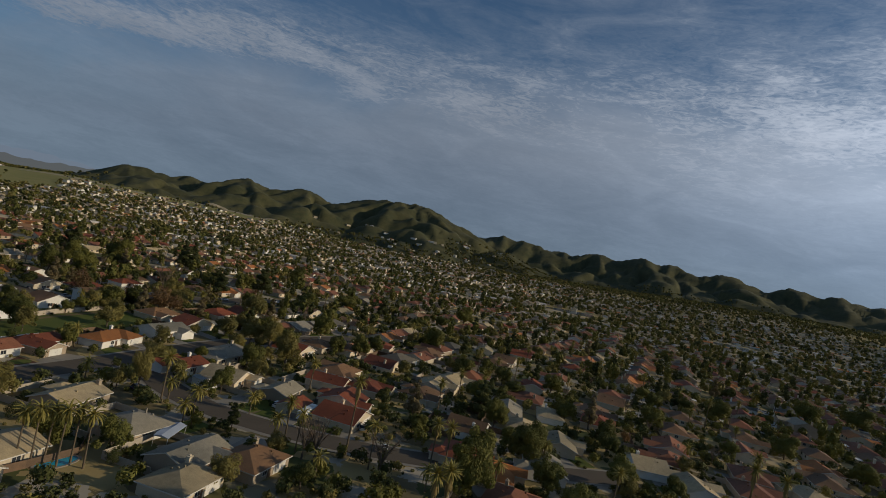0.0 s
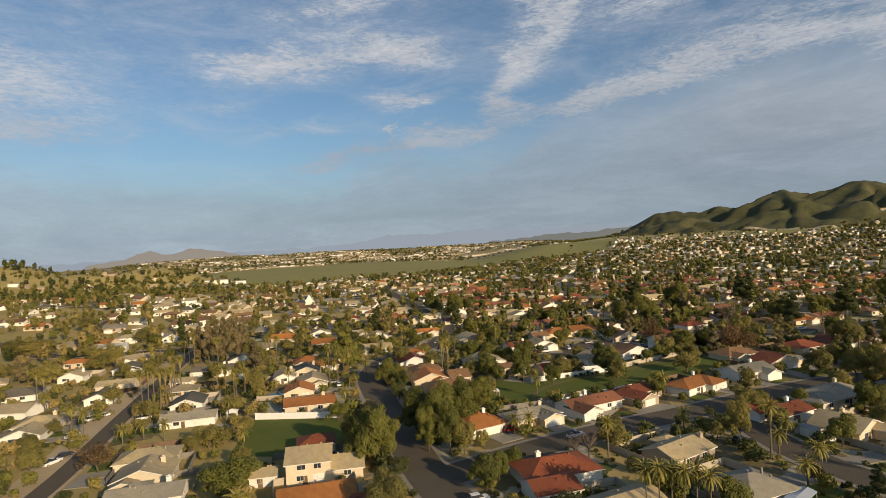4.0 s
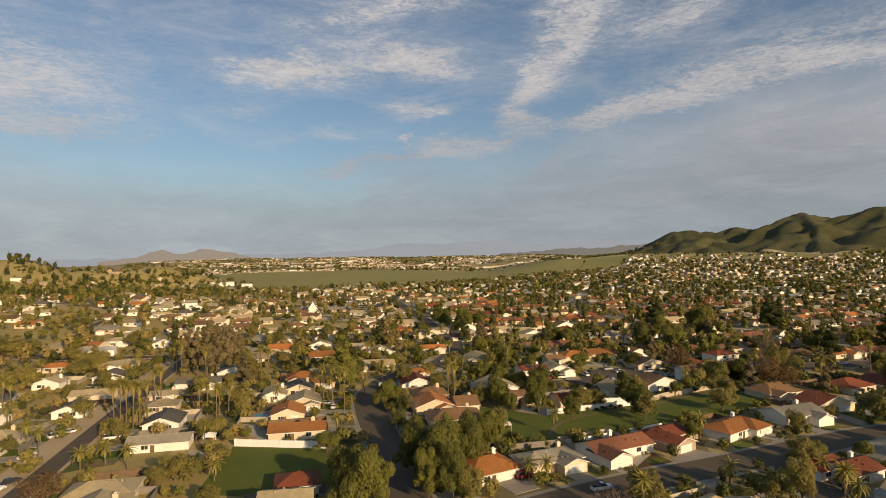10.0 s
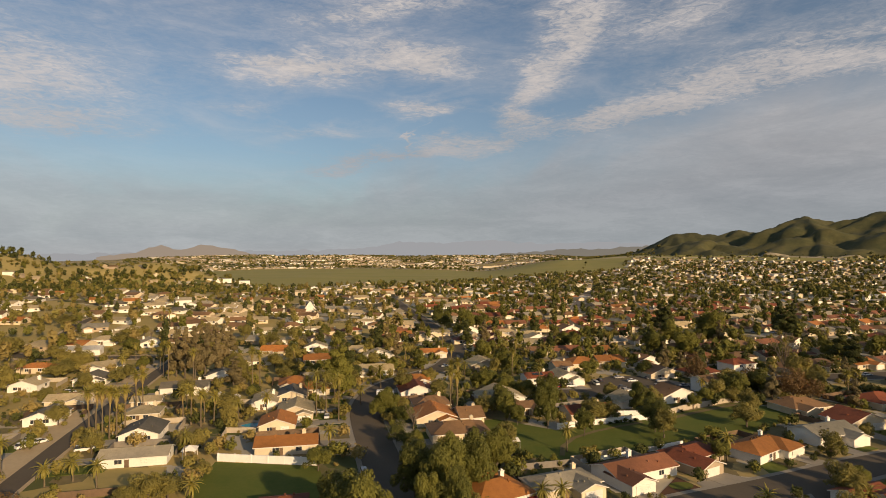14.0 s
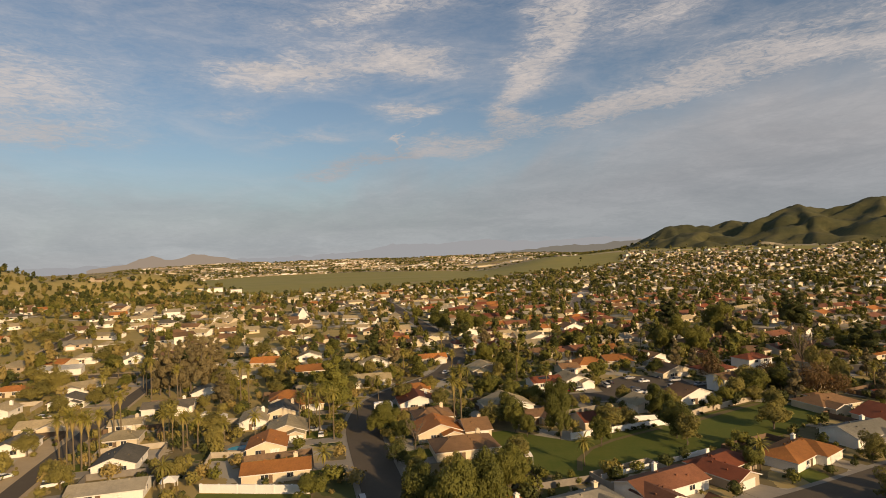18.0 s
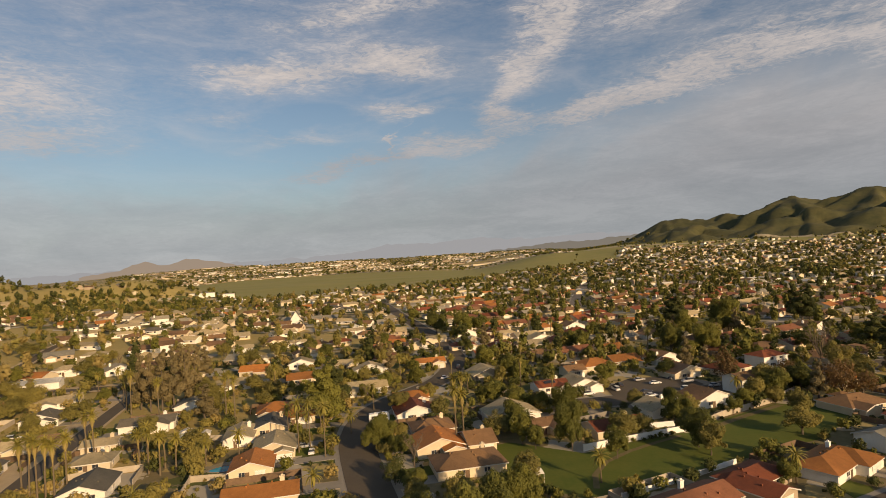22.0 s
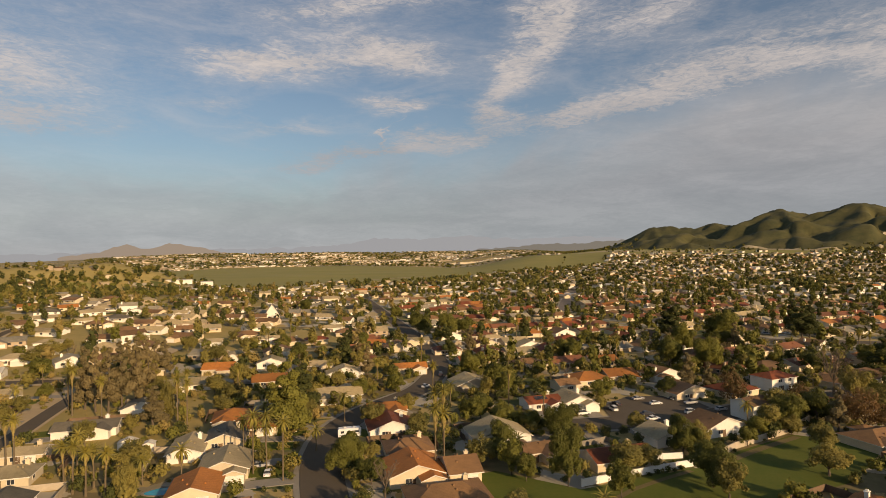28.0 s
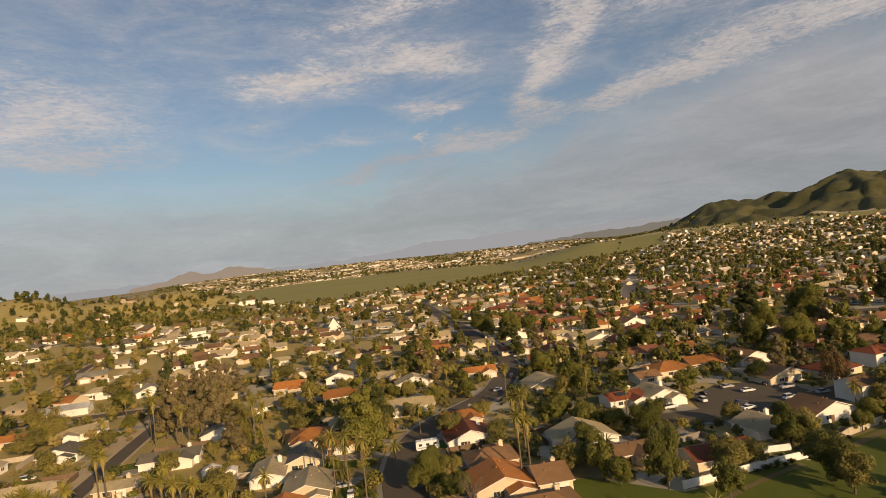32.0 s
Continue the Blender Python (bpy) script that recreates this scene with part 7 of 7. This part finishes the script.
def motorhome(x, y, rot, long, label, hitch=False):
    ob = new("travel_trailer" if hitch else "motorhome")
    ob.matrix_basis = pose(x, y, terrain(x, y) + 0.12, 0, 0, rot)
    tagged(ob, label, "trailer" if hitch else "motorhome")
    bm = bmesh.new()
    h = long / 2
    loft(bm, [[(px, -1.2, 0.5 + lo), (px, 1.2, 0.5 + lo), (px, 1.2, 2.9 * k), (px, 1.0, 3.05 * k), (px, -1.0, 3.05 * k), (px, -1.2, 2.9 * k)]
              for px, lo, k in ((-h, 0.3, 0.93), (-h + 0.3, 0, 1), (h - 0.6, 0, 1), (h, 0.25, 0.82))])
    part("body", bm, WHITE_PAINT, ob)
    for y in (-1.22, 1.22):
        bm = bmesh.new()
        box(bm, -h + 0.4, h - 0.6, y - 0.02, y + 0.02, 1.0, 1.35)
        part("stripe", bm, SILVER, ob, "grey side stripe")
        for k in range(3):
            bm = bmesh.new()
            wx = -h + 1.3 + k * (long - 2.6) / 2
            box(bm, wx - 0.5, wx + 0.5, y - 0.03, y + 0.03, 1.7, 2.35)
            part("window", bm, GLASS, ob)
        for wx in ((0.2, -0.7) if hitch else (-h + 1.6, h - 1.4)):
            bm = bmesh.new()
            tube(bm, [(wx, y * 0.8, 0.38), (wx, y * 1.0, 0.38)], [0.38, 0.38], 12)
            part("wheel", bm, RUBBER, ob)
    for k in range(2):
        bm = bmesh.new()
        box(bm, -h * 0.5 + k * h * 0.8, -h * 0.5 + k * h * 0.8 + 0.8, -0.4, 0.4, 3.05, 3.3)
        part("roof_vent", bm, TRIM, ob)
    if hitch:
        bm = bmesh.new()
        box(bm, h, h + 1.2, -0.08, 0.08, 0.45, 0.6)
        box(bm, h + 0.9, h + 1.05, -0.08, 0.08, -0.05, 0.5)
        part("hitch", bm, RUBBER, ob)
    return ob


motorhome(111, 106, 27, 10.5, "long white motorhome parked beside a house")
motorhome(114.6, 201.6, 20, 6.5, "white travel trailer on a driveway", True)
motorhome(-27.5, 255, 12, 7.0, "white motorhome on a driveway by the bend")


def pool(x, y, rot):
    ob = new("swimming_pool")
    ob.matrix_basis = pose(x, y, 0, 0, 0, rot)
    tagged(ob, "small kidney-shaped blue swimming pool with pale rim", "pool")
    edge = [(3.6 * math.cos(a) * (1 + 0.18 * math.cos(2 * a + 0.6)), 2.3 * math.sin(a) * (1 + 0.15 * math.sin(a))) for a in (2 * math.pi * k / 28 for k in range(28))]
    bm = bmesh.new()
    poly(bm, [(px, py, 0.14) for px, py in edge])
    part("water", bm, WATER, ob, "bright blue water")
    bm = bmesh.new()
    inner, outer = [bm.verts.new((px, py, 0.2)) for px, py in edge], [bm.verts.new((px * 1.16, py * 1.2, 0.2)) for px, py in edge]
    low = [bm.verts.new((px * 1.16, py * 1.2, -0.1)) for px, py in edge]
    for k in range(28):
        j = (k + 1) % 28
        bm.faces.new((inner[k], outer[k], outer[j], inner[j]))
        bm.faces.new((outer[k], low[k], low[j], outer[j]))
    part("coping", bm, CONCRETE, ob)
    return ob


WATER = material("pool_water", (0.02, 0.30, 0.48), (0.03, 0.38, 0.55), 0.5, 0.08)
pool(43.5, 98.6, 20)
pool(-67.0, 217.5, 15)


def solar_panels(x, y, z, rot, tilt):
    ob = new("solar_panels")
    ob.matrix_basis = pose(x, y, z, tilt, 0, rot)
    tagged(ob, "dark blue solar panels on a red tile roof", "solar panel")
    for k in range(4):
        bm = bmesh.new()
        box(bm, k * 1.15 - 2.3, k * 1.15 - 1.25, -1.0, 1.0, 0.0, 0.06)
        part("panel", bm, GLASS, ob)
    bm = bmesh.new()
    for py in (-0.6, 0.6):
        box(bm, -2.4, 2.4, py - 0.03, py + 0.03, -0.14, 0.0)
    part("rail", bm, METAL, ob)
    return ob


def shed(x, y, rot, w, d, h, mat, label):
    ob = new("garden_shed")
    ob.matrix_basis = pose(x, y, terrain(x, y), 0, 0, rot)
    tagged(ob, label, "shed")
    bm = bmesh.new()
    wall_mesh(bm, w, d, h, "front", 0.4, over=0.2)
    part("wall", bm, mat, ob)
    bm = bmesh.new()
    roof_mesh(bm, w, d, h, "front", 0.4, over=0.2, thick=0.08)
    part("roof", bm, [ROOF["pale"], TRIM], ob)
    door_part(ob, 0, -d / 2, 0)
    return ob


shed(-84.1, 246.5, 14, 3.0, 3.0, 2.4, WALL["white"], "small white garden shed with a gabled roof")
shed(-91.4, 249.1, 14, 5.0, 3.0, 2.2, WALL["white"], "long white garden shed")


def gazebo(x, y, rot):
    ob = new("garden_gazebo")
    ob.matrix_basis = pose(x, y, 0, 0, 0, rot)
    tagged(ob, "white open garden gazebo with arched sides", "gazebo")
    bm = bmesh.new()
    roof_mesh(bm, 3.6, 3.6, 2.5, "hip", 0.5, over=0.2, thick=0.1)
    part("roof", bm, [WALL["white"], TRIM], ob)
    for px in (-1.6, 1.6):
        for py in (-1.6, 1.6):
            bm = bmesh.new()
            tube(bm, [(px, py, -0.1), (px, py, 2.5)], [0.11, 0.09], 8)
            part("post", bm, TRIM, ob)
    for k in range(4):
        bm = bmesh.new()
        for i in range(6):
            u0, u1 = -1.6 + 3.2 * i / 6, -1.6 + 3.2 * (i + 1) / 6
            drop = 0.55 - 0.5 * math.cos((u0 + u1) / 2 / 1.6 * 1.3)
            box(bm, u0, u1, -1.65, -1.55, 2.3 - drop, 2.5)
        part("arch", bm, TRIM, ob, m=pose(0, 0, 0, 0, 0, 90 * k))
    return ob


gazebo(-74.6, 187.5, 14)
wall_line("garden_wall", [(-78.2, 231.2), (-81.7, 244.5), (-69.8, 244.8)], 1.8, TANWALL, "cream block wall round a yard with a lawn", 0.25)
wall_line("garden_wall", [(-70.7, 197.9), (-73.0, 209.3), (-62.9, 209.8)], 1.7, TANWALL, "cream block wall behind an orange-roofed house", 0.25)
shed(95.4, 140.6, 20, 2.6, 4.5, 2.5, WALL["white"], "white cargo trailer box on a drive")
shed(-60, 214, 12, 3.5, 3.0, 2.2, WALL["tan"], "small tan garden shed")


def canopy(x, y, rot, w, d, mat, label):
    ob = new("shade_canopy")
    ob.matrix_basis = pose(x, y, 0, 0, 0, rot)
    tagged(ob, label, "canopy")
    bm = bmesh.new()
    loft(bm, [[(-w / 2 + w * k / 6, -d / 2, 2.3), (-w / 2 + w * k / 6, d / 2, 2.5), (-w / 2 + w * k / 6, d / 2, 2.6 + 0.25 * math.sin(k)), (-w / 2 + w * k / 6, 0, 2.9), (-w / 2 + w * k / 6, -d / 2, 2.4)] for k in range(7)])
    part("cover", bm, mat, ob)
    for px in (-w / 2 + 0.1, w / 2 - 0.1):
        for py in (-d / 2 + 0.1, d / 2 - 0.1):
            bm = bmesh.new()
            tube(bm, [(px, py, -0.1), (px, py, 2.45)], [0.06, 0.06], 6)
            part("post", bm, TRIM, ob)
    return ob


TARP = material("pale_blue_tarp", (0.42, 0.46, 0.52), (0.34, 0.38, 0.44), 0.4, 0.5)
canopy(67.6, 102.5, 40, 10, 3.4, TARP, "long grey-blue tarp cover over a parked boat")
canopy(15.5, 196.5, 12, 6, 4, WALL["white"], "white corrugated patio cover behind a house")

solar_panels(37.5, 282.4, 4.15, 14, 20)
